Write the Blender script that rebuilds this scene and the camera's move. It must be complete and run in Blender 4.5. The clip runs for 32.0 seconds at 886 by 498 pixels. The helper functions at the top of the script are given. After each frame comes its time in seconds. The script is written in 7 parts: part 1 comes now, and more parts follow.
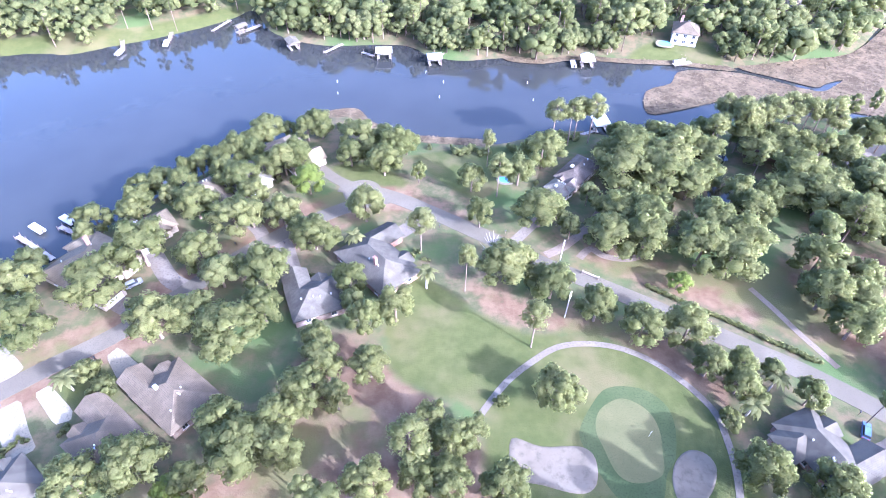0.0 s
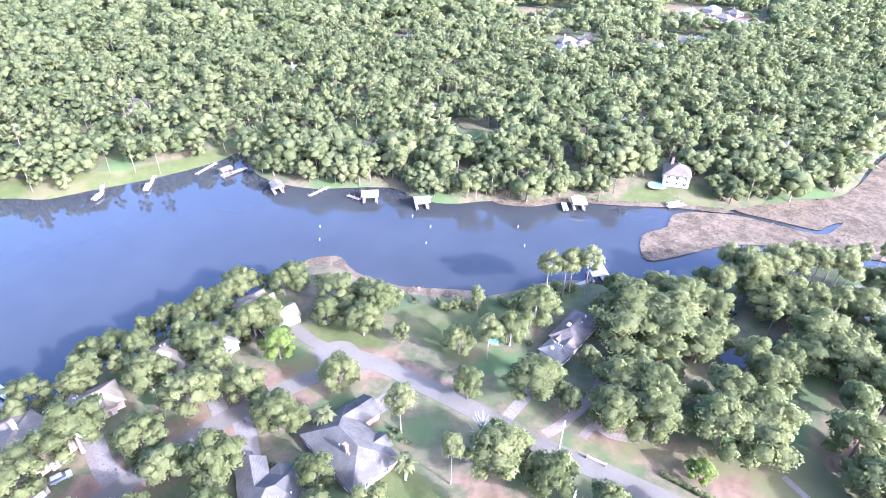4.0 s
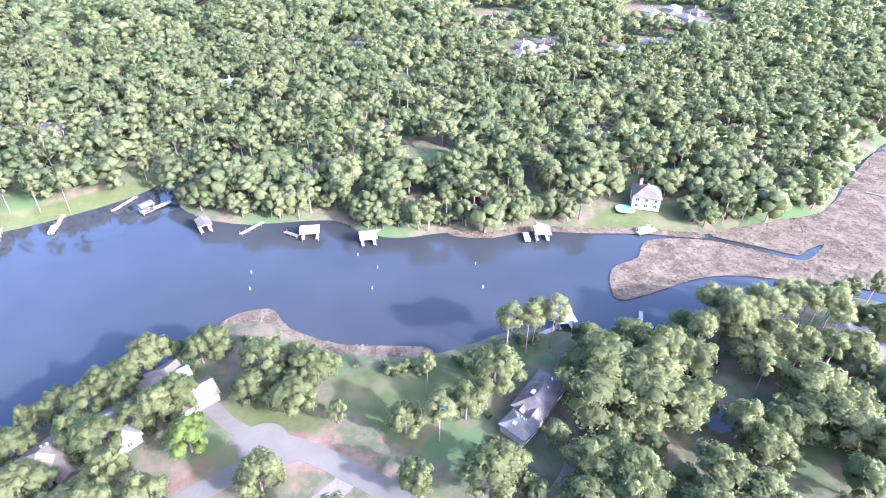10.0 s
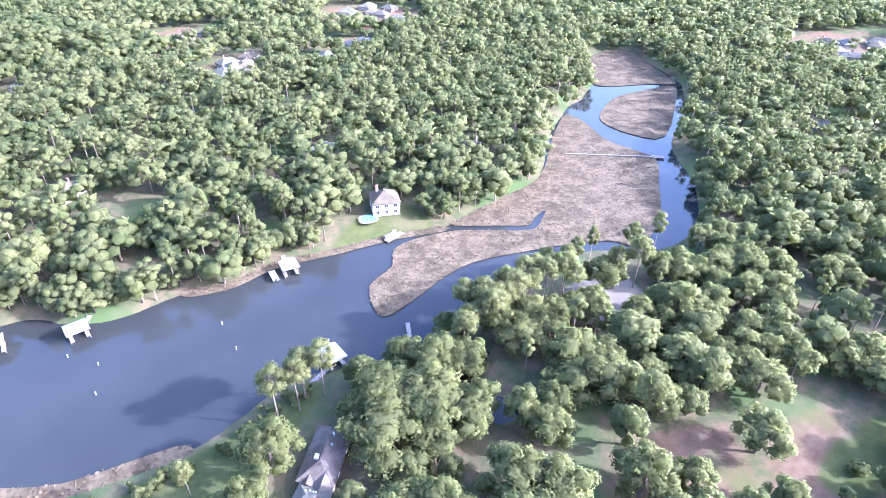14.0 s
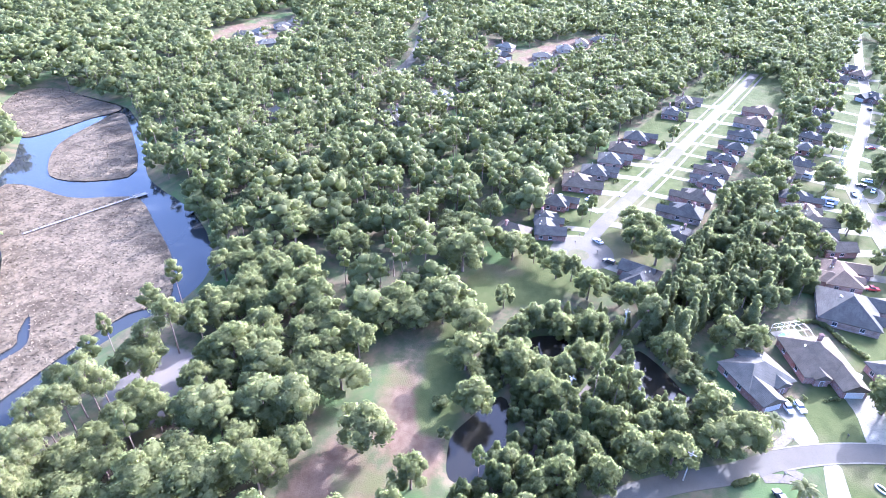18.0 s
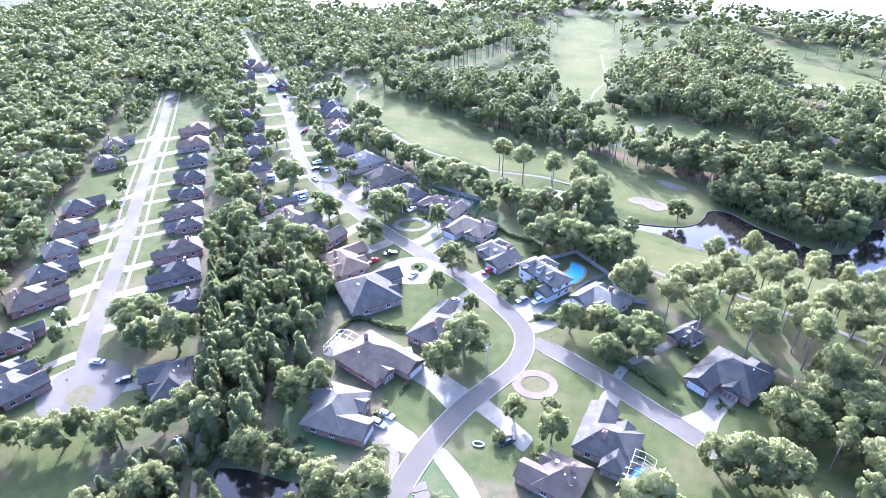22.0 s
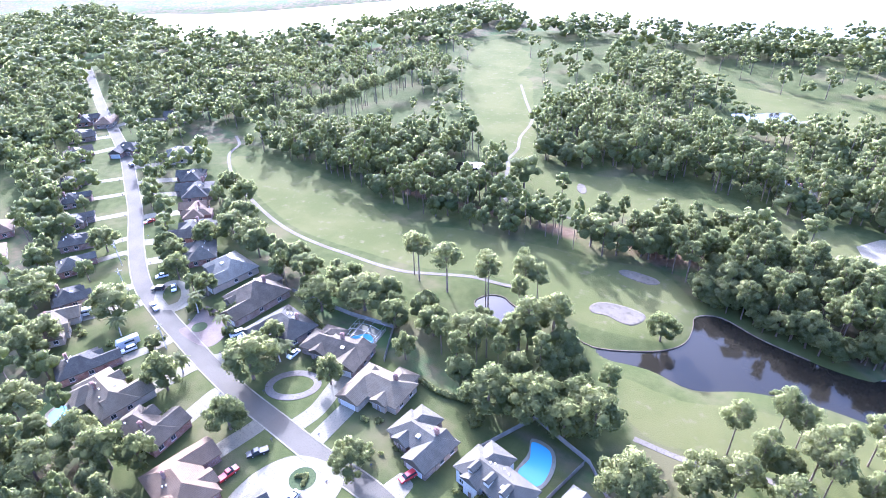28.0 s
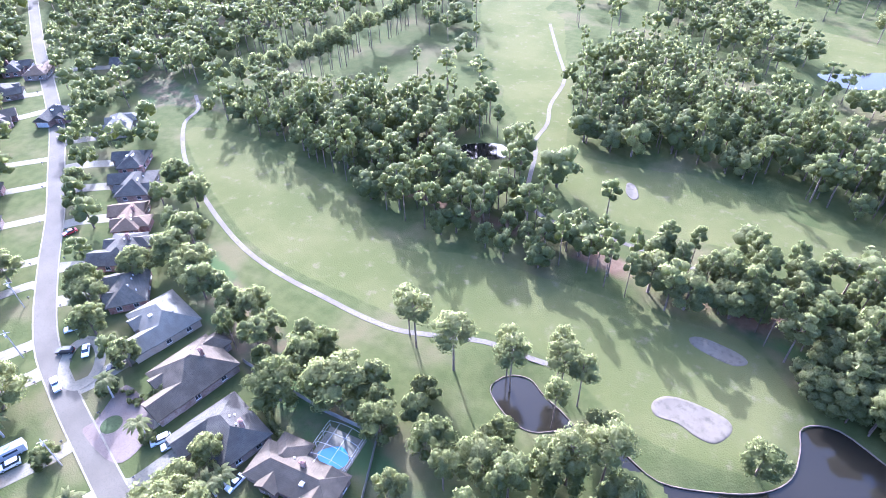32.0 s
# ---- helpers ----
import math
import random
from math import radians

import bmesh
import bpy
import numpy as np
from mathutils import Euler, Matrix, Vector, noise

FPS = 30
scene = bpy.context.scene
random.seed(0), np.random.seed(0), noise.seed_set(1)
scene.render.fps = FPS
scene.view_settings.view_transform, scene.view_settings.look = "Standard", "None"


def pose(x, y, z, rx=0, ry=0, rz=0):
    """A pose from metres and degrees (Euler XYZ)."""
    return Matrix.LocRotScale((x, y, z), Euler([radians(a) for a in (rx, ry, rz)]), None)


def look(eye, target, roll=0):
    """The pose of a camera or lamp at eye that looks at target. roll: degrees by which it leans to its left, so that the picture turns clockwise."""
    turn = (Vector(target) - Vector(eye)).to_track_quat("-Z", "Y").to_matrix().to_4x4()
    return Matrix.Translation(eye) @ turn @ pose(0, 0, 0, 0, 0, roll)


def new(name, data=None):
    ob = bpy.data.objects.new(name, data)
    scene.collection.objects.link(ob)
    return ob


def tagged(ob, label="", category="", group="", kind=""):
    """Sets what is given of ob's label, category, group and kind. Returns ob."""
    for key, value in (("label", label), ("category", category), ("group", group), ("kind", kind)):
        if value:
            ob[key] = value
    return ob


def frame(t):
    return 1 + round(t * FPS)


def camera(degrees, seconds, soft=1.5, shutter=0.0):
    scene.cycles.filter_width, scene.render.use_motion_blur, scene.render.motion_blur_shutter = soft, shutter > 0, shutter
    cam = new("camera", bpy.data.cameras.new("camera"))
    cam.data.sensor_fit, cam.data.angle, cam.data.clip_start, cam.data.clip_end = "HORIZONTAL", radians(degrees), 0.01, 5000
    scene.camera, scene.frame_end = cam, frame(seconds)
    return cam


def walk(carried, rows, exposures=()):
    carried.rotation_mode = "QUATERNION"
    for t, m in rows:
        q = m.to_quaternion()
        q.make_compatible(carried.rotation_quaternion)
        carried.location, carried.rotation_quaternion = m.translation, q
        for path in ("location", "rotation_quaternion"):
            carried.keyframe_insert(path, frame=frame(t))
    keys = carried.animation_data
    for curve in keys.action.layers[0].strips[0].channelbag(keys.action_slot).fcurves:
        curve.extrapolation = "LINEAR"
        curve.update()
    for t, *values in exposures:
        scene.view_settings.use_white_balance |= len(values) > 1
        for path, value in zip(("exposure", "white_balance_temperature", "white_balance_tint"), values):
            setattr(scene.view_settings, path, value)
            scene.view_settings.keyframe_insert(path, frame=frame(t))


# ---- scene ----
cam = camera(74.4, 32.0, soft=0.9)
METRES, EYE, TILT, LEAN, TURN = 257.7, 100.0, 0.0, 0.0, 0.0
PATH = [
    (0, (1.376, 9.302, 126.369), (1.39, 10.717, 124.957), 1.4),
    (0.5, (1.684, 12.055, 126.362), (1.705, 13.471, 124.95), 1.5),
    (1, (2.024, 14.682, 126.386), (2.048, 16.094, 124.97), 1.5),
    (1.5, (2.433, 17.549, 126.465), (2.461, 18.879, 124.972), 1.6),
    (2, (2.896, 20.921, 126.582), (2.926, 22.226, 125.067), 1.7),
    (2.5, (3.392, 24.63, 126.675), (3.421, 25.98, 125.2), 1.7),
    (3, (3.925, 27.73, 126.737), (3.95, 29.238, 125.424), 1.4),
    (3.5, (4.461, 30.432, 126.751), (4.483, 32.048, 125.572), 1.2),
    (4, (4.93, 32.862, 126.724), (4.95, 34.522, 125.61), 1.2),
    (4.5, (5.363, 35.358, 126.687), (5.383, 37.018, 125.572), 1.2),
    (6.5, (7.089, 46.007, 126.346), (7.105, 47.665, 125.229), 1.2),
    (7, (7.725, 48.599, 126.295), (7.741, 50.257, 125.178), 1.2),
    (7.5, (8.556, 51.091, 126.243), (8.57, 52.75, 125.126), 1.2),
    (8, (9.466, 53.518, 126.189), (9.478, 55.176, 125.071), 1.2),
    (8.5, (10.384, 56.019, 126.148), (10.394, 57.676, 125.029), 1.2),
    (9, (11.288, 58.615, 126.135), (11.314, 60.272, 125.015), 1.2),
    (9.5, (12.198, 61.284, 126.136), (12.266, 62.939, 125.015), 1.3),
    (10, (13.183, 63.922, 126.152), (13.306, 65.574, 125.031), 1.2),
    (10.5, (14.279, 66.486, 126.177), (14.47, 68.133, 125.057), 1.2),
    (11, (15.449, 68.905, 126.204), (15.699, 70.543, 125.084), 1.2),
    (11.5, (16.717, 71.127, 126.226), (17.028, 72.756, 125.108), 1.2),
    (12, (18.068, 73.151, 126.24), (18.451, 74.765, 125.122), 1.2),
    (12.5, (19.608, 75.012, 126.238), (20.106, 76.597, 125.125), 1.1),
    (13, (21.368, 76.615, 126.243), (21.982, 78.161, 125.133), 1.1),
    (13.5, (23.444, 77.867, 126.273), (24.181, 79.361, 125.166), 1.1),
    (15.5, (33.681, 82.206, 126.309), (34.878, 83.375, 125.213), 0.7),
    (16, (36.469, 83.246, 126.26), (37.77, 84.301, 125.167), 0.8),
    (16.5, (39.414, 84.222, 126.166), (40.819, 85.139, 125.077), 0.8),
    (17, (42.557, 85.075, 126.084), (44.072, 85.802, 124.999), 0.7),
    (17.5, (45.909, 85.733, 126.02), (47.51, 86.253, 124.94), 0.7),
    (18, (49.552, 86.116, 125.95), (51.219, 86.377, 124.876), 0.6),
    (18.5, (53.451, 86.056, 125.876), (55.142, 86.077, 124.807), 0.4),
    (19, (57.69, 85.239, 125.791), (59.369, 85.018, 124.728), 0.1),
    (19.5, (62.222, 83.584, 125.696), (63.864, 83.167, 124.633), -0.2),
    (20, (66.803, 81.305, 125.625), (68.382, 80.688, 124.564), -0.5),
    (20.5, (71.305, 78.687, 125.603), (72.802, 77.895, 124.54), -0.9),
    (21, (75.794, 75.83, 125.58), (77.2, 74.881, 124.52), -1.2),
    (21.5, (80.34, 72.593, 125.498), (81.663, 71.532, 124.438), -1.5),
    (22, (84.977, 68.861, 125.37), (86.219, 67.706, 124.31), -1.6),
    (22.5, (89.539, 64.81, 125.222), (90.712, 63.587, 124.16), -1.7),
    (23, (93.99, 60.454, 125.068), (95.088, 59.163, 124.006), -1.9),
    (23.5, (98.338, 55.797, 124.895), (99.397, 54.473, 123.835), -2.0),
    (24, (102.635, 50.777, 124.7), (103.68, 49.44, 123.642), -2.0),
    (24.5, (106.915, 45.426, 124.522), (107.967, 44.093, 123.466), -2.0),
    (25, (111.342, 39.691, 124.382), (112.401, 38.362, 123.328), -2.0),
    (25.5, (115.972, 33.515, 124.26), (117.037, 32.19, 123.207), -2.0),
    (27.5, (135.813, 6.298, 123.457), (136.877, 4.965, 122.412), -2.0),
    (28, (141.066, -0.875, 123.397), (142.126, -2.211, 122.353), -2.0),
    (28.5, (146.423, -8.131, 123.397), (147.481, -9.468, 122.352), -2.0),
    (29, (151.93, -15.59, 123.405), (152.991, -16.918, 122.352), -2.0),
    (29.5, (157.541, -23.134, 123.396), (158.594, -24.436, 122.302), -2.0),
    (30, (163.127, -30.544, 123.392), (164.168, -31.82, 122.257), -2.0),
    (30.5, (168.832, -37.947, 123.387), (169.862, -39.197, 122.213), -2.0),
    (31, (174.564, -45.276, 123.39), (175.579, -46.501, 122.178), -2.0),
    (31.5, (180.364, -52.707, 123.401), (181.363, -53.907, 122.152), -1.9),
    (32, (186.005, -60.095, 123.425), (186.986, -61.272, 122.139), -1.9),
]
EXPOSURES = [(0, 3.22, 4650, 30), (2, 3.22, 4650, 30), (3, 3.38, 4650, 30), (9, 3.3, 4650, 30), (13, 3.25, 4650, 29), (19, 3.28, 4600, 29), (23, 3.12, 4600, 29), (32, 3.08, 4600, 29)]
walk(cam, [(t, look(eye, target, roll)) for t, eye, target, roll in PATH], EXPOSURES)

# world, sun ---------------------------------------------------------------
SUN_AZ, SUN_EL = 127.0, 26.0
sun_dir = Vector((math.sin(radians(SUN_AZ)) * math.cos(radians(SUN_EL)), math.cos(radians(SUN_AZ)) * math.cos(radians(SUN_EL)), math.sin(radians(SUN_EL))))
world = bpy.data.worlds.new("sky")
scene.world = world
world.use_nodes = True
sky = world.node_tree.nodes.new("ShaderNodeTexSky")
sky.sky_type, sky.sun_disc = "NISHITA", False
sky.sun_elevation, sky.sun_rotation = radians(SUN_EL), radians(SUN_AZ)
sky.air_density, sky.dust_density, sky.ozone_density = 1.0, 5.0, 1.0
back = world.node_tree.nodes["Background"]
back.inputs["Strength"].default_value = 0.15
world.node_tree.links.new(sky.outputs[0], back.inputs["Color"])
sun = new("sun", bpy.data.lights.new("sun", "SUN"))
sun.data.energy, sun.data.angle, sun.data.color = 2.6, radians(0.6), (1.0, 0.93, 0.82)
sun.matrix_world = look(sun_dir * 800, (0, 0, 0))

# materials ----------------------------------------------------------------


def node(nt, kind, **values):
    n = nt.nodes.new(kind)
    for key, value in values.items():
        n.inputs[key].default_value = value
    return n


def mixer(nt, fac, a, b, blend="MIX"):
    m = nt.nodes.new("ShaderNodeMix")
    m.data_type, m.blend_type = "RGBA", blend
    for sock, val in ((m.inputs[0], fac), (m.inputs[6], a), (m.inputs[7], b)):
        if isinstance(val, bpy.types.NodeSocket):
            nt.links.new(val, sock)
        else:
            sock.default_value = val if isinstance(val, float) else (*val[:3], 1)
    return m.outputs[2]


def ramp(nt, fac, lo, hi):
    r = nt.nodes.new("ShaderNodeMapRange")
    r.interpolation_type = "SMOOTHSTEP"
    r.inputs["From Min"].default_value, r.inputs["From Max"].default_value = lo, hi
    nt.links.new(fac, r.inputs["Value"])
    return r.outputs[0]


def noise_at(nt, scale, detail=4.0, coords=None, rough=0.6):
    n = nt.nodes.new("ShaderNodeTexNoise")
    n.inputs["Scale"].default_value, n.inputs["Detail"].default_value, n.inputs["Roughness"].default_value = scale, detail, rough
    if coords is None:
        coords = nt.nodes.new("ShaderNodeNewGeometry").outputs["Position"]
    nt.links.new(coords, n.inputs["Vector"])
    return n.outputs["Fac"]


def attr(nt, name):
    a = nt.nodes.new("ShaderNodeAttribute")
    a.attribute_name = name
    return a.outputs["Fac"]


def bump(nt, bsdf, height, strength, distance):
    b = node(nt, "ShaderNodeBump", Strength=strength, Distance=distance)
    nt.links.new(height, b.inputs["Height"])
    nt.links.new(b.outputs[0], bsdf.inputs["Normal"])


def material(name):
    m = bpy.data.materials.new(name)
    m.use_nodes = True
    return m, m.node_tree, m.node_tree.nodes["Principled BSDF"]


def plain(name, a, b, rough=0.8, big=0.15, small=3.0, relief=0.3, metal=0.0, spread=0.0, depth=0.05):
    """Two tones mixed by coarse and fine noise, with fine relief; spread varies it from object to object."""
    m, nt, bsdf = material(name)
    n1, n2 = noise_at(nt, big, 3.0), noise_at(nt, small, 5.0)
    col = mixer(nt, ramp(nt, n1, 0.3, 0.7), a, b)
    dark = tuple(c * 0.72 for c in a)
    col = mixer(nt, ramp(nt, n2, 0.45, 0.75), col, dark)
    if spread:
        info = nt.nodes.new("ShaderNodeObjectInfo")
        hsv = nt.nodes.new("ShaderNodeHueSaturation")
        r = nt.nodes.new("ShaderNodeMapRange")
        r.inputs["To Min"].default_value, r.inputs["To Max"].default_value = 1 - spread, 1 + spread
        nt.links.new(info.outputs["Random"], r.inputs["Value"])
        nt.links.new(r.outputs[0], hsv.inputs["Value"])
        nt.links.new(col, hsv.inputs["Color"])
        col = hsv.outputs[0]
    nt.links.new(col, bsdf.inputs["Base Color"])
    bsdf.inputs["Roughness"].default_value, bsdf.inputs["Metallic"].default_value = rough, metal
    bsdf.inputs["Specular IOR Level"].default_value = 0.5 if metal or rough < 0.7 else 0.12
    bump(nt, bsdf, n2, relief, depth)
    return m


def leafy(name, a, b, by_tree=False):
    """Leaves: two greens, partly translucent, a little waxy; varied from tree to tree and from spray to spray."""
    m, nt, bsdf = material(name)
    if by_tree:
        own = attr(nt, "tree_tint")
    else:
        own = nt.nodes.new("ShaderNodeObjectInfo").outputs["Random"]
    island = nt.nodes.new("ShaderNodeNewGeometry").outputs["Random Per Island"]
    col = mixer(nt, own, a, b)
    lighter = tuple(min(1, c * 1.25) for c in b)
    darker = tuple(c * 0.8 for c in a)
    clump = noise_at(nt, 0.6, 4.0, rough=0.6)
    col = mixer(nt, ramp(nt, clump, 0.5, 0.8), col, lighter)
    col = mixer(nt, ramp(nt, clump, 0.5, 0.25), col, darker)
    col = mixer(nt, ramp(nt, island, 0.6, 1.0), col, mixer(nt, 0.3, col, lighter))
    fine = noise_at(nt, 2.6, 3.0, rough=0.65)
    col = mixer(nt, ramp(nt, fine, 0.52, 0.36), col, tuple(c * 0.6 for c in a))
    col = mixer(nt, ramp(nt, fine, 0.56, 0.74), col, tuple(min(1, c * 1.04) for c in b))
    nt.links.new(col, bsdf.inputs["Base Color"])
    bsdf.inputs["Roughness"].default_value = 0.7
    bsdf.inputs["Specular IOR Level"].default_value = 0.1
    bump(nt, bsdf, clump, 0.9, 0.6)
    trans = nt.nodes.new("ShaderNodeBsdfTranslucent")
    nt.links.new(mixer(nt, 0.55, col, (0.34, 0.37, 0.13)), trans.inputs["Color"])
    mix = nt.nodes.new("ShaderNodeMixShader")
    mix.inputs[0].default_value = 0.64
    nt.links.new(bsdf.outputs[0], mix.inputs[1])
    nt.links.new(trans.outputs[0], mix.inputs[2])
    nt.links.new(mix.outputs[0], nt.nodes["Material Output"].inputs["Surface"])
    return m


def ground_material():
    """Leaf litter under the trees, bare soil, lawn and mown fairway, each to its own border."""
    m, nt, bsdf = material("ground_cover")
    coarse, mid, fine = noise_at(nt, 0.035, 4.0), noise_at(nt, 0.22, 5.0), noise_at(nt, 2.2, 6.0)
    litter = mixer(nt, ramp(nt, mid, 0.35, 0.65), (0.06, 0.065, 0.03), (0.11, 0.085, 0.05))
    litter = mixer(nt, ramp(nt, coarse, 0.45, 0.65), litter, (0.06, 0.085, 0.03))
    soil = mixer(nt, ramp(nt, mid, 0.35, 0.7), (0.098, 0.062, 0.038), (0.140, 0.100, 0.064))
    soil = mixer(nt, ramp(nt, coarse, 0.45, 0.6), soil, (0.088, 0.084, 0.034))
    lawn = mixer(nt, ramp(nt, mid, 0.3, 0.7), (0.050, 0.060, 0.019), (0.070, 0.074, 0.026))
    lawn = mixer(nt, ramp(nt, coarse, 0.48, 0.68), lawn, (0.096, 0.085, 0.040))
    fair = mixer(nt, ramp(nt, coarse, 0.35, 0.65), (0.072, 0.077, 0.025), (0.092, 0.091, 0.033))
    fair = mixer(nt, ramp(nt, mid, 0.54, 0.78), fair, (0.116, 0.104, 0.058))

    def edge(name, wobble, soft):
        add = nt.nodes.new("ShaderNodeMath")
        add.operation = "MULTIPLY_ADD"
        nt.links.new(mid, add.inputs[0])
        add.inputs[1].default_value = wobble
        nt.links.new(attr(nt, name), add.inputs[2])
        return ramp(nt, add.outputs[0], 0.5 * wobble - soft, 0.5 * wobble + soft)

    col = mixer(nt, edge("soil", 1.2, 0.25), litter, soil)
    col = mixer(nt, edge("lawn", 0.7, 0.18), col, lawn)
    col = mixer(nt, edge("fairway", 0.12, 0.05), col, fair)
    col = mixer(nt, edge("sand", 0.5, 0.15), col, (0.165, 0.140, 0.110))
    col = mixer(nt, ramp(nt, fine, 0.55, 0.85), col, mixer(nt, 0.45, col, (0.03, 0.03, 0.015)))
    nt.links.new(col, bsdf.inputs["Base Color"])
    bsdf.inputs["Roughness"].default_value = 1.0
    bsdf.inputs["Specular IOR Level"].default_value = 0.03
    bump(nt, bsdf, fine, 0.6, 0.25)
    return m


def water_material(name, tone):
    m, nt, bsdf = material(name)
    n = noise_at(nt, 0.02, 3.0)
    col = mixer(nt, ramp(nt, n, 0.3, 0.7), tone, tuple(c * 1.25 for c in tone))
    nt.links.new(col, bsdf.inputs["Base Color"])
    bsdf.inputs["Roughness"].default_value = 0.07
    bsdf.inputs["IOR"].default_value = 1.33
    bump(nt, bsdf, noise_at(nt, 0.9, 4.0), 0.06, 0.12)
    return m


def roof_material(name, a, b):
    m, nt, bsdf = material(name)
    co = nt.nodes.new("ShaderNodeTexCoord").outputs["Object"]
    sep = nt.nodes.new("ShaderNodeSeparateXYZ")
    nt.links.new(co, sep.inputs[0])
    mul = nt.nodes.new("ShaderNodeMath")
    mul.operation, mul.inputs[1].default_value = "MULTIPLY", 5.2
    nt.links.new(sep.outputs["Z"], mul.inputs[0])
    frac = nt.nodes.new("ShaderNodeMath")
    frac.operation = "FRACT"
    nt.links.new(mul.outputs[0], frac.inputs[0])
    n1, n2 = noise_at(nt, 0.35, 4.0), noise_at(nt, 5.0, 3.0)
    col = mixer(nt, ramp(nt, n1, 0.35, 0.68), a, b)
    col = mixer(nt, ramp(nt, n2, 0.45, 0.8), col, tuple(c * 0.68 for c in a))
    col = mixer(nt, ramp(nt, frac.outputs[0], 0.16, 0.0), col, tuple(c * 0.5 for c in a))
    nt.links.new(col, bsdf.inputs["Base Color"])
    bsdf.inputs["Roughness"].default_value = 0.85
    bsdf.inputs["Specular IOR Level"].default_value = 0.12
    bump(nt, bsdf, frac.outputs[0], 0.5, 0.03)
    return m


def brick_material(name, a, b, mortar):
    m, nt, bsdf = material(name)
    t = nt.nodes.new("ShaderNodeTexBrick")
    mp = nt.nodes.new("ShaderNodeMapping")
    nt.links.new(nt.nodes.new("ShaderNodeTexCoord").outputs["Object"], mp.inputs[0])
    mp.inputs["Rotation"].default_value = (radians(90), 0, 0)
    nt.links.new(mp.outputs[0], t.inputs["Vector"])
    for key, val in (("Color1", a), ("Color2", b), ("Mortar", mortar)):
        t.inputs[key].default_value = (*val, 1)
    t.inputs["Scale"].default_value, t.inputs["Brick Width"].default_value, t.inputs["Row Height"].default_value = 1.0, 0.23, 0.077
    t.inputs["Mortar Size"].default_value = 0.012
    col = mixer(nt, ramp(nt, noise_at(nt, 0.6), 0.4, 0.75), t.outputs["Color"], tuple(c * 0.7 for c in a))
    nt.links.new(col, bsdf.inputs["Base Color"])
    bsdf.inputs["Roughness"].default_value = 0.88
    bump(nt, bsdf, t.outputs["Fac"], -0.3, 0.01)
    return m


def glass_material(name, tone):
    m, nt, bsdf = material(name)
    bsdf.inputs["Base Color"].default_value = (*tone, 1)
    bsdf.inputs["Roughness"].default_value = 0.04
    bsdf.inputs["Specular IOR Level"].default_value = 0.8
    return m


def paint_material(name, tone):
    m, nt, bsdf = material(name)
    col = mixer(nt, ramp(nt, noise_at(nt, 1.3), 0.4, 0.8), tone, tuple(c * 0.85 for c in tone))
    nt.links.new(col, bsdf.inputs["Base Color"])
    bsdf.inputs["Roughness"].default_value, bsdf.inputs["Coat Weight"].default_value = 0.35, 0.6
    return m


GROUND = ground_material()
RIVER_WATER = water_material("river_water", (0.022, 0.023, 0.022))
POND_WATER = water_material("pond_water", (0.014, 0.012, 0.008))
POOL_WATER = water_material("pool_water", (0.10, 0.27, 0.36))
OAK_LEAF = leafy("oak_leaves", (0.106, 0.118, 0.046), (0.205, 0.206, 0.082))
PINE_LEAF = leafy("pine_needles", (0.130, 0.137, 0.057), (0.214, 0.210, 0.092))
LIME_LEAF = leafy("lime_leaves", (0.13, 0.175, 0.035), (0.17, 0.205, 0.045))
WOOD_LEAF = leafy("woodland_leaves", (0.086, 0.102, 0.042), (0.216, 0.215, 0.090), by_tree=True)
REED = plain("dry_reeds", (0.094, 0.072, 0.043), (0.132, 0.103, 0.062), 0.95, 0.06, 0.8, 0.3)
BARK = plain("bark", (0.14, 0.10, 0.075), (0.22, 0.17, 0.135), 0.95, 0.6, 7.0, 0.8)
GREY_BARK = plain("weathered_branches", (0.34, 0.31, 0.28), (0.45, 0.42, 0.38), 0.95, 0.6, 7.0, 0.8)
ASPHALT = plain("worn_asphalt", (0.084, 0.073, 0.053), (0.112, 0.099, 0.073), 0.92, 0.06, 6.0, 0.2, depth=0.01)
CONCRETE = plain("concrete", (0.152, 0.135, 0.095), (0.196, 0.175, 0.124), 0.9, 0.15, 2.0, 0.2, spread=0.1, depth=0.02)
PAVERS = plain("pink_pavers", (0.122, 0.093, 0.072), (0.152, 0.120, 0.096), 0.9, 0.2, 4.0, 0.3, depth=0.02)
PATHWAY = plain("worn_path", (0.112, 0.095, 0.074), (0.150, 0.130, 0.104), 0.95, 0.1, 1.6, 0.2, depth=0.02)
SANDY = plain("bunker_sand", (0.108, 0.091, 0.065), (0.136, 0.115, 0.083), 0.97, 0.12, 0.5, 0.3)
MARSH = plain("marsh_mat", (0.056, 0.041, 0.023), (0.132, 0.101, 0.060), 0.97, 0.16, 0.6, 0.6, depth=0.3)
GREEN = plain("putting_green", (0.076, 0.077, 0.032), (0.096, 0.092, 0.040), 0.97, 0.12, 4.0, 0.1)
COLLAR = plain("collar_grass", (0.040, 0.056, 0.020), (0.058, 0.070, 0.028), 0.97, 0.1, 2.5, 0.2)
DIRT = plain("dirt_track", (0.125, 0.098, 0.072), (0.165, 0.134, 0.102), 0.97, 0.15, 2.0, 0.4)
WHITE = plain("white_paint", (0.42, 0.41, 0.39), (0.50, 0.49, 0.47), 0.55, 0.3, 3.0, 0.08)
TRIM = plain("trim_paint", (0.66, 0.64, 0.60), (0.74, 0.72, 0.68), 0.6, 0.4, 3.0, 0.1)
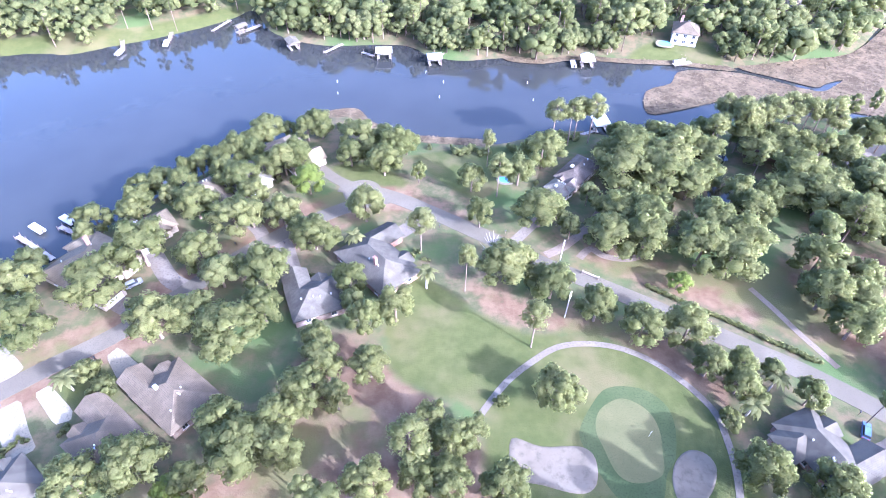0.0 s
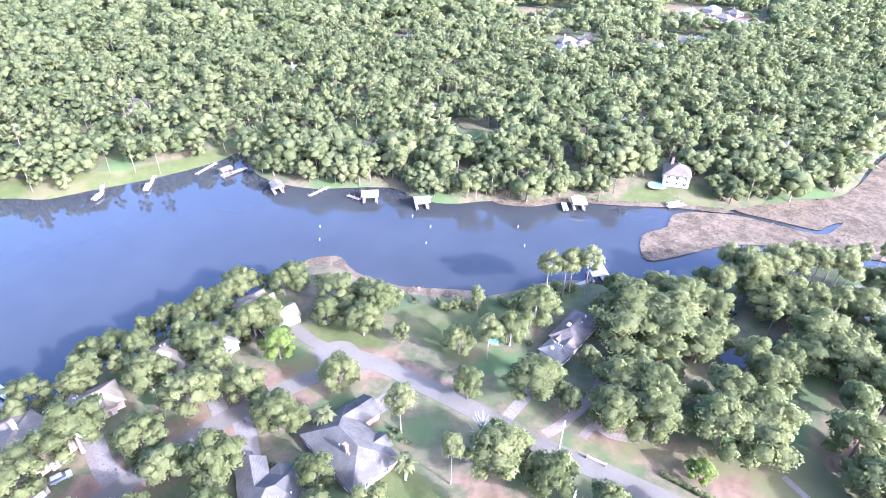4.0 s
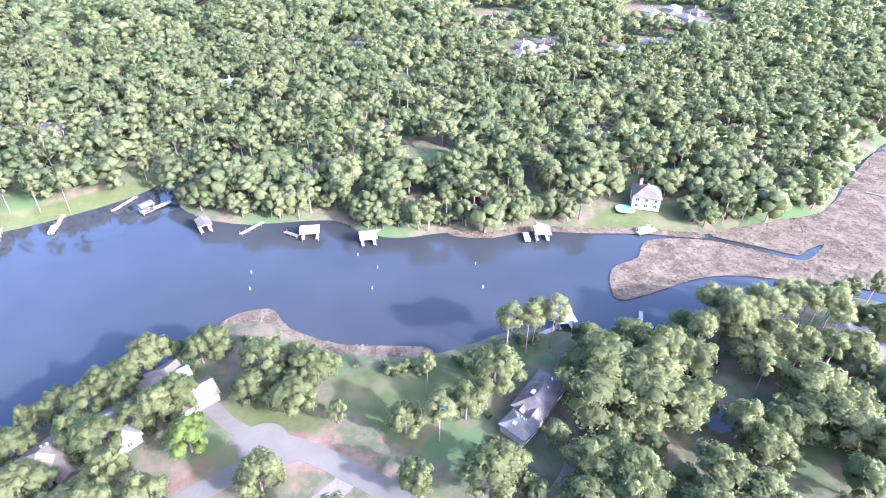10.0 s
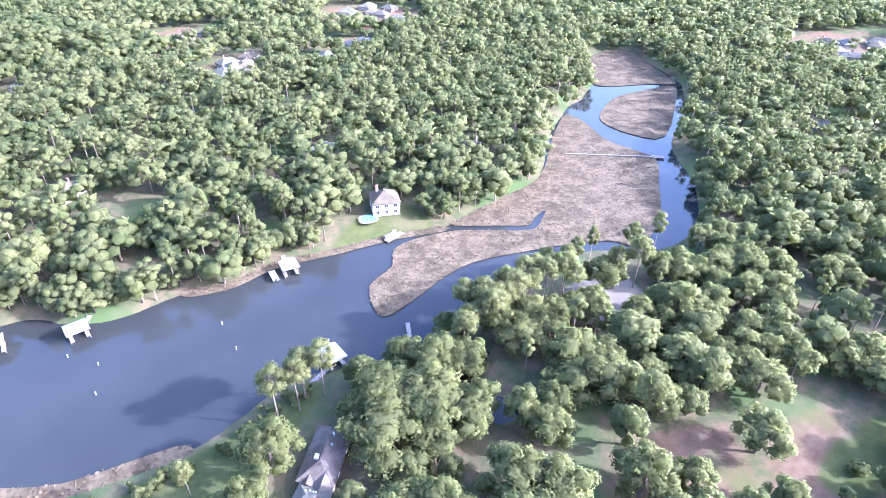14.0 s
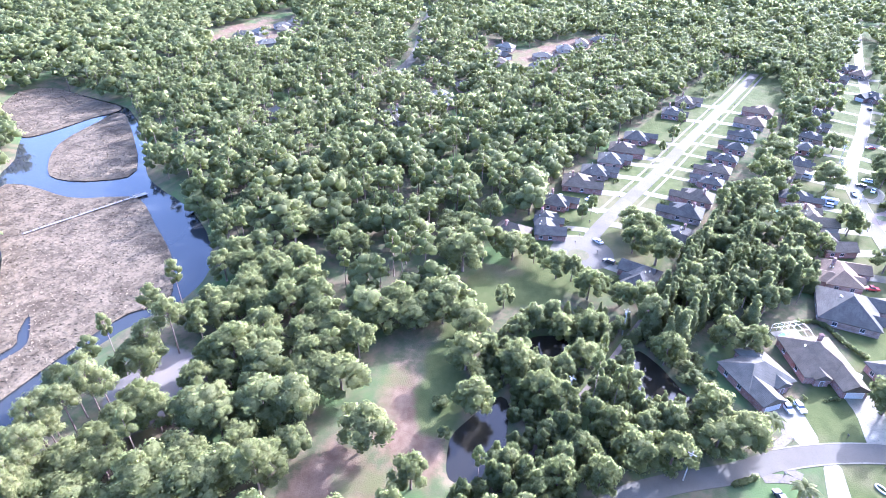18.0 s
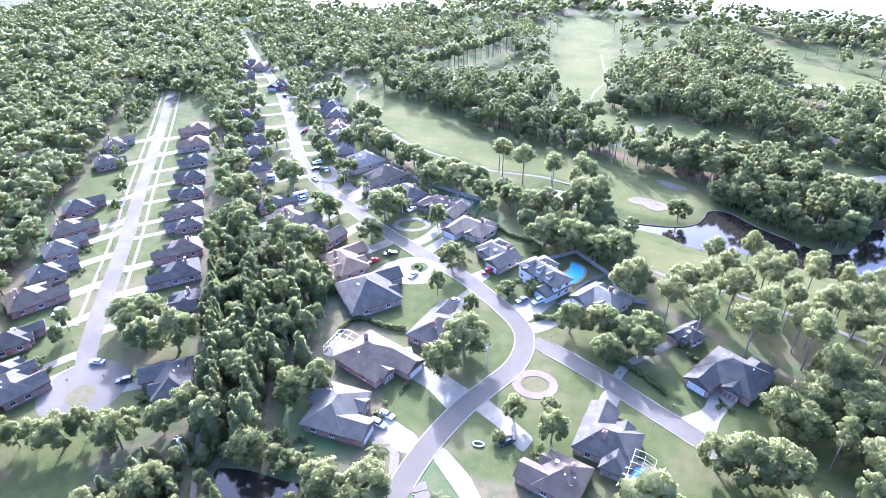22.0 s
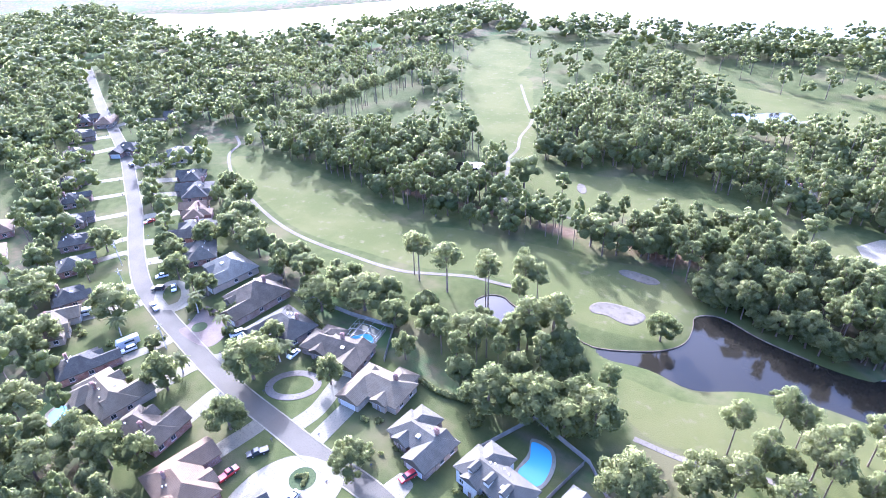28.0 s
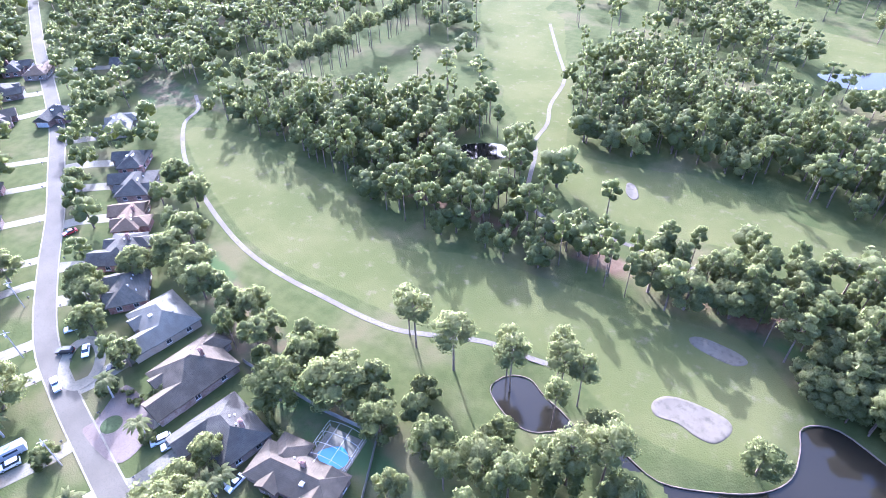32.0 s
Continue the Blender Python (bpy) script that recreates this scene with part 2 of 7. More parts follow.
DARK_METAL = plain("dark_metal", (0.05, 0.05, 0.055), (0.08, 0.08, 0.085), 0.45, 1.0, 6.0, 0.05, metal=0.6)
PALE_METAL = plain("pale_metal", (0.46, 0.45, 0.42), (0.55, 0.54, 0.50), 0.35, 0.6, 4.0, 0.05, metal=0.5)
DECKING = plain("grey_decking", (0.19, 0.17, 0.15), (0.27, 0.25, 0.22), 0.9, 0.4, 5.0, 0.3)
TIMBER = plain("dark_timber", (0.12, 0.09, 0.07), (0.2, 0.155, 0.12), 0.9, 0.5, 6.0, 0.4)
RUBBER = plain("rubber", (0.02, 0.02, 0.02), (0.03, 0.03, 0.03), 0.85, 1.0, 8.0, 0.1)
GLASS = glass_material("window_glass", (0.03, 0.035, 0.04))
DRY_GRASS = plain("dry_grass", (0.080, 0.075, 0.034), (0.110, 0.092, 0.048), 0.97, 0.3, 3.0, 0.5)
MULCH = plain("mulch", (0.13, 0.075, 0.05), (0.2, 0.12, 0.08), 0.97, 0.5, 4.0, 0.6)
ROOFS = {
    "slate": roof_material("slate_shingles", (0.062, 0.056, 0.044), (0.090, 0.082, 0.065)),
    "rust": roof_material("rust_shingles", (0.124, 0.084, 0.050), (0.160, 0.112, 0.069)),
    "tan": roof_material("tan_shingles", (0.118, 0.093, 0.059), (0.152, 0.124, 0.081)),
    "grey": roof_material("grey_shingles", (0.085, 0.076, 0.057), (0.116, 0.105, 0.080)),
    "pale": roof_material("pale_shingles", (0.120, 0.110, 0.084), (0.158, 0.146, 0.114)),
    "brown": roof_material("brown_shingles", (0.086, 0.068, 0.045), (0.118, 0.095, 0.065)),
    "old": roof_material("stained_shingles", (0.085, 0.068, 0.053), (0.150, 0.124, 0.098)),
}
BRICKS = [
    brick_material("red_brick", (0.20, 0.088, 0.062), (0.26, 0.125, 0.09), (0.30, 0.27, 0.235)),
    brick_material("brown_brick", (0.19, 0.125, 0.092), (0.25, 0.172, 0.13), (0.30, 0.27, 0.235)),
    plain("stucco", (0.30, 0.25, 0.19), (0.36, 0.305, 0.24), 0.9, 0.4, 6.0, 0.2),
    plain("white_siding", (0.44, 0.42, 0.38), (0.52, 0.50, 0.46), 0.7, 0.4, 6.0, 0.1),
]

# geometry helpers -----------------------------------------------------------


def mesh_of(name, verts, faces, mats, smooth=False, slots=None):
    me = bpy.data.meshes.new(name)
    me.from_pydata([tuple(v) for v in verts], [], faces)
    for mt in mats if isinstance(mats, (list, tuple)) else [mats]:
        me.materials.append(mt)
    if slots is not None:
        me.polygons.foreach_set("material_index", slots)
    if smooth:
        me.polygons.foreach_set("use_smooth", [True] * len(me.polygons))
    me.update()
    return me


def quick_mesh(name, verts, quads, mats, tris=None, flat=True, normals=None):
    """A mesh from arrays: verts (n, 3), quads (m, 4) and triangles (k, 3) after them."""
    me = bpy.data.meshes.new(name)
    verts, quads = np.asarray(verts, np.float32), np.asarray(quads, np.int32).reshape(-1, 4)
    tris = np.zeros((0, 3), np.int32) if tris is None else np.asarray(tris, np.int32)
    me.vertices.add(len(verts))
    me.vertices.foreach_set("co", verts.ravel())
    loops = np.concatenate([quads.ravel(), tris.ravel()]).astype(np.int32)
    me.loops.add(len(loops))
    me.loops.foreach_set("vertex_index", loops)
    me.polygons.add(len(quads) + len(tris))
    me.polygons.foreach_set("loop_start", np.concatenate([np.arange(len(quads)) * 4, quads.size + np.arange(len(tris)) * 3]).astype(np.int32))
    me.polygons.foreach_set("loop_total", np.concatenate([np.full(len(quads), 4), np.full(len(tris), 3)]).astype(np.int32))
    me.polygons.foreach_set("use_smooth", np.concatenate([np.zeros(len(quads), bool), np.full(len(tris), not flat)]))
    for mt in mats:
        me.materials.append(mt)
    me.update(calc_edges=True)
    if normals is not None:
        me.polygons.foreach_set("use_smooth", np.ones(len(quads) + len(tris), bool))
        me.normals_split_custom_set_from_vertices(normals)
    return me


def part(name, me, parent, label="", at=(0, 0, 0), turn=0.0):
    ob = new(name, me)
    ob.parent = parent
    ob.matrix_basis = pose(*at, 0, 0, turn)
    return tagged(ob, label) if label else ob


def thing(name, x, y, z, turn, label, category, group="", kind=""):
    ob = new(name)
    ob.matrix_basis = pose(x, y, z, 0, 0, turn)
    return tagged(ob, label, category, group, kind)


def joined(*shapes):
    verts, faces = [], []
    for vs, fs in shapes:
        n = len(verts)
        verts += list(vs)
        faces += [tuple(i + n for i in f) for f in fs]
    return verts, faces


def box(x0, y0, z0, x1, y1, z1, inset=0.0):
    """A box whose top may be drawn in."""
    i = inset
    v = [(x0, y0, z0), (x1, y0, z0), (x1, y1, z0), (x0, y1, z0), (x0 + i, y0 + i, z1), (x1 - i, y0 + i, z1), (x1 - i, y1 - i, z1), (x0 + i, y1 - i, z1)]
    return v, [(3, 2, 1, 0), (4, 5, 6, 7), (0, 1, 5, 4), (1, 2, 6, 5), (2, 3, 7, 6), (3, 0, 4, 7)]


def tube(points, radii, sides=6):
    """A tapered tube along points."""
    verts, faces = [], []
    pts = [Vector(p) for p in points]
    for n, p in enumerate(pts):
        way = (pts[min(n + 1, len(pts) - 1)] - pts[max(n - 1, 0)]).normalized()
        side = way.orthogonal().normalized()
        other = way.cross(side)
        for k in range(sides):
            a = 2 * math.pi * k / sides
            verts.append(p + (side * math.cos(a) + other * math.sin(a)) * radii[n])
    for n in range(len(pts) - 1):
        for k in range(sides):
            a, b = n * sides + k, n * sides + (k + 1) % sides
            faces.append((a, b, b + sides, a + sides))
    faces += [tuple(range(sides - 1, -1, -1)), tuple(range((len(pts) - 1) * sides, len(pts) * sides))]
    return verts, faces


def smoothed(pts, steps=4, closed=False):
    """A Catmull-Rom curve through plan points."""
    p = [np.array(q, float) for q in pts]
    n, out = len(p), []
    for i in range(n if closed else n - 1):
        if closed:
            a, b, c, d = p[i - 1], p[i], p[(i + 1) % n], p[(i + 2) % n]
        else:
            a, b, c, d = p[max(i - 1, 0)], p[i], p[i + 1], p[min(i + 2, n - 1)]
        for k in range(steps):
            t = k / steps
            out.append(0.5 * (2 * b + (c - a) * t + (2 * a - 5 * b + 4 * c - d) * t * t + (3 * b - a - 3 * c + d) * t**3))
    if not closed:
        out.append(p[-1])
    return np.array(out)


def side_of(line):
    way = np.gradient(line, axis=0)
    way /= np.linalg.norm(way, axis=1)[:, None] + 1e-9
    return np.stack([-way[:, 1], way[:, 0]], 1)


def ribbon(line, width, z, thick=0.0, shift=0.0):
    """A band along a plan line; with thick, a raised strip with sides."""
    n = side_of(line)
    a, b = line + n * (shift + width / 2), line + n * (shift - width / 2)
    verts, faces = [], []
    for p, q in zip(a, b):
        verts += [(p[0], p[1], z), (q[0], q[1], z)]
        if thick:
            verts += [(p[0], p[1], z - thick), (q[0], q[1], z - thick)]
    s = 4 if thick else 2
    for i in range(len(line) - 1):
        k, m = i * s, (i + 1) * s
        faces.append((k + 1, m + 1, m, k))
        if thick:
            faces += [(k, m, m + 2, k + 2), (k + 3, m + 3, m + 1, k + 1)]
    return verts, faces


def sheet(outline, z):
    """A flat patch with the given outline."""
    from mathutils.geometry import tessellate_polygon
    vs = [Vector((p[0], p[1], 0)) for p in outline]
    tris = tessellate_polygon([vs])
    verts = [(v.x, v.y, z) for v in vs]
    faces = []
    for a, b, c in tris:
        up = (vs[b] - vs[a]).cross(vs[c] - vs[a]).z > 0
        faces.append((a, b, c) if up else (c, b, a))
    return verts, faces


def inside_by(poly, pts):
    """Distance of points from an outline, above zero inside."""
    poly, pts = np.asarray(poly, float), np.asarray(pts, float)
    best, inside = np.full(len(pts), 1e9), np.zeros(len(pts), bool)
    for i in range(len(poly)):
        a, b = poly[i], poly[(i + 1) % len(poly)]
        d = b - a
        t = np.clip(((pts - a) @ d) / (d @ d + 1e-9), 0, 1)
        off = pts - a - t[:, None] * d
        best = np.minimum(best, (off**2).sum(1))
        cross = (a[1] > pts[:, 1]) != (b[1] > pts[:, 1])
        x = a[0] + (pts[:, 1] - a[1]) / (b[1] - a[1] + 1e-12) * d[0]
        inside ^= cross & (pts[:, 0] < x)
    return np.sqrt(best) * np.where(inside, 1, -1)


def off_line(line, pts):
    """Distance of points from a line."""
    pts = np.asarray(pts, float)
    best = np.full(len(pts), 1e9)
    for a, b in zip(line[:-1], line[1:]):
        d = b - a
        t = np.clip(((pts - a) @ d) / (d @ d + 1e-9), 0, 1)
        best = np.minimum(best, ((pts - a - t[:, None] * d) ** 2).sum(1))
    return np.sqrt(best)


# the plan ---------------------------------------------------------------------
RIVER_LEVEL, POND_LEVEL = -3.5, -1.1
RIVER = smoothed([(-1182.5, 316), (-405.6, 265.6), (-253, 250.9), (-190.4, 261.8), (-171.3, 261.5), (-157, 269.6), (-136.1, 280.8), (-118.9, 292.9), (-105.6, 304.7), (-98.1, 314.5), (-85.2, 291.2), (-69.6, 280.2), (-52.1, 276), (-18.1, 278),
                  (-5.3, 267.8), (10.4, 263.5), (31.9, 267), (47.6, 264.6), (64.1, 268.9), (88.7, 266.7), (112.4, 265.4), (137.2, 261.3), (173.5, 270), (201, 278.6), (239.4, 318.7), (273.4, 344.1), (290.1, 353.4), (324.4, 374), (340.6, 398), (359.9, 424.1),
                  (399.6, 443.2)], 3)
RIVER = np.concatenate([RIVER, smoothed([(416.3, 430.2), (399.4, 387.4), (387.4, 354.6), (366, 330.4), (336.7, 305), (302.4, 284.4), (283.9, 267.2), (265.8, 240.2), (243.6, 218), (223, 205.7), (203.2, 204.3), (182, 215.5), (160, 222.8), (144.2, 220.5),
                                         (127.4, 220.1), (115.7, 213.9), (104.1, 205.8), (100.4, 194), (89.4, 200.5), (69.6, 204), (57.7, 207.6), (45.9, 206.3), (31.3, 200.1), (17.7, 196.8), (-8.8, 199.1), (-21.6, 203.6), (-31.6, 214.9), (-45.2, 214.6)], 3)])
RIVER = np.concatenate([RIVER, smoothed([(-53.8, 204.7), (-64.3, 193.7), (-76.8, 182.7), (-90.3, 167.8), (-101.8, 152.9), (-109.4, 140.1), (-116.1, 131.2), (-124.7, 118.3), (-146.8, 74.8), (-185.4, -4.7), (-386.2, -66.5), (-1183.3, -107.3)], 3)])
BAY = smoothed([(892.6, -370.1), (775.9, -343.4), (679.7, -359.4), (637.7, -412.6), (619.4, -476.8), (605.1, -538), (575.6, -584.2), (544, -641.7), (481.2, -603.6), (415.3, -620.5), (347.1, -603.2), (291.6, -596.8), (251.9, -637.2), (205.1, -643.4), (158, -695.5),
                (-95, -772.3), (-795, -806.4), (-795.9, -2512), (712.3, -2507.5), (573.2, -802), (652.8, -729.8), (731.8, -637.5), (800.6, -535.5), (869.5, -454), (968.6, -403.1)], 2, True)
PONDS = [smoothed(p, 4, True) for p in (
    [(202.4, -141.6), (192.3, -139.7), (181.3, -145), (173.3, -151.2), (169.4, -158.3), (169.6, -166.5), (170.7, -173.6), (163.7, -177.8), (151.5, -173.9), (139.4, -172), (127.3, -171.2), (117.3, -175.4), (115.7, -201.9), (108.7, -208.1), (102.5, -196), (84.2, -183), (63, -174.2), (62.8, -160), (80.9, -162.8),
     (103, -159.4), (116, -154.1), (131.1, -152.9), (148.1, -147.5), (161, -139.2), (174.1, -140), (188.2, -136.7), (201.3, -137.5)],
    [(236.6, -138.9), (234.7, -144), (229.7, -146.2), (224.6, -144.2), (217.5, -142.3), (213.4, -140.3), (216.4, -137.3), (221.4, -133.1), (227.4, -133), (234.5, -135.9)],
    [(315.2, -231.1), (302.3, -240.5), (296, -231.4), (310, -223)],
    [(216, -388.5), (203, -397), (189.5, -408), (183.5, -403), (180, -390.5), (189, -385.5), (200.4, -378.5), (209, -381)],
    [(168.7, -299.2), (165.7, -306.4), (154.5, -302.5), (157.5, -296.3)],
    [(197, 81), (200, 76), (200, 69), (193, 68), (187, 71), (189, 75), (192, 80)],
    [(198, 46), (193, 41), (188, 38), (182, 35), (178, 33), (176, 42), (178, 47), (185, 48), (193, 48)],
    [(142, 99), (151, 100), (156, 99), (162, 95), (168, 91), (171, 87), (167, 85), (159, 85), (153, 85), (147, 89), (142, 91), (140, 95)],
    [(90.0, 188.4), (97.1, 185.2), (98.1, 179.6), (100.0, 169.7), (103.9, 165.1), (100.0, 160.7), (93.7, 162.8), (94.4, 170.1), (92.2, 180.2)],
)]
ROADS = {
    "main": (smoothed([(-32.7, 165.4), (-20.9, 162.7), (-10.1, 158.1), (0.8, 151.5), (12.8, 143.9), (22.7, 137.3), (33.7, 129.7), (44.7, 124), (56.6, 117.3), (67.6, 110.7), (75.6, 105.9), (84.7, 100.1), (92.7, 95.4), (100.8, 89.6), (110.9, 81.8), (123, 72.2), (135.2, 62.4), (142.3, 55.6),
                       (148.5, 42.8), (153.8, 27.9), (160.1, 15), (164.4, 1.1), (166.7, -12.9), (167, -25), (167.2, -35), (170.3, -44), (176.5, -51), (186.6, -54.8), (200.7, -57.6), (213.8, -59.4), (230.9, -59.1), (248, -59.8), (265.1, -60.5), (282.3, -62.2), (300.4, -64.9),
                       (322.7, -68.6), (346, -74.2), (375.6, -87.8), (405.2, -103.5), (436.8, -118.1), (477.6, -136.6), (533.5, -156.8), (591.3, -177.1), (708, -222.4)], 4), 5.9),
    "branch": (smoothed([(170.4, -49.1), (160.4, -50.2), (145.4, -50.5), (129.4, -49.8), (112.4, -49)], 5), 5.7),
    "west": (smoothed([(-137, 57.3), (-117.6, 72.4), (-105, 83.5), (-97.2, 90.5), (-89.5, 96.6), (-82.7, 102.6), (-72.1, 114.6), (-61.5, 127.6), (-51.9, 137.6), (-38.3, 148.6), (-26.7, 155.7), (-15, 159.9)], 4), 5.6),
    "parallel": (smoothed([(253, 61.7), (272.3, 54.1), (296.7, 41.6), (334.5, 21.2), (377.3, -0.1), (424.3, -24.4), (481.6, -53.6), (534.8, -80)], 4), 6.3),
    "loop": (smoothed([(-48.6, 184.4), (-40.7, 174.9), (-31.8, 167.3), (-22.9, 163.6)], 5), 4.2),
    "far": (smoothed([(415.1, 220.3), (466.5, 196.7), (537.9, 188.4), (640.3, 200.7), (761.3, 210.9)], 4), 8.0),
}
PATHS = [smoothed(p, 4) for p in (
    [(65.7, 54.2), (68.5, 65.2), (69.3, 74.1), (68.2, 83), (60, 93.7), (51, 99.5), (42.1, 101.3), (33.2, 100.1), (25.4, 95), (18.6, 88.9), (11.9, 79.9), (8, 73.9)],
    [(450.6, -191.8), (436.3, -183.9), (429, -171.9), (406.5, -157.1), (384, -147.4), (353.6, -137.8), (331.3, -133.2), (312.1, -132.5), (295, -133.8), (279.9, -135.1), (268.8, -137.3), (259.8, -141.6), (245.9, -148.9), (234.8, -151.1), (225.8, -153.3)],
    [(359.9, -376), (335.8, -342.9), (313.9, -312.7), (305.2, -284.3), (296.8, -267.1), (293.4, -251.9), (287.2, -241.8), (275.5, -217.6), (263.2, -207.6), (247.1, -209.9), (229.9, -211.3), (209.7, -212.6)],
    [(167.6, -111.7), (152.6, -113), (137.6, -118.3), (121.5, -119.5), (102.5, -121.9), (62.4, -122.5)],
)]
FAIRWAYS = [smoothed(p, 3, True) for p in (
    [(423.9, -170), (408, -179.4), (383.8, -181.9), (354.5, -178.4), (323.1, -172.9), (292.6, -164.3), (274.7, -174.8), (249.5, -180.4), (227.4, -184.8), (208.3, -188.2), (189.2, -191.6), (172.8, -178.6), (169.6, -168.5), (171.4, -157.3), (181.4, -151), (193.4, -147.8), (203.5, -147.6),
     (212.6, -150.5), (229.8, -154.3), (248, -151.9), (260.9, -144.6), (272.9, -141.3), (291, -139), (309.2, -136.6), (329.3, -136.2), (350.6, -140.9), (379.1, -149.5), (404.5, -159.2)],
    [(393.8, -356.8), (368.5, -399.3), (331.8, -345), (296.2, -287.6), (280.3, -255.2), (260.1, -253.6), (225.8, -263.4), (194.3, -256.8), (167, -258.3), (134.7, -260.9), (134.4, -240.4), (164.7, -241), (181.8, -236.6), (213, -226.9), (230.1, -222.5), (249.3, -219.1), (266.7, -228.9),
     (287.1, -238.7), (315, -266.8), (352.2, -303.7)],
    [(183, -130.7), (161.9, -132.1), (147, -139.4), (121.9, -145.9), (100.9, -153.3), (62.8, -155.9), (62.4, -127.5), (103.5, -124.9), (121.6, -122.6), (148.6, -119.1), (161.6, -113.8), (173.8, -118.7)],
    [(332.7, -471.7), (296.1, -515.7), (250.3, -428.8), (206.9, -398), (175.1, -382.2), (134.1, -367.5), (64.8, -356.2), (65.6, -428.1), (139.3, -440.3), (179.2, -442.7), (231.5, -455.9), (311, -542.7)],
    [(458.8, -457.8), (450, -503.9), (387.7, -439.5), (371.9, -370.6), (349.3, -307.9), (388.5, -343.7)],
    [(4.5, 109.4), (13.5, 103.6), (21.4, 97.9), (19.5, 92.9), (11.8, 85.8), (1.9, 89.6), (-6.2, 99.3), (-2.4, 109.2)],
)]
LAWNS = [smoothed(p, 2, True) for p in (
    [(-11.4, 117.9), (-1.6, 124), (13.3, 110.5), (27.3, 103.9), (43, 105.2), (56, 96.6), (67.1, 85), (71.4, 71.2), (68.7, 54.2), (17.2, 53.3), (12.9, 78.9), (1.9, 84.7), (-11, 92.3)],
    [(238, 100.3), (232.5, 80.3), (226.9, 68.2), (214.7, 72.9), (211.3, 90.8), (195.1, 99.4), (184.1, 101.2), (190.8, 109.2), (212.9, 105.7)],
    [(167.8, 112.7), (175.9, 107), (174.1, 102), (165.2, 99.8), (156.2, 100.6), (152, 107.5)],
    [(158, 72.5), (166, 68), (180, 60), (203, 47), (218, 38.5), (220, 41), (204, 50), (181, 63), (167, 71), (159, 76)],
    [(-8.6, 184.5), (9.9, 191.7), (22.6, 195), (38.3, 197.3), (56.8, 202.7), (57, 194.9), (39.6, 182.7), (26, 171.6), (16.4, 159.7), (7.5, 163.4), (-0.5, 171)],
    [(-36.8, 176.9), (-23.1, 179.2), (-12.2, 170.7), (-8.2, 165), (-20, 165.7), (-31.8, 169.3)],
    [(152, 100), (162, 104), (172, 110), (186, 112), (192, 104), (170, 98)],
    [(89.6, 270.6), (105.1, 281.7), (129.7, 280.5), (131.2, 261.1), (112.4, 263.5), (90.8, 263.9)],
    [(-253.1, 256.6), (-196.2, 273), (-173.4, 279.5), (-150.5, 286), (-122, 303.2), (-103.9, 320), (-97.1, 312.7), (-117.9, 288.1), (-135.1, 277.1), (-156.1, 266.8), (-174.2, 258.6), (-189.5, 259)],
    [(456.1, -165.3), (384.8, -136.2), (303.7, -119.5), (243, -106.4), (182.4, -97.3), (122.1, -95.3), (57.1, -101.3), (57.9, -167.1), (113.2, -169.4), (163.9, -191), (234.7, -194.9), (325.4, -188.1), (426.4, -188.2)],
    [(476.9, -195.3), (255, -199.6), (114.1, -232.6), (44.1, -305.1), (35.8, -490.2), (160.2, -570.3), (312.9, -581.1), (453.1, -541.4), (511.9, -417.8), (519.4, -295.9)],
    [(-91.9, 85.1), (-87.2, 91.6), (-79.9, 90.9), (-76.3, 83.8), (-78.7, 81.4), (-84.1, 79.8)],
)]
SOILS = [smoothed(p, 2, True) for p in (
    [(-39.5, 88.8), (-24.9, 101.9), (-10, 93.3), (2, 81.7), (12, 70), (10.4, 48.2), (-58.5, 37), (-60.7, 56.8), (-37.2, 69.1)],
    [(68.4, 119.6), (96.5, 104.3), (118.6, 91.9), (133.1, 108.1), (147.5, 130.1), (117.5, 139.3), (93, 127), (72.2, 131.5), (53.3, 137.9), (43.5, 131.8)],
    [(11.2, 123.3), (29.1, 113.8), (45.9, 111.2), (58.8, 106.5), (66.9, 97.8), (75, 89.1), (72.2, 82.1), (69.1, 87), (62.1, 90.8), (52, 99.5), (43, 104.2), (27.2, 105.9), (13.3, 113.5)],
    [(15.8, 82), (21.8, 78.1), (33.6, 78.4), (37.7, 72.5), (35.9, 60.6), (22, 60.3), (15, 68.1)],
    [(146, 189.2), (116.2, 194.3), (114.4, 186.5), (146.4, 174.4), (172.1, 178)],
    [(136, 104), (144, 116), (160, 122), (176, 122), (178, 116), (170, 111), (156, 105), (146, 100)],
    [(274.1, -148.4), (235.7, -145), (208.2, -131.3), (193.1, -127.5), (198.9, -119.3), (228.3, -126.9), (265.8, -136.4)],
    [(254.8, -189.4), (184.2, -196.8), (113.8, -217.3), (124.2, -237.5), (204.7, -215.8), (265.3, -211.6), (325.4, -188.1)],
    [(137.2, -96), (77.1, -101), (62.3, -119.4), (122.5, -116.5)],
    [(426, -216), (449, -261), (457, -309), (462, -362), (436, -338), (420, -292), (415, -249), (412, -214)],
    [(209, -167), (209, -157), (203, -149), (193, -148), (186, -153), (198, -153), (203, -159), (203, -167)],
    [(-20.4, 166.2), (-9.8, 163.4), (1.5, 157.8), (12.1, 149.8), (17.7, 143.2), (30, 135), (46, 127), (44, 124), (19, 137), (7.8, 148), (-2.9, 154.9), (-17.3, 161.3)],
    [(152, -106), (131, -95), (107, -97), (77, -117), (79, -142), (105, -130), (125, -126), (148, -122)],
    [(212, -139.5), (206, -133.6), (197, -135.5), (184, -136.4), (180, -133), (179, -125), (190, -119.6), (199, -120.6), (209, -126.6)],
)]
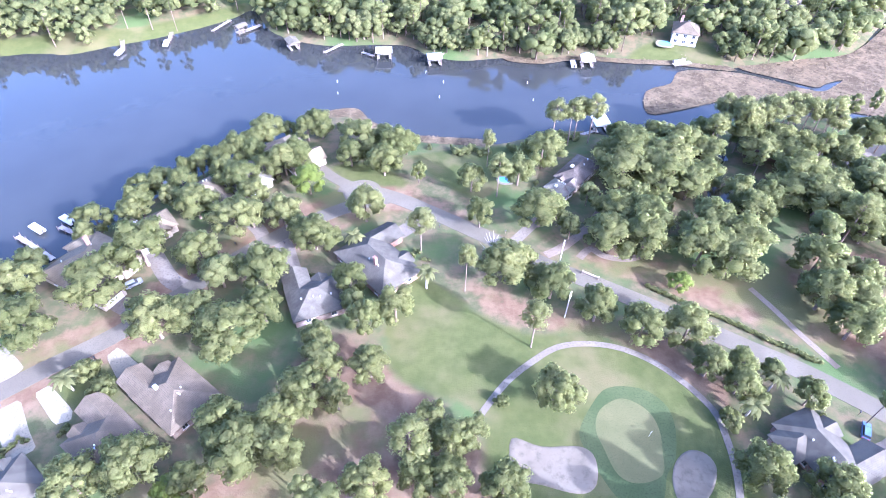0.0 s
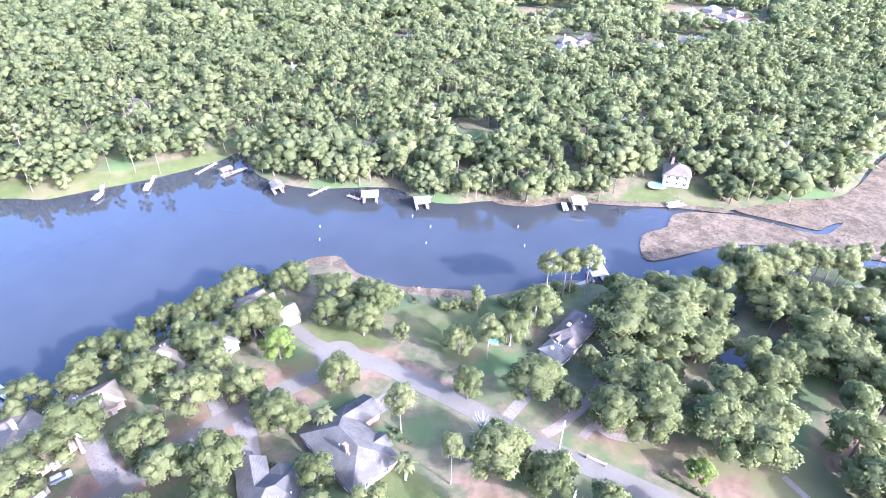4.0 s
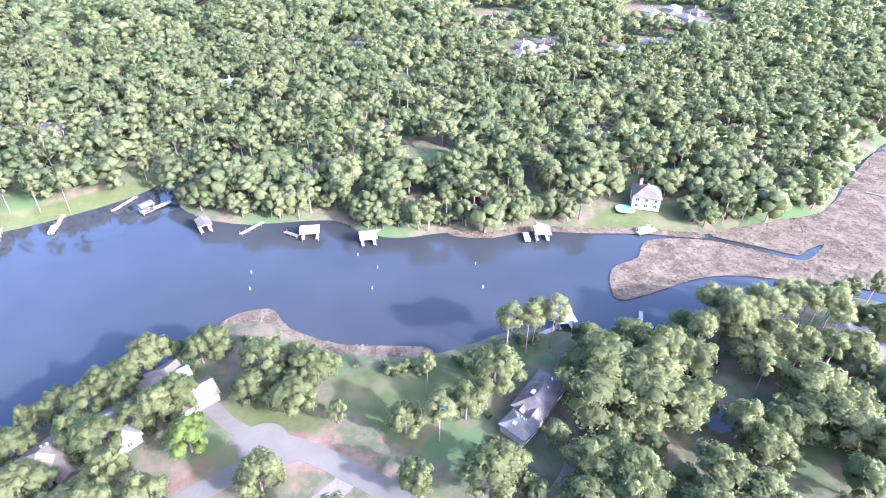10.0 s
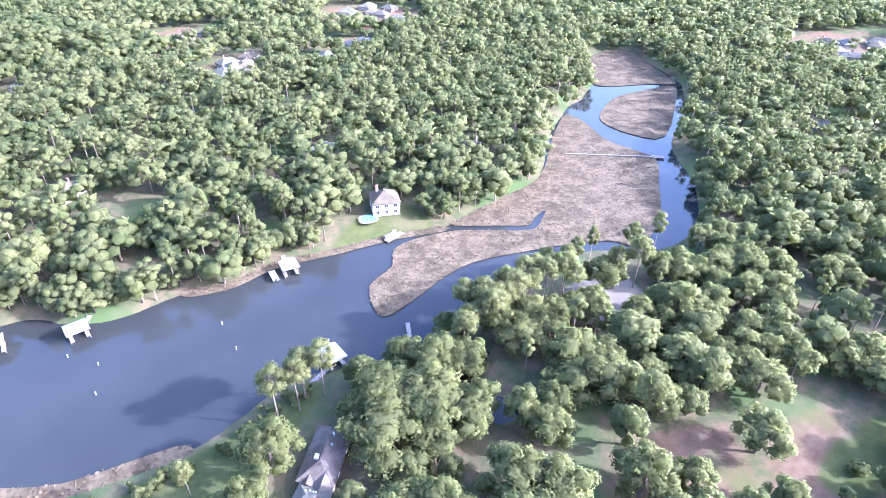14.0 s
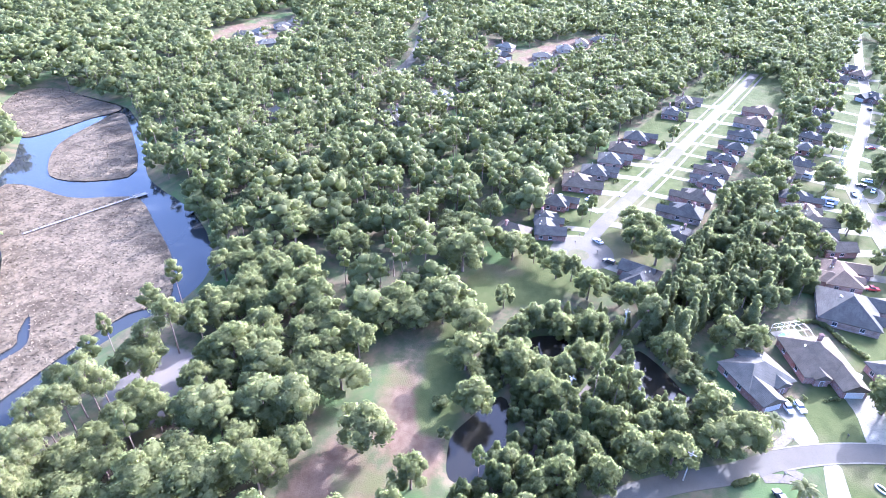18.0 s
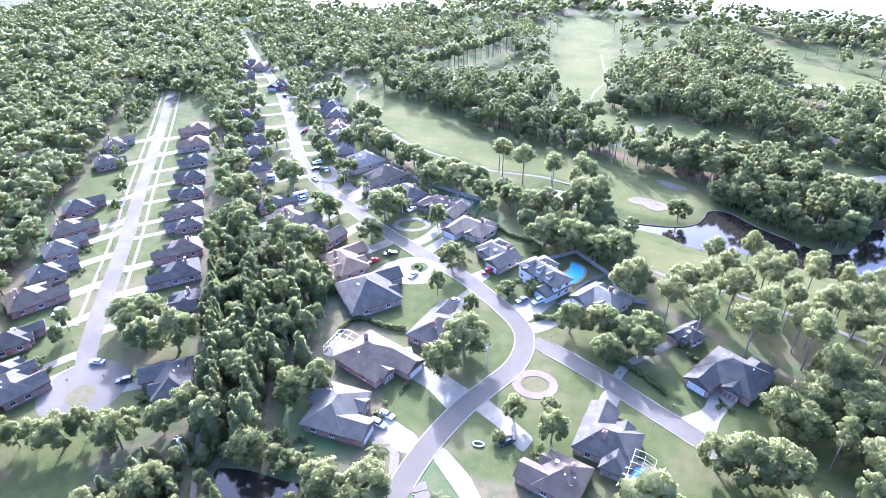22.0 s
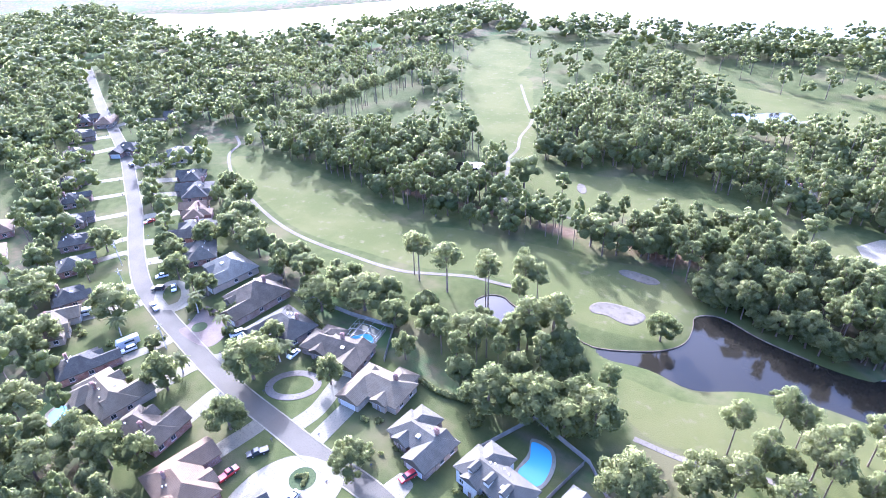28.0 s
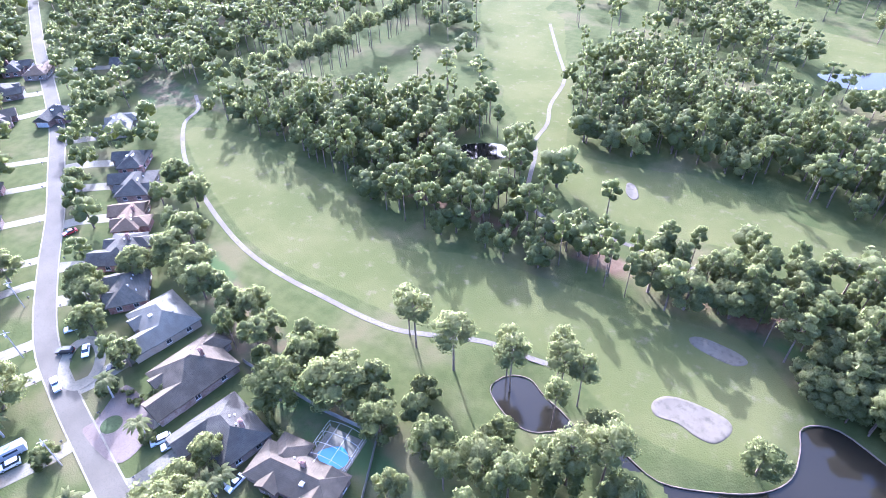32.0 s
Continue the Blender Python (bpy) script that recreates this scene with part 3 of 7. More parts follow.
SANDS = [smoothed([(161.5, 202.3), (172.6, 195.7), (171, 181.9), (159.3, 174.7), (146.3, 178.4), (136.1, 188.9), (148.8, 198.1)], 3, True), smoothed([(315, 264.1), (326.6, 277.2), (337.9, 270.6), (329.3, 258.6)], 3, True)]
BUNKERS = [smoothed(p, 4, True) for p in (
    [(18.9, 74.1), (25.8, 72.3), (34.7, 72.4), (37.7, 69.5), (36.8, 63.6), (32.9, 61.5), (25, 63.3), (19, 65.2)],
    [(55.6, 68.9), (59.5, 71.9), (63.4, 71), (64.5, 67.1), (60.6, 61), (54.7, 59.9), (53.7, 63.9)],
    [(201.7, -157.8), (199.7, -161.9), (193.7, -164), (185.7, -164.2), (183.6, -161.2), (185.5, -156.1), (189.5, -155), (194.6, -155.9), (199.6, -154.8)],
    [(202.2, -184.2), (199.2, -186.3), (190.1, -186.5), (187, -184.5), (190, -181.4), (197.1, -181.3), (201.1, -182.2)],
    [(248.8, -244.6), (245.7, -244.6), (241.6, -238.6), (242.5, -235.5), (246.6, -238.5)],
)]
MARSHES = [smoothed(p, 3, True) for p in (
    [(86.9, 221), (90.4, 238.6), (103.1, 245.7), (108.7, 255.6), (118.5, 258.8), (138, 256.5), (154, 248), (167, 241.5), (175, 245), (183, 252), (174, 248.6), (167.5, 245), (155.5, 251.5), (139.5, 260.5), (143.9, 268.2), (170.4, 272.9), (200, 278.6), (238.6, 314.8), (267.6, 339),
     (272, 327.5), (264, 298), (268.6, 277.6), (268, 264.8), (246.8, 243.7), (226.5, 224.5), (206.9, 212.2), (196, 210), (189.8, 218.7), (171.8, 225.1), (152.9, 229.5), (134, 232.9), (118.2, 230.6), (99.7, 223.3)],
    [(293.7, 334), (322.2, 349.6), (357.3, 350.7), (374.5, 347.3), (357, 329.1), (298.3, 286.2), (282.9, 297.5), (281.2, 319)],
    [(332, 370), (327, 378), (341, 399), (361, 425), (399, 442), (415, 430), (398, 388), (386, 356), (376, 351), (363, 359), (347, 364)],
    [(-48.1, 214.5), (-41.4, 219.5), (-32.6, 219.8), (-25.6, 210.3), (-8.9, 202), (8.8, 200.5), (19.6, 198.8), (19.7, 193), (8, 191.7), (-8.7, 195.2), (-27.4, 202.5), (-47, 207.7)],
    [(90.7, 268.7), (65, 271.8), (49.5, 267.5), (31.8, 269.9), (31.9, 264.1), (47.6, 261.7), (64.2, 266), (88.8, 263.8), (112.5, 262.5), (134.3, 258.3), (134.1, 263.1), (112.3, 268.3)],
)]


CLEARINGS = [(-97, 437, 10), (-18, 538, 14), (-30, 307, 9), (118, 532, 26), (184, 510, 20), (262, 634, 30), (115, 350, 9), (91, 335, 12), (188, 322, 11), (83, 361, 9), (124, 416, 15), (0, 361, 11), (-46, 394, 12), (-175, 365, 9),
              (592, 340, 26), (478, 180, 22), (432, 148, 10), (527, 81, 18), (392, 169, 10), (604, 27, 20), (574, 115, 14), (726, 99, 25), (385, 232, 12), (454, 136, 9), (650, 250, 22), (560, 200, 12)]
FAR_PLACES = [(110, 512, 34), (268, 640, 60), (285, 613, 45), (104, 628, 45), (213, 547, 32), (174, 513, 26), (-23, 517, 20), (479, 182, 26), (532, 100, 45), (568, 73, 40), (575, 353, 55), (618, 349, 50), (605, 43, 40), (322, 271, 15), (391, 240, 16), (425, 151, 20), (387, 173, 14), (586, 138, 30)]
CLEARINGS = FAR_PLACES + [(115, -246, 26), (173, -382, 12), (160, -286, 9)] + CLEARINGS
CLEARINGS = [smoothed([(x + r * q * math.cos(a), y + r * 0.8 * q * math.sin(a)) for a, q in zip(np.linspace(0, 5.4, 7), (1, 0.7, 1.1, 0.8, 1, 1.2, 0.7))], 3, True) for x, y, r in CLEARINGS]


def ground_height(pts):
    pts = np.asarray(pts, float)
    river = inside_by(RIVER, pts)
    z = np.where(river > -16, RIVER_LEVEL - np.where(river > 0, 0.35 * river, RIVER_LEVEL * -river / 16), 0)
    bay = inside_by(BAY, pts)
    z = np.minimum(z, np.where(bay > -30, RIVER_LEVEL * (1 + bay / 30), 0))
    for k, p in enumerate(PONDS):
        if k in (2, 3, 4):
            continue
        d, bank = inside_by(p, pts), 2.6 if k > 4 else 5.0
        z = np.minimum(z, np.where(d > -bank, POND_LEVEL * (1 + d / bank), 0).clip(-3, 0))
    return np.maximum(z, -6.5)


def ground_at(x, y):
    return float(ground_height([(x, y)])[0])


def axis_steps(a, b, fine, closer):
    far = [-4600, -3000, -1900, -1300, -950]
    return np.unique(np.concatenate([np.arange(*closer, 1.5), far, np.arange(-800, a, 20), np.arange(a, b, fine), np.arange(b, 1100, 20), [1250, 1600, 2200, 3200, 4600]]))


xs, ys = axis_steps(-200, 480, 4.0, (134, 206)), axis_steps(-260, 340, 4.0, (26, 106))
gx, gy = np.meshgrid(xs, ys)
flat = np.stack([gx.ravel(), gy.ravel()], 1)
heights = ground_height(flat)
nx, ny = len(xs), len(ys)
ids = np.arange(nx * ny).reshape(ny, nx)
quads = np.stack([ids[:-1, :-1], ids[:-1, 1:], ids[1:, 1:], ids[1:, :-1]], -1).reshape(-1, 4)
ground_mesh = quick_mesh("ground", np.column_stack([flat, heights]), quads, [GROUND])
ground_mesh.polygons.foreach_set("use_smooth", [True] * len(ground_mesh.polygons))


def zone_values(areas, lines=(), reach=0.0):
    best = np.full(len(flat), -1e9)
    for a in areas:
        best = np.maximum(best, inside_by(a, flat))
    for line in lines:
        best = np.maximum(best, reach - off_line(line, flat))
    return np.clip(best / 8.0, -1, 1)


streets = [ROADS["main"][0][95:], ROADS["branch"][0], ROADS["parallel"][0], ROADS["west"][0]]
for zone_name, values in (("lawn", np.maximum(zone_values(LAWNS), np.maximum(zone_values((), streets[:2], 38.0), zone_values((), streets[2:3], 30.0)))), ("fairway", zone_values(FAIRWAYS[:5])),
                          ("soil", np.maximum(zone_values(SOILS + CLEARINGS), zone_values((), streets[3:], 9.0))), ("sand", zone_values(SANDS))):
    ground_mesh.attributes.new(zone_name, "FLOAT", "POINT").data.foreach_set("value", values.astype(np.float32))
tagged(new("ground", ground_mesh), "grass, soil and leaf litter on flat land", "ground", kind="structure")

tagged(new("water", mesh_of("river", *sheet([(-4600, -4600), (4600, -4600), (4600, 4600), (-4600, 4600)], RIVER_LEVEL), RIVER_WATER)), "calm blue-brown river water with faint ripples", "water", kind="structure")
for p in PONDS:
    (x0, y0), (x1, y1) = p.min(0) - 4, p.max(0) + 4
    # the far golf ponds lie level with their banks
    brimful = p[0][1] < -210
    tagged(new("pond_water", mesh_of("pond", *(sheet(p, 0.07) if brimful else sheet([(x0, y0), (x1, y0), (x1, y1), (x0, y1)], POND_LEVEL)), POND_WATER)), "still dark pond water", "water", kind="structure")
for p in MARSHES:
    tagged(new("marsh", mesh_of("marsh", *sheet(p, RIVER_LEVEL + 0.35), MARSH)), "flat tan salt marsh of dead reeds", "marsh", kind="structure")
for key, (line, width) in ROADS.items():
    lift = {"main": 0.09, "branch": 0.08, "west": 0.08, "parallel": 0.08, "loop": 0.07, "far": 0.08}[key]
    tagged(new("road", mesh_of("road", *ribbon(line, width, lift, 0.1), ASPHALT)), "sun-bleached grey asphalt street", "road", kind="structure")


for key, first in (("main", 80), ("branch", 3)):
    line, width = ROADS[key]
    for s in (-1, 1):
        tagged(new("kerb", mesh_of("kerb", *ribbon(line[first:], 0.4, 0.15, 0.2, s * (width / 2 + 0.2)), CONCRETE)), "pale concrete kerb along the street", "kerb", kind="structure")


def disc(x, y, r, z, mat, name, label):
    v = [(x + r * math.cos(a), y + r * math.sin(a), z) for a in np.linspace(0, 2 * math.pi, 40, endpoint=False)]
    return tagged(new(name, mesh_of(name, v, [tuple(range(40))], mat)), label, "road", kind="structure")


disc(252, 61.7, 12.5, 0.1, ASPHALT, "road", "round asphalt end of a street")
disc(-24.8, 162.6, 6.5, 0.1, ASPHALT, "road", "round asphalt turning place")
disc(110.4, -49.1, 3.6, 0.1, ASPHALT, "road", "asphalt street end")
disc(250, 63, 4.2, 0.16, DRY_GRASS, "planted_island", "round island of dry grass in the street's end")
for s in (-1, 1):
    tagged(new("pavement", mesh_of("sidewalk", *ribbon(ROADS["parallel"][0][6:], 1.3, 0.088, 0.1, s * 6.2), PATHWAY)), "narrow concrete sidewalk along the street", "sidewalk", kind="structure")
for ring in (PONDS[0][:38], np.concatenate([PONDS[1], PONDS[1][:2]])):
    tagged(new("bulkhead", mesh_of("bulkhead", *ribbon(ring, 0.22, -0.75, 1.2), TIMBER)), "dark timber edge round the pond", "bulkhead", kind="structure")
for p in PATHS:
    tagged(new("pavement", mesh_of("cart_path", *ribbon(p, 1.7, 0.08, 0.1), PATHWAY)), "narrow pale concrete golf cart path", "path", kind="structure")
for line, width in (([(92, 122), (96, 114), (99, 107), (102, 101), (105, 95)], 1.8), ([(44, 133), (48, 137), (52, 134), (59, 133), (66, 136)], 2.4), ([(56, 158), (50, 148), (40, 138), (34, 134)], 3.0), ([(150, 79), (158.3, 74.5), (165.4, 69.8), (179.6, 61.6), (189.2, 55.9), (202.8, 48.6), (219.5, 39.3), (231, 32.5)], 1.6)):
    tagged(new("dirt_track", mesh_of("dirt_track", *ribbon(smoothed(line, 6), width, 0.04), DIRT)), "pale sandy dirt track between the trees", "track", kind="structure")
tagged(new("parking_lot", mesh_of("parking_lot", *sheet([(134, -252), (127, -263), (118, -268), (100, -266), (97, -222), (112, -222), (125, -230)], 0.07), CONCRETE)), "pale concrete yard round the service building", "pavement", kind="structure")
apron = smoothed([(237, -33), (240, -44), (237, -54), (230, -58.5), (221, -58.5), (218, -52), (220, -45), (228, -38)], 5, True)
tagged(new("driveway", mesh_of("driveway", *sheet(apron, 0.105), CONCRETE)), "broad pale concrete drive round a grass island", "driveway", kind="structure")
disc(228.7, -52.0, 3.4, 0.15, COLLAR, "planted_island", "round grass island in a concrete drive")
for p in BUNKERS:
    c = p.mean(0)
    rings = [(c + (p - c) * s, z) for s, z in ((1.0, 0.02), (0.97, 0.16), (0.86, 0.07))]
    verts = [(q[0], q[1], z) for ring, z in rings for q in ring] + [(c[0], c[1], 0.05)]
    n = len(p)
    faces = [(r * n + i, r * n + (i + 1) % n, (r + 1) * n + (i + 1) % n, (r + 1) * n + i) for r in range(2) for i in range(n)]
    faces += [(2 * n + i, 2 * n + (i + 1) % n, 3 * n) for i in range(n)]
    tagged(new("sand_bunker", mesh_of("bunker", verts, faces, SANDY, True)), "raked pale sand bunker in the golf grass", "bunker")
collar = smoothed([(35, 76), (39, 83), (44, 88), (52, 88), (57, 84), (58, 78), (56, 70), (53, 66), (50, 60), (42, 60), (38, 66), (36, 71)], 4, True)
tagged(new("green_collar", mesh_of("green_collar", *sheet(collar, 0.045), COLLAR)), "darker mown grass round the putting green", "grass", kind="structure")
green = smoothed([(39, 77), (41, 82), (46, 85), (50, 84), (53, 81), (54, 77), (53.5, 72), (52, 66), (46, 64), (42, 66), (40, 72)], 4, True)
tagged(new("putting_green", mesh_of("putting_green", *sheet(green, 0.06), GREEN)), "smooth pale putting green", "green", kind="structure")

# trees: shapes ------------------------------------------------------------------


def sprays(rng, lobes, per, size, up=-0.45):
    """Small leaf sprays laid over lobes (x, y, z, radius, flatness), facing outward, as triangles."""
    cs, ds, rs = [], [], []
    for x, y, z, r, flatness in lobes:
        d = rng.normal(size=(per * 3, 3))
        d /= np.linalg.norm(d, axis=1)[:, None]
        d = d[d[:, 2] > up][:per]
        cs.append(np.array([x, y, z]) + d * np.array([r, r, r * flatness]) * rng.uniform(0.72, 1.08, (len(d), 1)))
        ds.append(d)
    c, d = np.concatenate(cs), np.concatenate(ds)
    n = d + rng.normal(size=d.shape) * 0.5
    n /= np.linalg.norm(n, axis=1)[:, None]
    t = np.cross(n, rng.normal(size=n.shape))
    t /= np.linalg.norm(t, axis=1)[:, None]
    b = np.cross(n, t)
    s = size * rng.uniform(0.55, 1.25, (len(c), 1))
    k = rng.uniform(0.55, 1.0, (len(c), 1))
    lift = n * s * 0.3
    tri = np.stack([c - t * s, c + t * s * 0.7 - b * s * k + lift, c + t * s * 0.4 + b * s * k - lift * 0.5], 1)
    soft = d * 0.85 + n * 0.25
    soft /= np.linalg.norm(soft, axis=1)[:, None]
    return tri.reshape(-1, 3), np.arange(len(c) * 3).reshape(-1, 3), np.repeat(soft, 3, 0)


def oak_lobes(rng, count, height=11.0):
    """Lobes of a broad uneven crown 10 m across, large ones within and small ones at its edge."""
    out = [(rng.normal() * 0.5, rng.normal() * 0.5, height - 3.4, 2.7, 0.9)]
    for i in range(count):
        a, f = i * 2.4 + rng.uniform(-0.5, 0.5), (i + 0.5) / count
        rad = 4.0 * math.sin(math.pi * min(0.95, 0.08 + f * 0.62)) * rng.uniform(0.7, 1.12)
        z = height - 1.9 - (height * 0.5) * f**1.3 + rng.uniform(-0.8, 0.7)
        out.append((rad * math.cos(a), rad * math.sin(a), z, rng.uniform(0.85, 1.3) + 0.75 * rng.random() ** 2, rng.uniform(0.7, 1.0)))
    return out


def pine_lobes(rng, count, height=21.0):
    """Close clumps of a pine's deep domed crown, 10 m across, on the upper part of its stem."""
    out = [(0.2, 0, height - 1.5, 1.8, 0.85)]
    for i in range(count):
        f = (i + 0.5) / count
        a = i * 2.4 + rng.uniform(-0.5, 0.5)
        rad = (0.9 + 2.9 * math.sin(math.pi * (0.1 + 0.74 * f))) * rng.uniform(0.72, 1.05)
        out.append((rad * math.cos(a), rad * math.sin(a), height - 2.2 - 5.8 * f + rng.uniform(-0.5, 0.5), rng.uniform(1.35, 2.1), rng.uniform(0.65, 0.88)))
    return out


def trunk_of(rng, lobes, height, base, limbs, lean=0.0, mat=BARK):
    """A tapered trunk with limbs that reach into the lobes."""
    top = (lean, 0.0, height)
    shapes = [tube([(0, 0, -0.6), (0, 0, 0.25), (lean * 0.3, 0.1, height * 0.45), top], [base * 1.5, base, base * 0.72, base * 0.22], 7)]
    for x, y, z, r, _ in lobes[:limbs]:
        z0 = max(height * 0.3, z - 2.2 - rng.uniform(0, 1.4))
        z0 = min(z0, height * 0.92)
        shapes.append(tube([(lean * z0 / height, 0, z0), (x * 0.55, y * 0.55, (z0 + z) / 2 - 0.1), (x * 0.95, y * 0.95, z)], [base * 0.42, base * 0.26, base * 0.08], 5))
    return mesh_of("trunk", *joined(*shapes), mat, True)


G = (1 + 5**0.5) / 2
ICO_V = np.array([(-1, G, 0), (1, G, 0), (-1, -G, 0), (1, -G, 0), (0, -1, G), (0, 1, G), (0, -1, -G), (0, 1, -G), (G, 0, -1), (G, 0, 1), (-G, 0, -1), (-G, 0, 1)]) / math.hypot(1, G)
ICO_F = np.array([(0, 11, 5), (0, 5, 1), (0, 1, 7), (0, 7, 10), (0, 10, 11), (1, 5, 9), (5, 11, 4), (11, 10, 2), (10, 7, 6), (7, 1, 8), (3, 9, 4), (3, 4, 2), (3, 2, 6), (3, 6, 8), (3, 8, 9), (4, 9, 5), (2, 4, 11), (6, 2, 10),
                  (8, 6, 7), (9, 8, 1)])
OCT_V = np.array([(1, 0, 0), (0, 1, 0), (-1, 0, 0), (0, -1, 0), (0, 0, 1), (0, 0, -1)], float)
OCT_F = np.array([(0, 1, 4), (1, 2, 4), (2, 3, 4), (3, 0, 4), (1, 0, 5), (2, 1, 5), (3, 2, 5), (0, 3, 5)])


def lumps(rnd, lobes, shrink, plain_shape=False):
    """Uneven clumps at the heart of the crown's lobes, as triangles."""
    bv, bf = (OCT_V, OCT_F) if plain_shape else (ICO_V, ICO_F)
    vs, fs, ns = [], [], []
    for n, (x, y, z, r, flatness) in enumerate(lobes):
        turn = Euler((rnd.uniform(0, 6), rnd.uniform(0, 6), rnd.uniform(0, 6))).to_matrix()
        w = bv @ np.array(turn).T
        v = w * rnd.uniform(0.7, 1.2, (len(bv), 1)) * r * shrink
        ns.append(w)
        vs.append(v * (1, 1, flatness) + (x, y, z))
        fs.append(bf + n * len(bv))
    return np.concatenate(vs), np.concatenate(fs), np.concatenate(ns)


def crown_mesh(name, rnd, lobes, per, size, mat, up=-0.45, shrink=0.7, heart=None):
    """A crown of sprays over clumps; with heart, its leaves turn away from that height on the stem."""
    v, f, n = sprays(rnd, lobes, per, size, up)
    hv, hf, hn = lumps(rnd, lobes, shrink)
    v, n = np.concatenate([v, hv]), np.concatenate([n, hn])
    if heart is not None:
        way = (v - (0, 0, heart)) * (1, 1, 0.8)
        n = n + 0.4 * way / np.linalg.norm(way, axis=1)[:, None]
        n /= np.linalg.norm(n, axis=1)[:, None]
    return quick_mesh(name, v, [], [mat], np.concatenate([f, hf + len(v) - len(hv)]), normals=n)


rng = np.random.default_rng(7)
SHAPES = {"oak": [], "pine": [], "shrub": [], "lime": [], "bare": []}
for i in range(6):
    lobes = oak_lobes(rng, 27 + 2 * (i % 3))
    SHAPES["oak"].append((crown_mesh("oak_crown", rng, lobes, 100, 0.30, OAK_LEAF, shrink=0.74, heart=5.5), trunk_of(rng, lobes, 7.5, 0.32, 7)))
for i in range(5):
    lobes = pine_lobes(rng, 16 + i % 3)
    SHAPES["pine"].append((crown_mesh("pine_crown", rng, lobes, 125, 0.29, PINE_LEAF, -0.7, 0.66, 15.0), trunk_of(rng, lobes, 20.0, 0.27, 12, rng.uniform(-0.6, 0.6))))
for i in range(3):
    lobes = [(x * 1.05, y * 1.05, z * 0.62 - 0.4, r, f) for x, y, z, r, f in oak_lobes(rng, 13)]
    SHAPES["shrub"].append((crown_mesh("shrub_crown", rng, lobes, 110, 0.42, OAK_LEAF, -0.8, 0.85, 3.0), trunk_of(rng, lobes, 4.5, 0.22, 4)))
lobes = oak_lobes(rng, 26)
SHAPES["lime"].append((crown_mesh("lime_crown", rng, lobes, 100, 0.32, LIME_LEAF, shrink=0.74, heart=5.5), trunk_of(rng, lobes, 7.5, 0.3, 6)))
lobes = oak_lobes(rng, 26, 13.0)
SHAPES["bare"].append((None, trunk_of(rng, lobes, 11.0, 0.3, 26, 0.3, GREY_BARK)))
TREE_WORDS = {"oak": ("tree", "broad leafy green oak with a rounded crown", "oaks"), "pine": ("pine_tree", "tall pine with a bare trunk and high clumped crown", "pines"),
              "shrub": ("shrub", "rounded green garden shrub", "shrubs"), "lime": ("tree", "bright yellow-green leafy tree", "bright trees"), "bare": ("tree", "leafless grey tree with bare branches", "bare trees")}
occupied = []


SHAPES["bush"] = []
for i in range(3):
    lobes = [(rng.normal() * 2.2, rng.normal() * 2.2, 3.2 + rng.uniform(-0.8, 1.2), rng.uniform(2.0, 3.2), 0.9) for _ in range(6)]
    SHAPES["bush"].append((crown_mesh("bush_crown", rng, lobes, 42, 1.0, OAK_LEAF, -0.8, 0.85), mesh_of("bush_stem", *tube([(0, 0, -0.5), (0, 0, 3.5)], [0.5, 0.3], 5), BARK, True)))
TREE_WORDS["bush"] = ("garden_bush", "small clipped green garden bush", "garden bushes")


def tree(kind, x, y, across, rnd):
    name, label, group = TREE_WORDS[kind]
    crown, trunk = SHAPES[kind][rnd.integers(len(SHAPES[kind]))]
    s = across / (9.8 if y > 60 and x < 130 else 10.4)
    tall = {"oak": np.clip(0.45 * s + 0.62, 0.55, 1.5), "pine": np.clip(0.3 * s + 0.68, 0.7, 1.15), "shrub": s, "lime": 0.9 * s, "bare": 1.0, "bush": s}[kind] * rnd.uniform(0.9, 1.1)
    ob = thing(name, x, y, ground_at(x, y), rnd.uniform(0, 360), label, "shrub" if kind in ("shrub", "bush") else "tree", group)
    ob.scale = (s, s * rnd.uniform(0.9, 1.1), tall)
    part("trunk", trunk, ob)
    if crown:
        part("crown", crown, ob)
    occupied.append((x, y, across))
    return ob


tree_rng = np.random.default_rng(11)


def plant(kind, spots):
    for x, y, across in spots:
        if across < 2.5:
            continue
        if kind == "oak" and across > 18:
            n = 4 if across > 25 else 3
            for k in range(n):
                a = k * 2 * math.pi / n + tree_rng.uniform(0, 0.6)
                tree(kind, x + across * 0.24 * math.cos(a), y + across * 0.24 * math.sin(a), across * 0.62, tree_rng)
        else:
            tree(kind, x, y, across, tree_rng)


# houses -------------------------------------------------------------------------
house_spots = []


def hip_roof(w, d, z, rise, over, gable=False):
    """A hipped (or gabled) roof over a w by d block with its eaves at z, the ridge along the longer side."""
    a, b = w / 2 + over, d / 2 + over
    swap = b > a
    if swap:
        a, b = b, a
    top = z + b * rise
    r = a if gable else max(a - b, 0.05)
    v = [(-a, -b, z), (a, -b, z), (a, b, z), (-a, b, z), (-r, 0, top), (r, 0, top)]
    v += [(x, y, z - 0.22) for x, y, _ in v[:4]]
    f = [(0, 1, 5, 4), (2, 3, 4, 5), (1, 2, 5), (3, 0, 4), (0, 6, 7, 1), (1, 7, 8, 2), (2, 8, 9, 3), (3, 9, 6, 0), (9, 8, 7, 6)]
    if swap:
        v = [(-y, x, zz) for x, y, zz in v]
    return v, f


def moved(shape, dx, dy, dz=0.0):
    return [(x + dx, y + dy, z + dz) for x, y, z in shape[0]], shape[1]


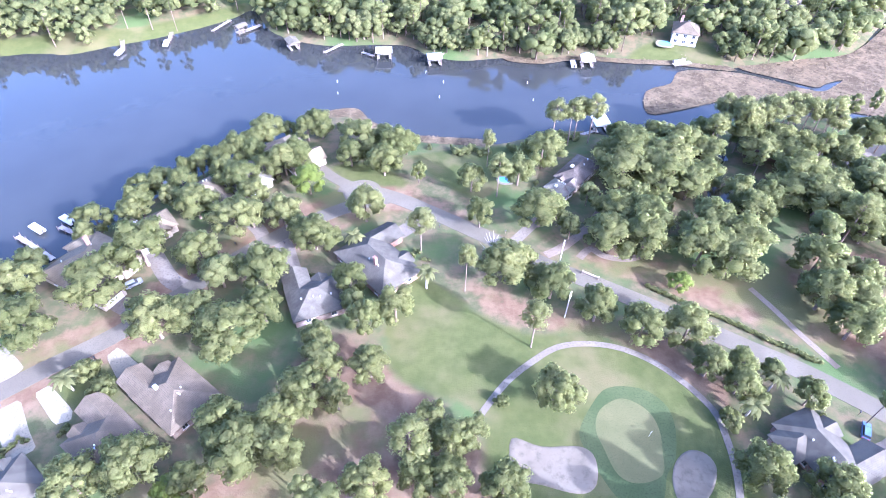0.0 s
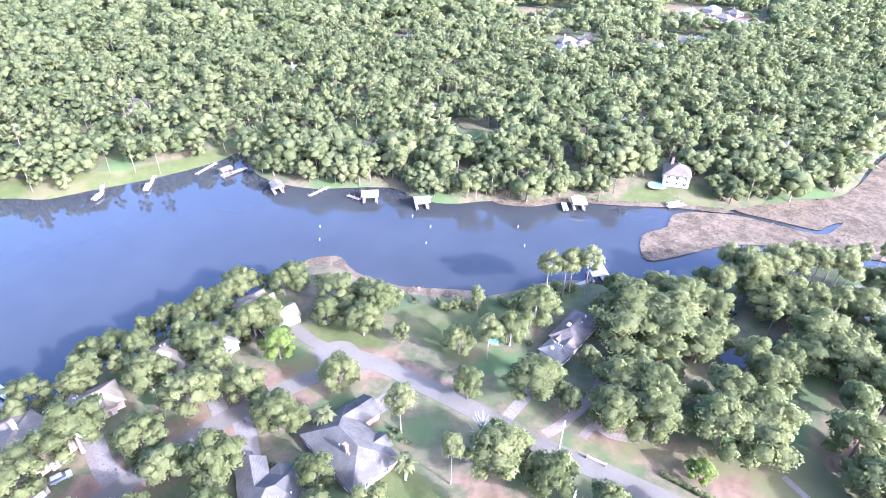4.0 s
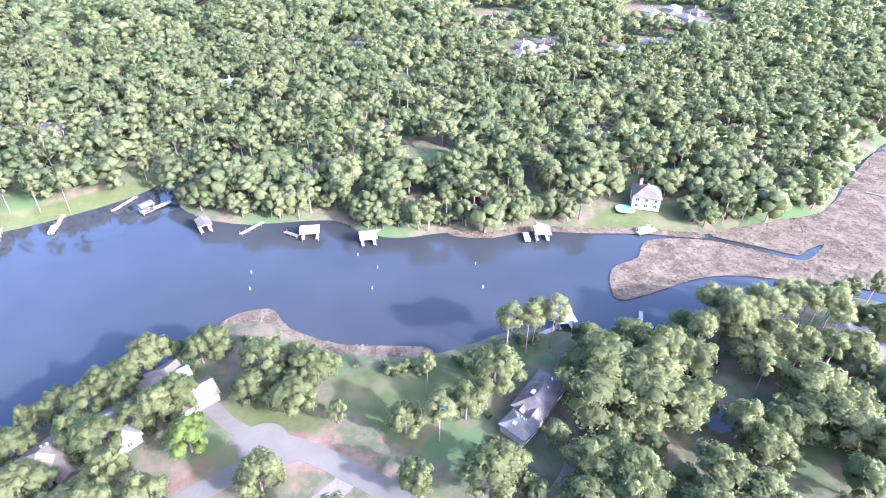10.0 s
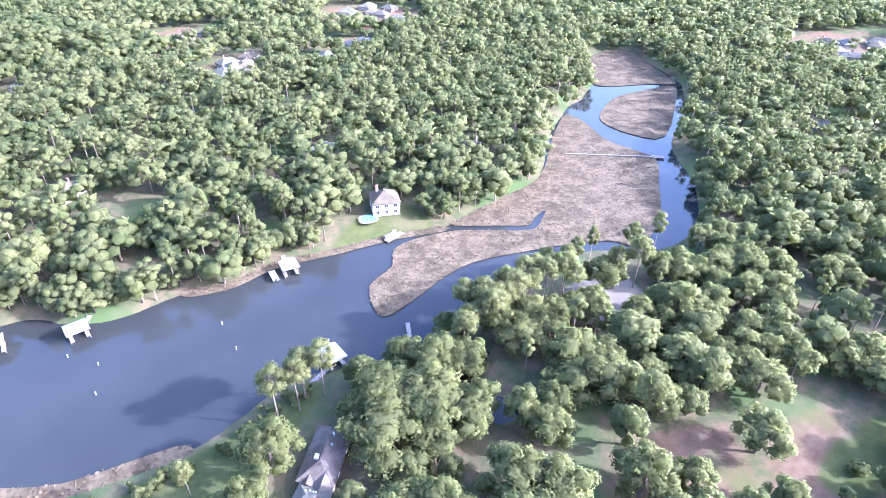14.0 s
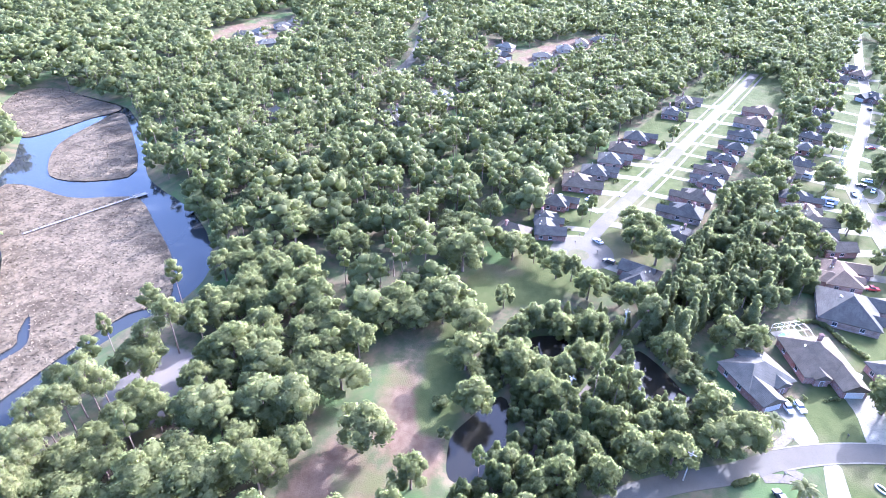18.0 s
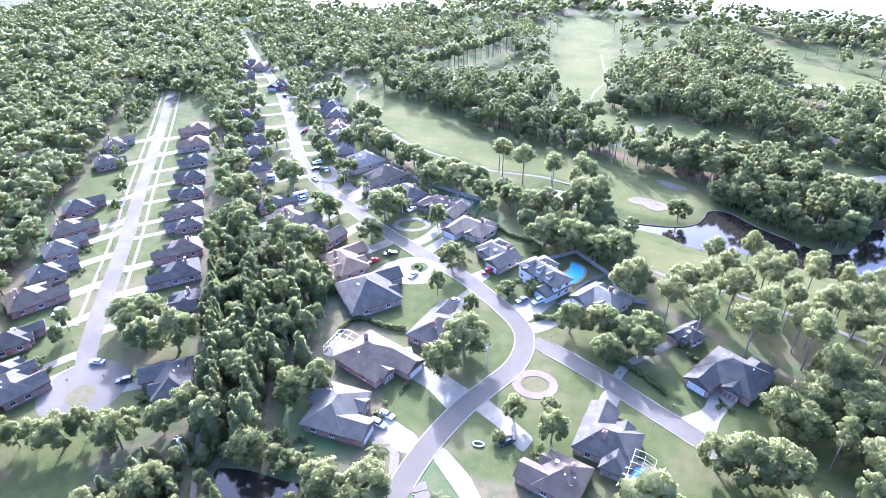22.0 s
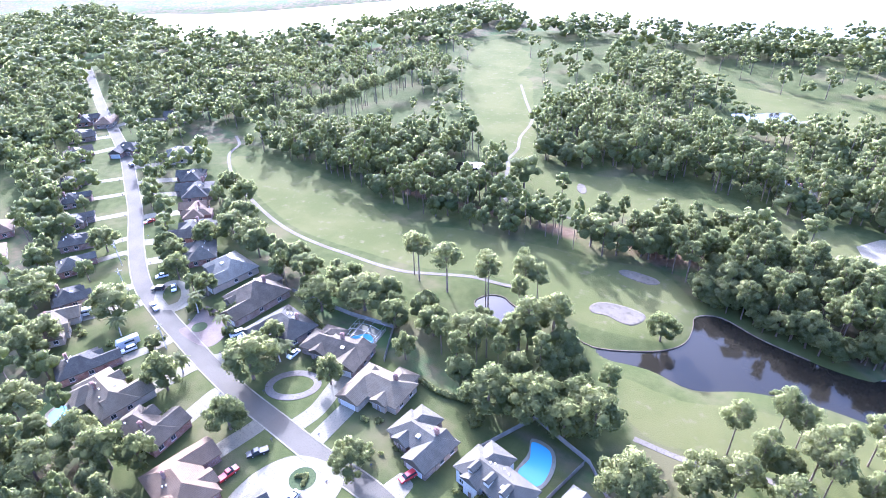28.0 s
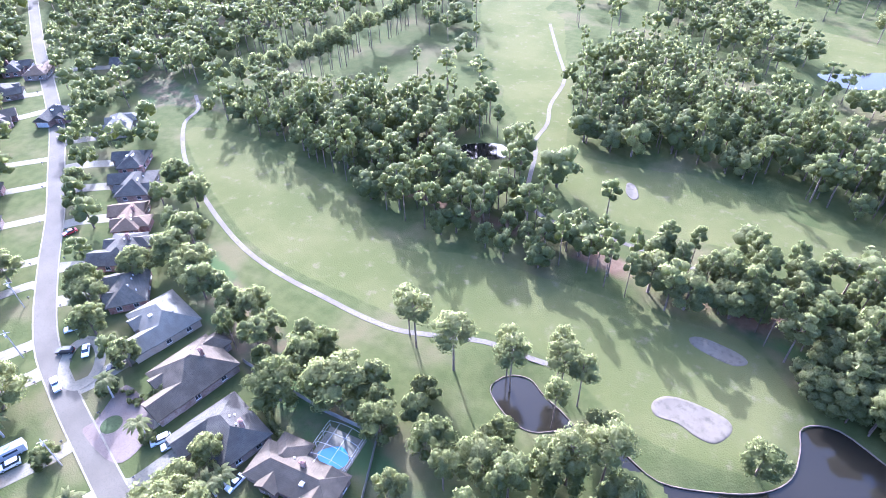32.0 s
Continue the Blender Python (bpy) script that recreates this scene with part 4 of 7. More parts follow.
def wall_ring(w, d, h, t=0.25):
    x, y = w / 2, d / 2
    return joined(box(-x, -y, -0.3, x, -y + t, h), box(-x, y - t, -0.3, x, y, h), box(-x, -y + t, -0.3, -x + t, y - t, h), box(x - t, -y + t, -0.3, x, y - t, h))


WINDOW_FRAME = mesh_of("window_frame", *joined(box(-0.75, -0.04, 0, 0.75, 0.06, 0.09), box(-0.75, -0.04, 1.41, 0.75, 0.06, 1.5), box(-0.75, -0.04, 0.09, -0.66, 0.06, 1.41), box(0.66, -0.04, 0.09, 0.75, 0.06, 1.41),
                                               box(-0.03, -0.03, 0.09, 0.03, 0.05, 1.41)), WHITE)
WINDOW_PANE = mesh_of("pane", *box(-0.66, -0.01, 0.09, 0.66, 0.04, 1.41), GLASS)
WINDOW_SILL = mesh_of("window_sill", *box(-0.82, -0.14, -0.1, 0.82, 0.06, -0.005, 0.01), TRIM)
DOOR_LEAF = mesh_of("door_leaf", *joined(box(-0.5, -0.05, 0, 0.5, 0.05, 2.1), box(-0.32, -0.08, 0.25, 0.32, -0.05, 0.9), box(-0.32, -0.08, 1.1, 0.32, -0.05, 1.9)), TIMBER)
DOOR_FRAME = mesh_of("door_frame", *joined(box(-0.62, -0.06, 0, -0.5, 0.06, 2.22), box(0.5, -0.06, 0, 0.62, 0.06, 2.22), box(-0.5, -0.06, 2.1, 0.5, 0.06, 2.22)), WHITE)
GARAGE_PANEL = mesh_of("garage_panel", *joined(*[box(-2.4, -0.05, 0.02 + k * 0.54, 2.4, 0.05, 0.54 + k * 0.54) for k in range(4)]), WHITE)
GARAGE_FRAME = mesh_of("garage_frame", *joined(box(-2.55, -0.07, 0, -2.4, 0.05, 2.32), box(2.4, -0.07, 0, 2.55, 0.05, 2.32), box(-2.4, -0.07, 2.18, 2.4, 0.05, 2.32)), TRIM)
CHIMNEY = mesh_of("chimney_stack", *joined(box(-0.55, -0.4, -1.5, 0.55, 0.4, 1.5), box(-0.65, -0.5, 1.5, 0.65, 0.5, 1.68), box(-0.3, -0.2, 1.68, 0.3, 0.2, 1.95)), BRICKS[0])
ROOF_VENT = mesh_of("roof_vent", *tube([(0, 0, -0.4), (0, 0, 0.45), (0, 0, 0.5)], [0.16, 0.16, 0.24], 8), PALE_METAL)
SKYLIGHT = mesh_of("skylight", *box(-0.55, -0.75, -0.25, 0.55, 0.75, 0.2, 0.06), PALE_METAL)
ROOF_WORDS = {"slate": "dark grey shingle", "rust": "rusty brown shingle", "tan": "tan shingle", "grey": "grey shingle", "pale": "pale grey shingle", "brown": "brown shingle", "old": "old stained shingle"}
all_roads = [ROADS[k][0] for k in ("main", "branch", "west", "parallel", "loop")]
wall_cache = {}


def add_window(parent, x, y, z, turn):
    w = part("window", WINDOW_FRAME, parent, at=(x, y, z), turn=turn)
    part("pane", WINDOW_PANE, w)
    part("window_sill", WINDOW_SILL, w)


def nearest_road(x, y):
    best = None
    for line in all_roads:
        d = np.hypot(line[:, 0] - x, line[:, 1] - y)
        k = int(d.argmin())
        if best is None or d[k] < best[0]:
            way = line[min(k + 1, len(line) - 1)] - line[max(k - 1, 0)]
            best = (float(d[k]), line[k], math.degrees(math.atan2(way[1], way[0])))
    return best


def house(kind, x, y, w, d, turn, storeys=1, garage=True):
    """A house of brick or stucco under a hipped roof, its front and garage towards the street."""
    rnd = np.random.default_rng(int(abs(x) * 31 + abs(y) * 17))
    two = kind.endswith("2")
    garage = garage and kind != "white2"
    kind = {"grey2": "grey", "white2": "brown"}.get(kind, kind)
    h = 5.6 if two else 3.0
    dist, near, _ = nearest_road(x, y)
    to = math.atan2(near[1] - y, near[0] - x)
    # choose the side that faces the street as the front, along local -y
    best = max(range(4), key=lambda k: math.cos(radians(turn + 90 * k - 90) - to))
    if best % 2:
        w, d = d, w
    turn = turn + 90 * best
    w, d = min(w, 27.0), min(d, 24.0)
    reach = float(np.clip(0.32 * d, 3.0, 5.6))
    body_d = d - reach + 0.4 if garage and d > 11 else d
    wall_kind = {"tan": 2, "pale": 2, "old": 1}.get(kind, 3 if two else int(rnd.integers(0, 2)))
    wall_words = ("red brick", "brown brick", "cream stucco", "white siding")[wall_kind]
    ob = thing("house", x, y, ground_at(x, y) if dist < 200 else 0, turn, f"{'two-storey' if two else 'single-storey'} {wall_words} house with {ROOF_WORDS[kind]} roof", "house", "houses")
    house_spots.append((x, y, 0.5 * math.hypot(w, d)))
    off = (d - body_d) / 2
    part("wall", mesh_of("wall", *moved(wall_ring(w, body_d, h), 0, off), BRICKS[wall_kind]), ob)
    rise = rnd.uniform(0.5, 0.62)
    roof = part("roof", mesh_of("roof", *moved(hip_roof(w, body_d, h, rise, 0.55), 0, off), ROOFS[kind]), ob, ROOF_WORDS[kind] + " hipped roof")
    ridge = h + (min(w, body_d) / 2 + 0.55) * rise
    side = rnd.choice([-1, 1])
    front = -body_d / 2 + off
    if garage:
        gw = min(7.2, w * 0.48)
        gx = side * (w / 2 - gw / 2 - 0.15)
        gd = reach + 3.5
        gy = front + gd / 2 - reach
        part("garage_wall", mesh_of("garage_wall", *moved(wall_ring(gw, gd, 2.95), gx, gy), BRICKS[wall_kind]), ob)
        part("garage_roof", mesh_of("garage_roof", *joined(moved(hip_roof(gw, gd + 4.5, 3.02, rise, 0.5, True), gx, gy + 2.25), ([(gx - gw / 2, front - reach, 3.0), (gx + gw / 2, front - reach, 3.0), (gx, front - reach, 3.0 + gw / 2 * rise)], [(0, 1, 2)])), ROOFS[kind]), ob)
        if gw > 5.4:
            door = part("garage_door", GARAGE_PANEL, ob, "white panelled garage door", at=(gx, front - reach - 0.04, 0.02))
            part("frame", GARAGE_FRAME, door)
        # a smaller gable beside the entrance
        px = -side * w * 0.2
        pw = min(5.0, w * 0.3)
        part("porch_roof", mesh_of("porch_roof", *joined(moved(hip_roof(pw, 5.4, h + 0.06, rise * 1.05, 0.35, True), px, front + 1.5)), ROOFS[kind]), ob)
        part("porch_wall", mesh_of("porch_wall", *moved(wall_ring(pw - 0.6, 2.0, h), px, front - 0.1), BRICKS[wall_kind]), ob)
        entrance = part("door", DOOR_LEAF, ob, "dark panelled front door", at=(px, front - 1.14, 0.02))
        part("frame", DOOR_FRAME, entrance)
        if w > 14.5 and rnd.random() < 0.7:
            # a rear wing
            rw, rx = w * rnd.uniform(0.34, 0.45), -side * w * 0.22
            ry = body_d / 2 + off + 1.2
            part("rear_wall", mesh_of("rear_wall", *moved(wall_ring(rw, 3.6, h - 0.02), rx, ry), BRICKS[wall_kind]), ob)
            part("rear_roof", mesh_of("rear_roof", *moved(hip_roof(rw, 9.0, h + 0.03, rise, 0.5), rx, ry - 2.6), ROOFS[kind]), ob)
        if two:
            for k in (-1, 0, 1):
                dormer = part("dormer", mesh_of("dormer", *joined(moved(box(-0.8, -1.4, -0.8, 0.8, 1.4, 1.3), 0, 0)), BRICKS[3]), ob, at=(k * w * 0.26, front + 1.9, h + 0.9))
                part("dormer_roof", mesh_of("dormer_roof", *hip_roof(1.6, 2.9, 1.32, 0.6, 0.2, True), ROOFS[kind]), dormer)
        house_drives.append((x, y, turn, gx, front - reach - 0.1, gw, near, dist))
    for lev in range(2 if two else 1):
        for k in range(int(w // 5)):
            add_window(ob, -w / 2 + (k + 0.5) * w / int(w // 5), body_d / 2 + off + 0.03, 0.85 + 2.7 * lev, 180)
        if two:
            for k in range(int(w // 3.5)):
                add_window(ob, -w / 2 + (k + 0.5) * w / int(w // 3.5), front - 0.03, 0.85 + 2.7 * lev, 0)
        for sx, trn in ((-1, 270), (1, 90)):
            for k in range(2):
                add_window(ob, sx * (w / 2 + 0.03), off + (k - 0.5) * body_d * 0.45, 0.85 + 2.7 * lev, trn)
    if rnd.random() < 0.55:
        part("chimney", CHIMNEY, ob, at=(rnd.uniform(-0.25, 0.25) * w, off + 0.18 * body_d, ridge - 0.4))
    for k in range(int(rnd.integers(2, 5))):
        vx, vy = rnd.uniform(-0.3, 0.3) * w, off + body_d * rnd.uniform(0.08, 0.3)
        inner = min(w / 2 + 0.55 - abs(vx), body_d / 2 + 0.55 - abs(vy - off))
        part("roof_vent", ROOF_VENT, ob, at=(vx, vy, h + inner * rise))
    if rnd.random() < 0.4:
        vx, vy = rnd.uniform(-0.2, 0.2) * w, off - body_d * 0.2
        part("skylight", SKYLIGHT, ob, at=(vx, vy, h + (body_d / 2 + 0.55 - abs(vy - off)) * rise))
    return ob


house_drives = []
house("grey", 187.5, 12.3, 16.0, 17.7, 116)
house("brown", 197.2, -7.2, 22.5, 15.5, 8)
house("slate", 195.7, -32.0, 20.0, 12.5, 104)
house("slate", 226.8, -28.8, 19.5, 23.0, 163)
house("rust", 249.5, -34.5, 17.5, 16.5, 173)
house("tan", 295.5, -38.6, 14.5, 19.5, 87)
house("brown", 273.8, -38.2, 16.5, 11.6, 8)
house("grey", 211.3, -76.4, 12.0, 16.5, 86)
house("grey2", 188.0, -75.2, 11.5, 18.5, 82)
house("pale", 166.3, -79.9, 12.8, 14.7, 82)
house("slate", 136.0, -84.3, 5.6, 6.7, 76)
house("slate", 118.8, -74.3, 19.0, 16.5, 86)
house("slate", 131.4, -32.1, 16.2, 14.8, 108)
house("brown", 134.5, -12.2, 11.4, 14.9, 104)
house("brown", 135.8, 9.1, 12.5, 12.0, 104)
house("tan", 232.3, -83.5, 17.0, 14.5, 5)
house("brown", 254.9, -88.4, 12.3, 21.7, 104)
house("slate", 277.5, -85.5, 17.0, 16.5, 84)
house("brown", 300.0, -90.5, 22.0, 15.5, 88)
house("pale", 323.5, -96.0, 18.5, 17.0, 85)
house("grey", 343.2, -99.0, 15.0, 10.6, 146)
house("slate", 362.2, -107.4, 15.9, 10.6, 132)
house("rust", 378.4, -117.3, 16.7, 11.6, 137)
house("slate", 396.9, -129.3, 16.2, 16.1, 135)
house("slate", 414.0, -138.3, 13.0, 13.0, 133)
house("pale", 448.6, -150.5, 17.4, 13.9, 144)
house("slate", 314.1, -39.8, 16.9, 9.4, 74)
house("tan", 341.3, -42.7, 11.4, 17.9, 60)
house("slate", 355.7, -51.8, 9.2, 10.4, 71)
house("grey", 376.5, -64.6, 13.1, 9.4, 70)
house("slate", 395.6, -73.2, 11.9, 9.7, 58)
house("slate", 414.6, -81.9, 12.7, 9.8, 60)
house("slate", 437.7, -91.4, 12.4, 10.1, 58)
house("slate", 459.2, -100.1, 11.9, 9.6, 54)
house("brown", 497.4, -118.6, 11.0, 15.3, 72)
house("slate", 528.8, -134.9, 11.0, 14.3, 60)
house("slate", 555.2, -151.9, 12.0, 13.3, 55)
house("slate", 480.1, -139.4, 13.9, 14.1, 127)
house("rust", 541.4, -157.5, 14.9, 10.8, 137)
house("slate", 510.9, -187.4, 15.1, 12.5, 131)
house("slate", 273.5, 75.2, 9.4, 11.6, 177)
house("brown", 260.5, 90.0, 9.5, 13.5, 160, garage=False)
house("slate", 289.6, 70.3, 9.7, 15.0, 171)
house("brown", 312.0, 59.5, 13.3, 18.0, 175)
house("slate", 325.9, 50.6, 11.3, 17.1, 173)
house("grey", 342.2, 41.9, 12.2, 16.1, 174)
house("brown", 358.2, 34.3, 12.2, 17.4, 170)
house("slate", 376.4, 24.8, 11.0, 17.0, 170)
house("slate", 423.7, -1.7, 13.3, 14.4, 167)
house("brown", 448.0, -14.4, 13.5, 15.6, 167)
house("slate", 269.7, 23.9, 12.1, 11.6, 153)
house("slate", 290.8, 17.6, 11.5, 18.0, 161)
house("brown", 306.8, 9.7, 11.0, 18.0, 161)
house("slate", 324.3, -0.3, 7.3, 14.5, 160)
house("brown", 339.3, -6.5, 8.9, 16.5, 160)
house("slate", 354.8, -14.6, 7.4, 14.5, 159)
house("slate", 371.4, -23.6, 8.2, 13.8, 159)
house("slate", 391.9, -34.0, 9.2, 14.0, 159)
house("rust", 415.0, -44.4, 12.5, 16.2, 159)
house("rust", 436.9, -55.0, 12.6, 16.5, 158)
house("slate", 234.9, 43.0, 16.0, 13.6, 153)
house("brown", -62.8, 84.1, 12.8, 21.0, 53)
house("brown", -74.6, 72.4, 12.4, 17.0, 53)
house("slate", -90.5, 60.0, 13.0, 15.0, 53)
house("slate", -14.7, 129.3, 19.0, 22.0, 43)
house("slate", -33.3, 115.5, 14.0, 17.0, 23)
house("tan", -96.0, 123.4, 19.1, 25.2, 63)
house("tan", -86.7, 139.6, 13.3, 12.2, 40)
house("tan", -74.6, 156.5, 10.7, 14.8, 49)
house("pale", -64.3, 165.3, 11.0, 14.1, 49)
house("tan", -50.4, 181.4, 12.1, 19.7, 39)
house("old", 47.6, 171.1, 21.0, 8.5, 51)
house("slate", 91.0, 71.8, 15.5, 18.5, 24)
house("white2", 118.1, 282.8, 11.5, 11.7, 163)
house("brown", 378.5, 236.5, 13.5, 10.4, 155)
house("pale", 379.7, 167.7, 10.8, 11.5, 121)
house("slate", 542.8, 119.2, 16.9, 15.7, 130)
house("slate", 265.5, 74.8, 13.7, 11.9, 2)
for kind, x, y, turn in (("pale", -97, 437, 20), ("pale", -18, 538, 60), ("grey", -30, 307, 10), ("pale", 110, 528, 15), ("tan", 128, 538, 40), ("pale", 180, 514, 70), ("grey", 192, 506, 20), ("pale", 249, 629, 30),
                         ("tan", 276, 642, 60), ("pale", 115, 350, 160), ("grey", 188, 322, 20), ("tan", 0, 361, 45), ("grey", -175, 365, 30), ("pale", 585, 345, 50), ("tan", 602, 330, 20), ("pale", 432, 148, 30), ("tan", 527, 81, 60),
                         ("pale", 604, 27, 10), ("tan", 392, 169, 30), ("pale", 574, 115, 70), ("slate", 454, 136, 20), ("pale", 724, 95, 20)):
    house(kind, x, y, 15.0, 10.0, turn, garage=False)
FAR_HOMES = [(102, 505), (110, 514), (120, 518), (211, 535), (225, 539), (169, 504), (176, 498), (254, 650), (252, 613), (283, 666), (279, 627), (299, 649), (284, 600), (249, 591), (91, 613), (99, 595), (117, 627), (497, 168), (509, 159), (505, 108), (492, 94), (513, 86), (538, 71), (554, 337), (572, 356), (546, 320), (614, 335), (629, 329), (577, 64), (601, 49), (615, 33), (382, 240), (390, 236), (382, 172), (421, 152), (419, 143), (548, 83), (523, 118)]
home_rng = np.random.default_rng(3)
for x, y in FAR_HOMES:
    house(str(home_rng.choice(["pale", "tan", "grey", "pale"])), x, y, home_rng.uniform(13, 18), home_rng.uniform(9, 12), home_rng.uniform(0, 180), garage=False)
house("pale", 112, -246, 27.0, 14.0, 74, garage=False)
house("pale", 118, -272, 10.0, 6.0, 74, garage=False)
house("pale", 160, -286, 12.0, 6.5, 10, garage=False)
house("pale", 173, -382, 10.0, 9.0, 30, garage=False)
house("pale", 41.5, 163.0, 7.5, 6.0, 135, garage=False)

OWN_DRIVES = (  # (house, outline of its concrete)
    ((198.9, -8.8), [(192, -9.5), (193.8, -17), (187, -19), (176, -19), (168, -19.5), (168.5, -9.5), (179.7, -11.2)]),
    ((120.9, -73.3), [(121.2, -70.3), (113.9, -69.5), (114.3, -60.2), (112.5, -52), (122.5, -52), (119.2, -59.9)]),
    ((195.9, -33.2), [(203.9, -43.7), (205.1, -50.9), (205.5, -56), (198.5, -55.5), (198.4, -46), (199.1, -42.5)]),
    ((187.6, -74.8), [(187.2, -60.2), (185, -69.9), (177.7, -71.8), (177.5, -62.1), (178, -55.5), (188, -57.5)]),
    ((209.9, -76.6), [(210, -68.5), (205, -67), (204.6, -61), (211.5, -61.5)]),
    ((187.5, 12.3), [(178.7, 11.1), (181.1, 3.9), (168.2, 2.4), (165.5, 6), (166.2, 8.5), (173.6, 11.5)]),
    ((135.8, 9.1), [(160.5, 4.5), (161, 0), (150, 1.5), (142.5, 4.5), (142, 9), (150, 7)]),
    ((-62.8, 84.1), [(-83.2, 94.8), (-81.3, 98), (-70.9, 90.3), (-71.8, 84.5), (-76.6, 86.9)]),
    ((-74.6, 72.4), [(-96, 83.8), (-93.4, 86.4), (-84.7, 79.6), (-84, 77), (-87.2, 75.7)]),
    ((-90.5, 60.0), [(-103, 78.5), (-98.6, 82.4), (-92.3, 74.2), (-88.5, 70), (-93, 66)]),
    ((-110.0, 98.0), [(-116, 101), (-105, 93.6), (-102, 91), (-104.8, 86), (-116, 92)]),
    ((134.5, -12.2), [(164.5, -15), (165, -20.5), (155, -19.8), (145.7, -18.8), (145, -13), (155, -15)]),
)
for (hx, hy), outline in OWN_DRIVES:
    edge = []  # corners cut short, sides straight
    for a, b in zip(outline, outline[1:] + outline[:1]):
        edge += [(a[0] + (b[0] - a[0]) * f, a[1] + (b[1] - a[1]) * f) for f in (0.12, 0.88)]
    tagged(new("driveway", mesh_of("driveway", *sheet(edge, 0.074), CONCRETE)), "broad pale concrete driveway to a garage", "driveway", kind="structure")
for line, width in (([(177, 11.5), (169, 10.5), (164.5, 14), (158.5, 15), (155.5, 11)], 2.4), ([(153.5, 21), (154, 13.5), (148, 11.5), (142, 14.5), (143, 20)], 2.6)):
    tagged(new("driveway", mesh_of("driveway", *ribbon(smoothed(line, 5), width, 0.083, 0.1), PATHWAY)), "worn looping drive beside the street", "driveway", kind="structure")

drive_lift = 0.024
for hx, hy, turn, gx, gy, gw, near, dist in house_drives:
    if any(math.hypot(hx - q[0], hy - q[1]) < 4 for q, _ in OWN_DRIVES):
        continue
    if dist > 60 or dist - abs(gy) < 3.5:
        continue
    m = pose(hx, hy, 0, 0, 0, turn)
    a = m @ Vector((gx, gy + 0.3, 0))
    way = (m.to_3x3() @ Vector((0, -1, 0)))
    reach = dist - abs(gy) + 3
    b = a + way * max(4.0, min(reach * 0.6, 30))
    d2, n2, _ = nearest_road(b.x, b.y)
    end = Vector((n2[0], n2[1], 0))
    end = end + (b - end).normalized() * 2.0
    line = smoothed([(a.x, a.y), ((a.x * 2 + b.x) / 3, (a.y * 2 + b.y) / 3), (b.x, b.y), (end.x, end.y)], 4)
    drive_lift = 0.024 + (drive_lift - 0.024 + 0.0045) % 0.05
    # northern drives take the greyer path tone, tree shade put into their colour
    tagged(new("driveway", mesh_of("driveway", *ribbon(line, min(5.2, gw * 0.85), drive_lift, 0.1), PATHWAY if hy > 55 and hx < 130 else CONCRETE)), "worn pale driveway to a garage", "driveway", kind="structure")

# the trees that stand alone --------------------------------------------------------
plant("oak", [(-112, 113, 15), (-104, 100, 18), (-91, 112, 16), (-84, 127, 18), (-67, 126, 13), (-47, 119, 15), (-71, 101, 16), (-62, 104, 13), (-52, 98, 18), (-45, 107, 12), (-23, 118, 9), (-106, 144, 12), (12, 164, 10), (21, 123, 18)])
plant("oak", [(-94, 150, 12), (-94, 145, 10), (-98, 162, 10), (-92, 163, 11), (-84, 161, 10), (-87, 172, 7), (-82, 173, 9), (-81, 177, 9), (-74, 176, 11), (-70, 179, 11), (-64, 177, 10), (-69, 186, 10), (-63, 194, 12), (-65, 188, 9), (-48, 193, 10), (-43, 194, 11), (-28, 187, 13), (-20, 189, 10), (-15, 181, 13), (-11, 185, 9), (-30, 177, 11), (-18, 172, 12), (-24, 179, 9), (-52, 171, 12), (-48, 174, 11), (-57, 169, 10), (-64, 161, 13), (-70, 164, 10), (-58, 153, 10), (-75, 148, 14), (-61, 141, 14), (-57, 144, 12), (-47, 144, 12), (-36, 135, 12), (-32, 134, 9), (-40, 138, 9), (-22, 148, 12), (-6, 168, 5)])
plant("oak", [(33, 117, 13), (44, 109, 11), (55, 103, 12), (66, 102, 13), (69, 92, 9), (75, 87, 9), (91, 84, 8), (37, 178, 16), (28, 168, 12), (33, 147, 18), (14, 146, 9), (71, 172, 35), (86, 190, 22), (59, 140, 27), (85, 166, 19), (84, 134, 28), (102, 155, 21), (96, 183, 16), (123, 161, 27), (133, 147, 22), (111, 127, 16), (111, 110, 24), (118, 187, 24), (127, 184, 21), (159, 192, 16), (142, 181, 19), (101, 199, 12), (-30, 82, 12), (-27, 91, 11), (-15, 90, 10)])
plant("oak", [(-41, 68, 16), (-47, 74, 11), (-74, 60, 12), (-63, 64, 14), (-35, 75, 10), (-22, 81, 8), (-0, 75, 9), (5, 70, 10), (10, 73, 8), (-13, 61, 10), (4, 61, 11), (16, 61, 11), (30, 84, 12), (-10, 108, 12), (-18, 104, 10), (-29, 98, 9), (72, 65, 12), (86, 61, 12), (-50, 61, 9), (-32, 68, 11), (-2, 63, 10), (76, 92, 8), (182, -29, 18), (181, -18, 13), (211, -45, 7), (194, -45, 6), (257, -51, 12), (219, -60, 11), (154, -20, 7), (142, -21, 9)])
plant("oak", [(165, -61, 11), (157, -67, 13), (146, -69, 19), (149, -57, 10), (162, -92, 16), (100, -92, 9), (268, -67, 17), (285, -49, 12), (330, -57, 17), (203, 19, 13), (201, 12, 10), (218, 43, 10), (270, 39, 19), (248, 34, 17), (255, 42, 12), (186, -106, 22), (177, -108, 15), (204, -98, 18), (193, -101, 17), (99, -71, 19), (91, -83, 22), (83, -87, 20), (95, -93, 15), (102, -45, 14), (108, -43, 11), (96, -50, 14), (79, -108, 18), (77, -82, 18), (247, -79, 9), (275, -81, 9)])
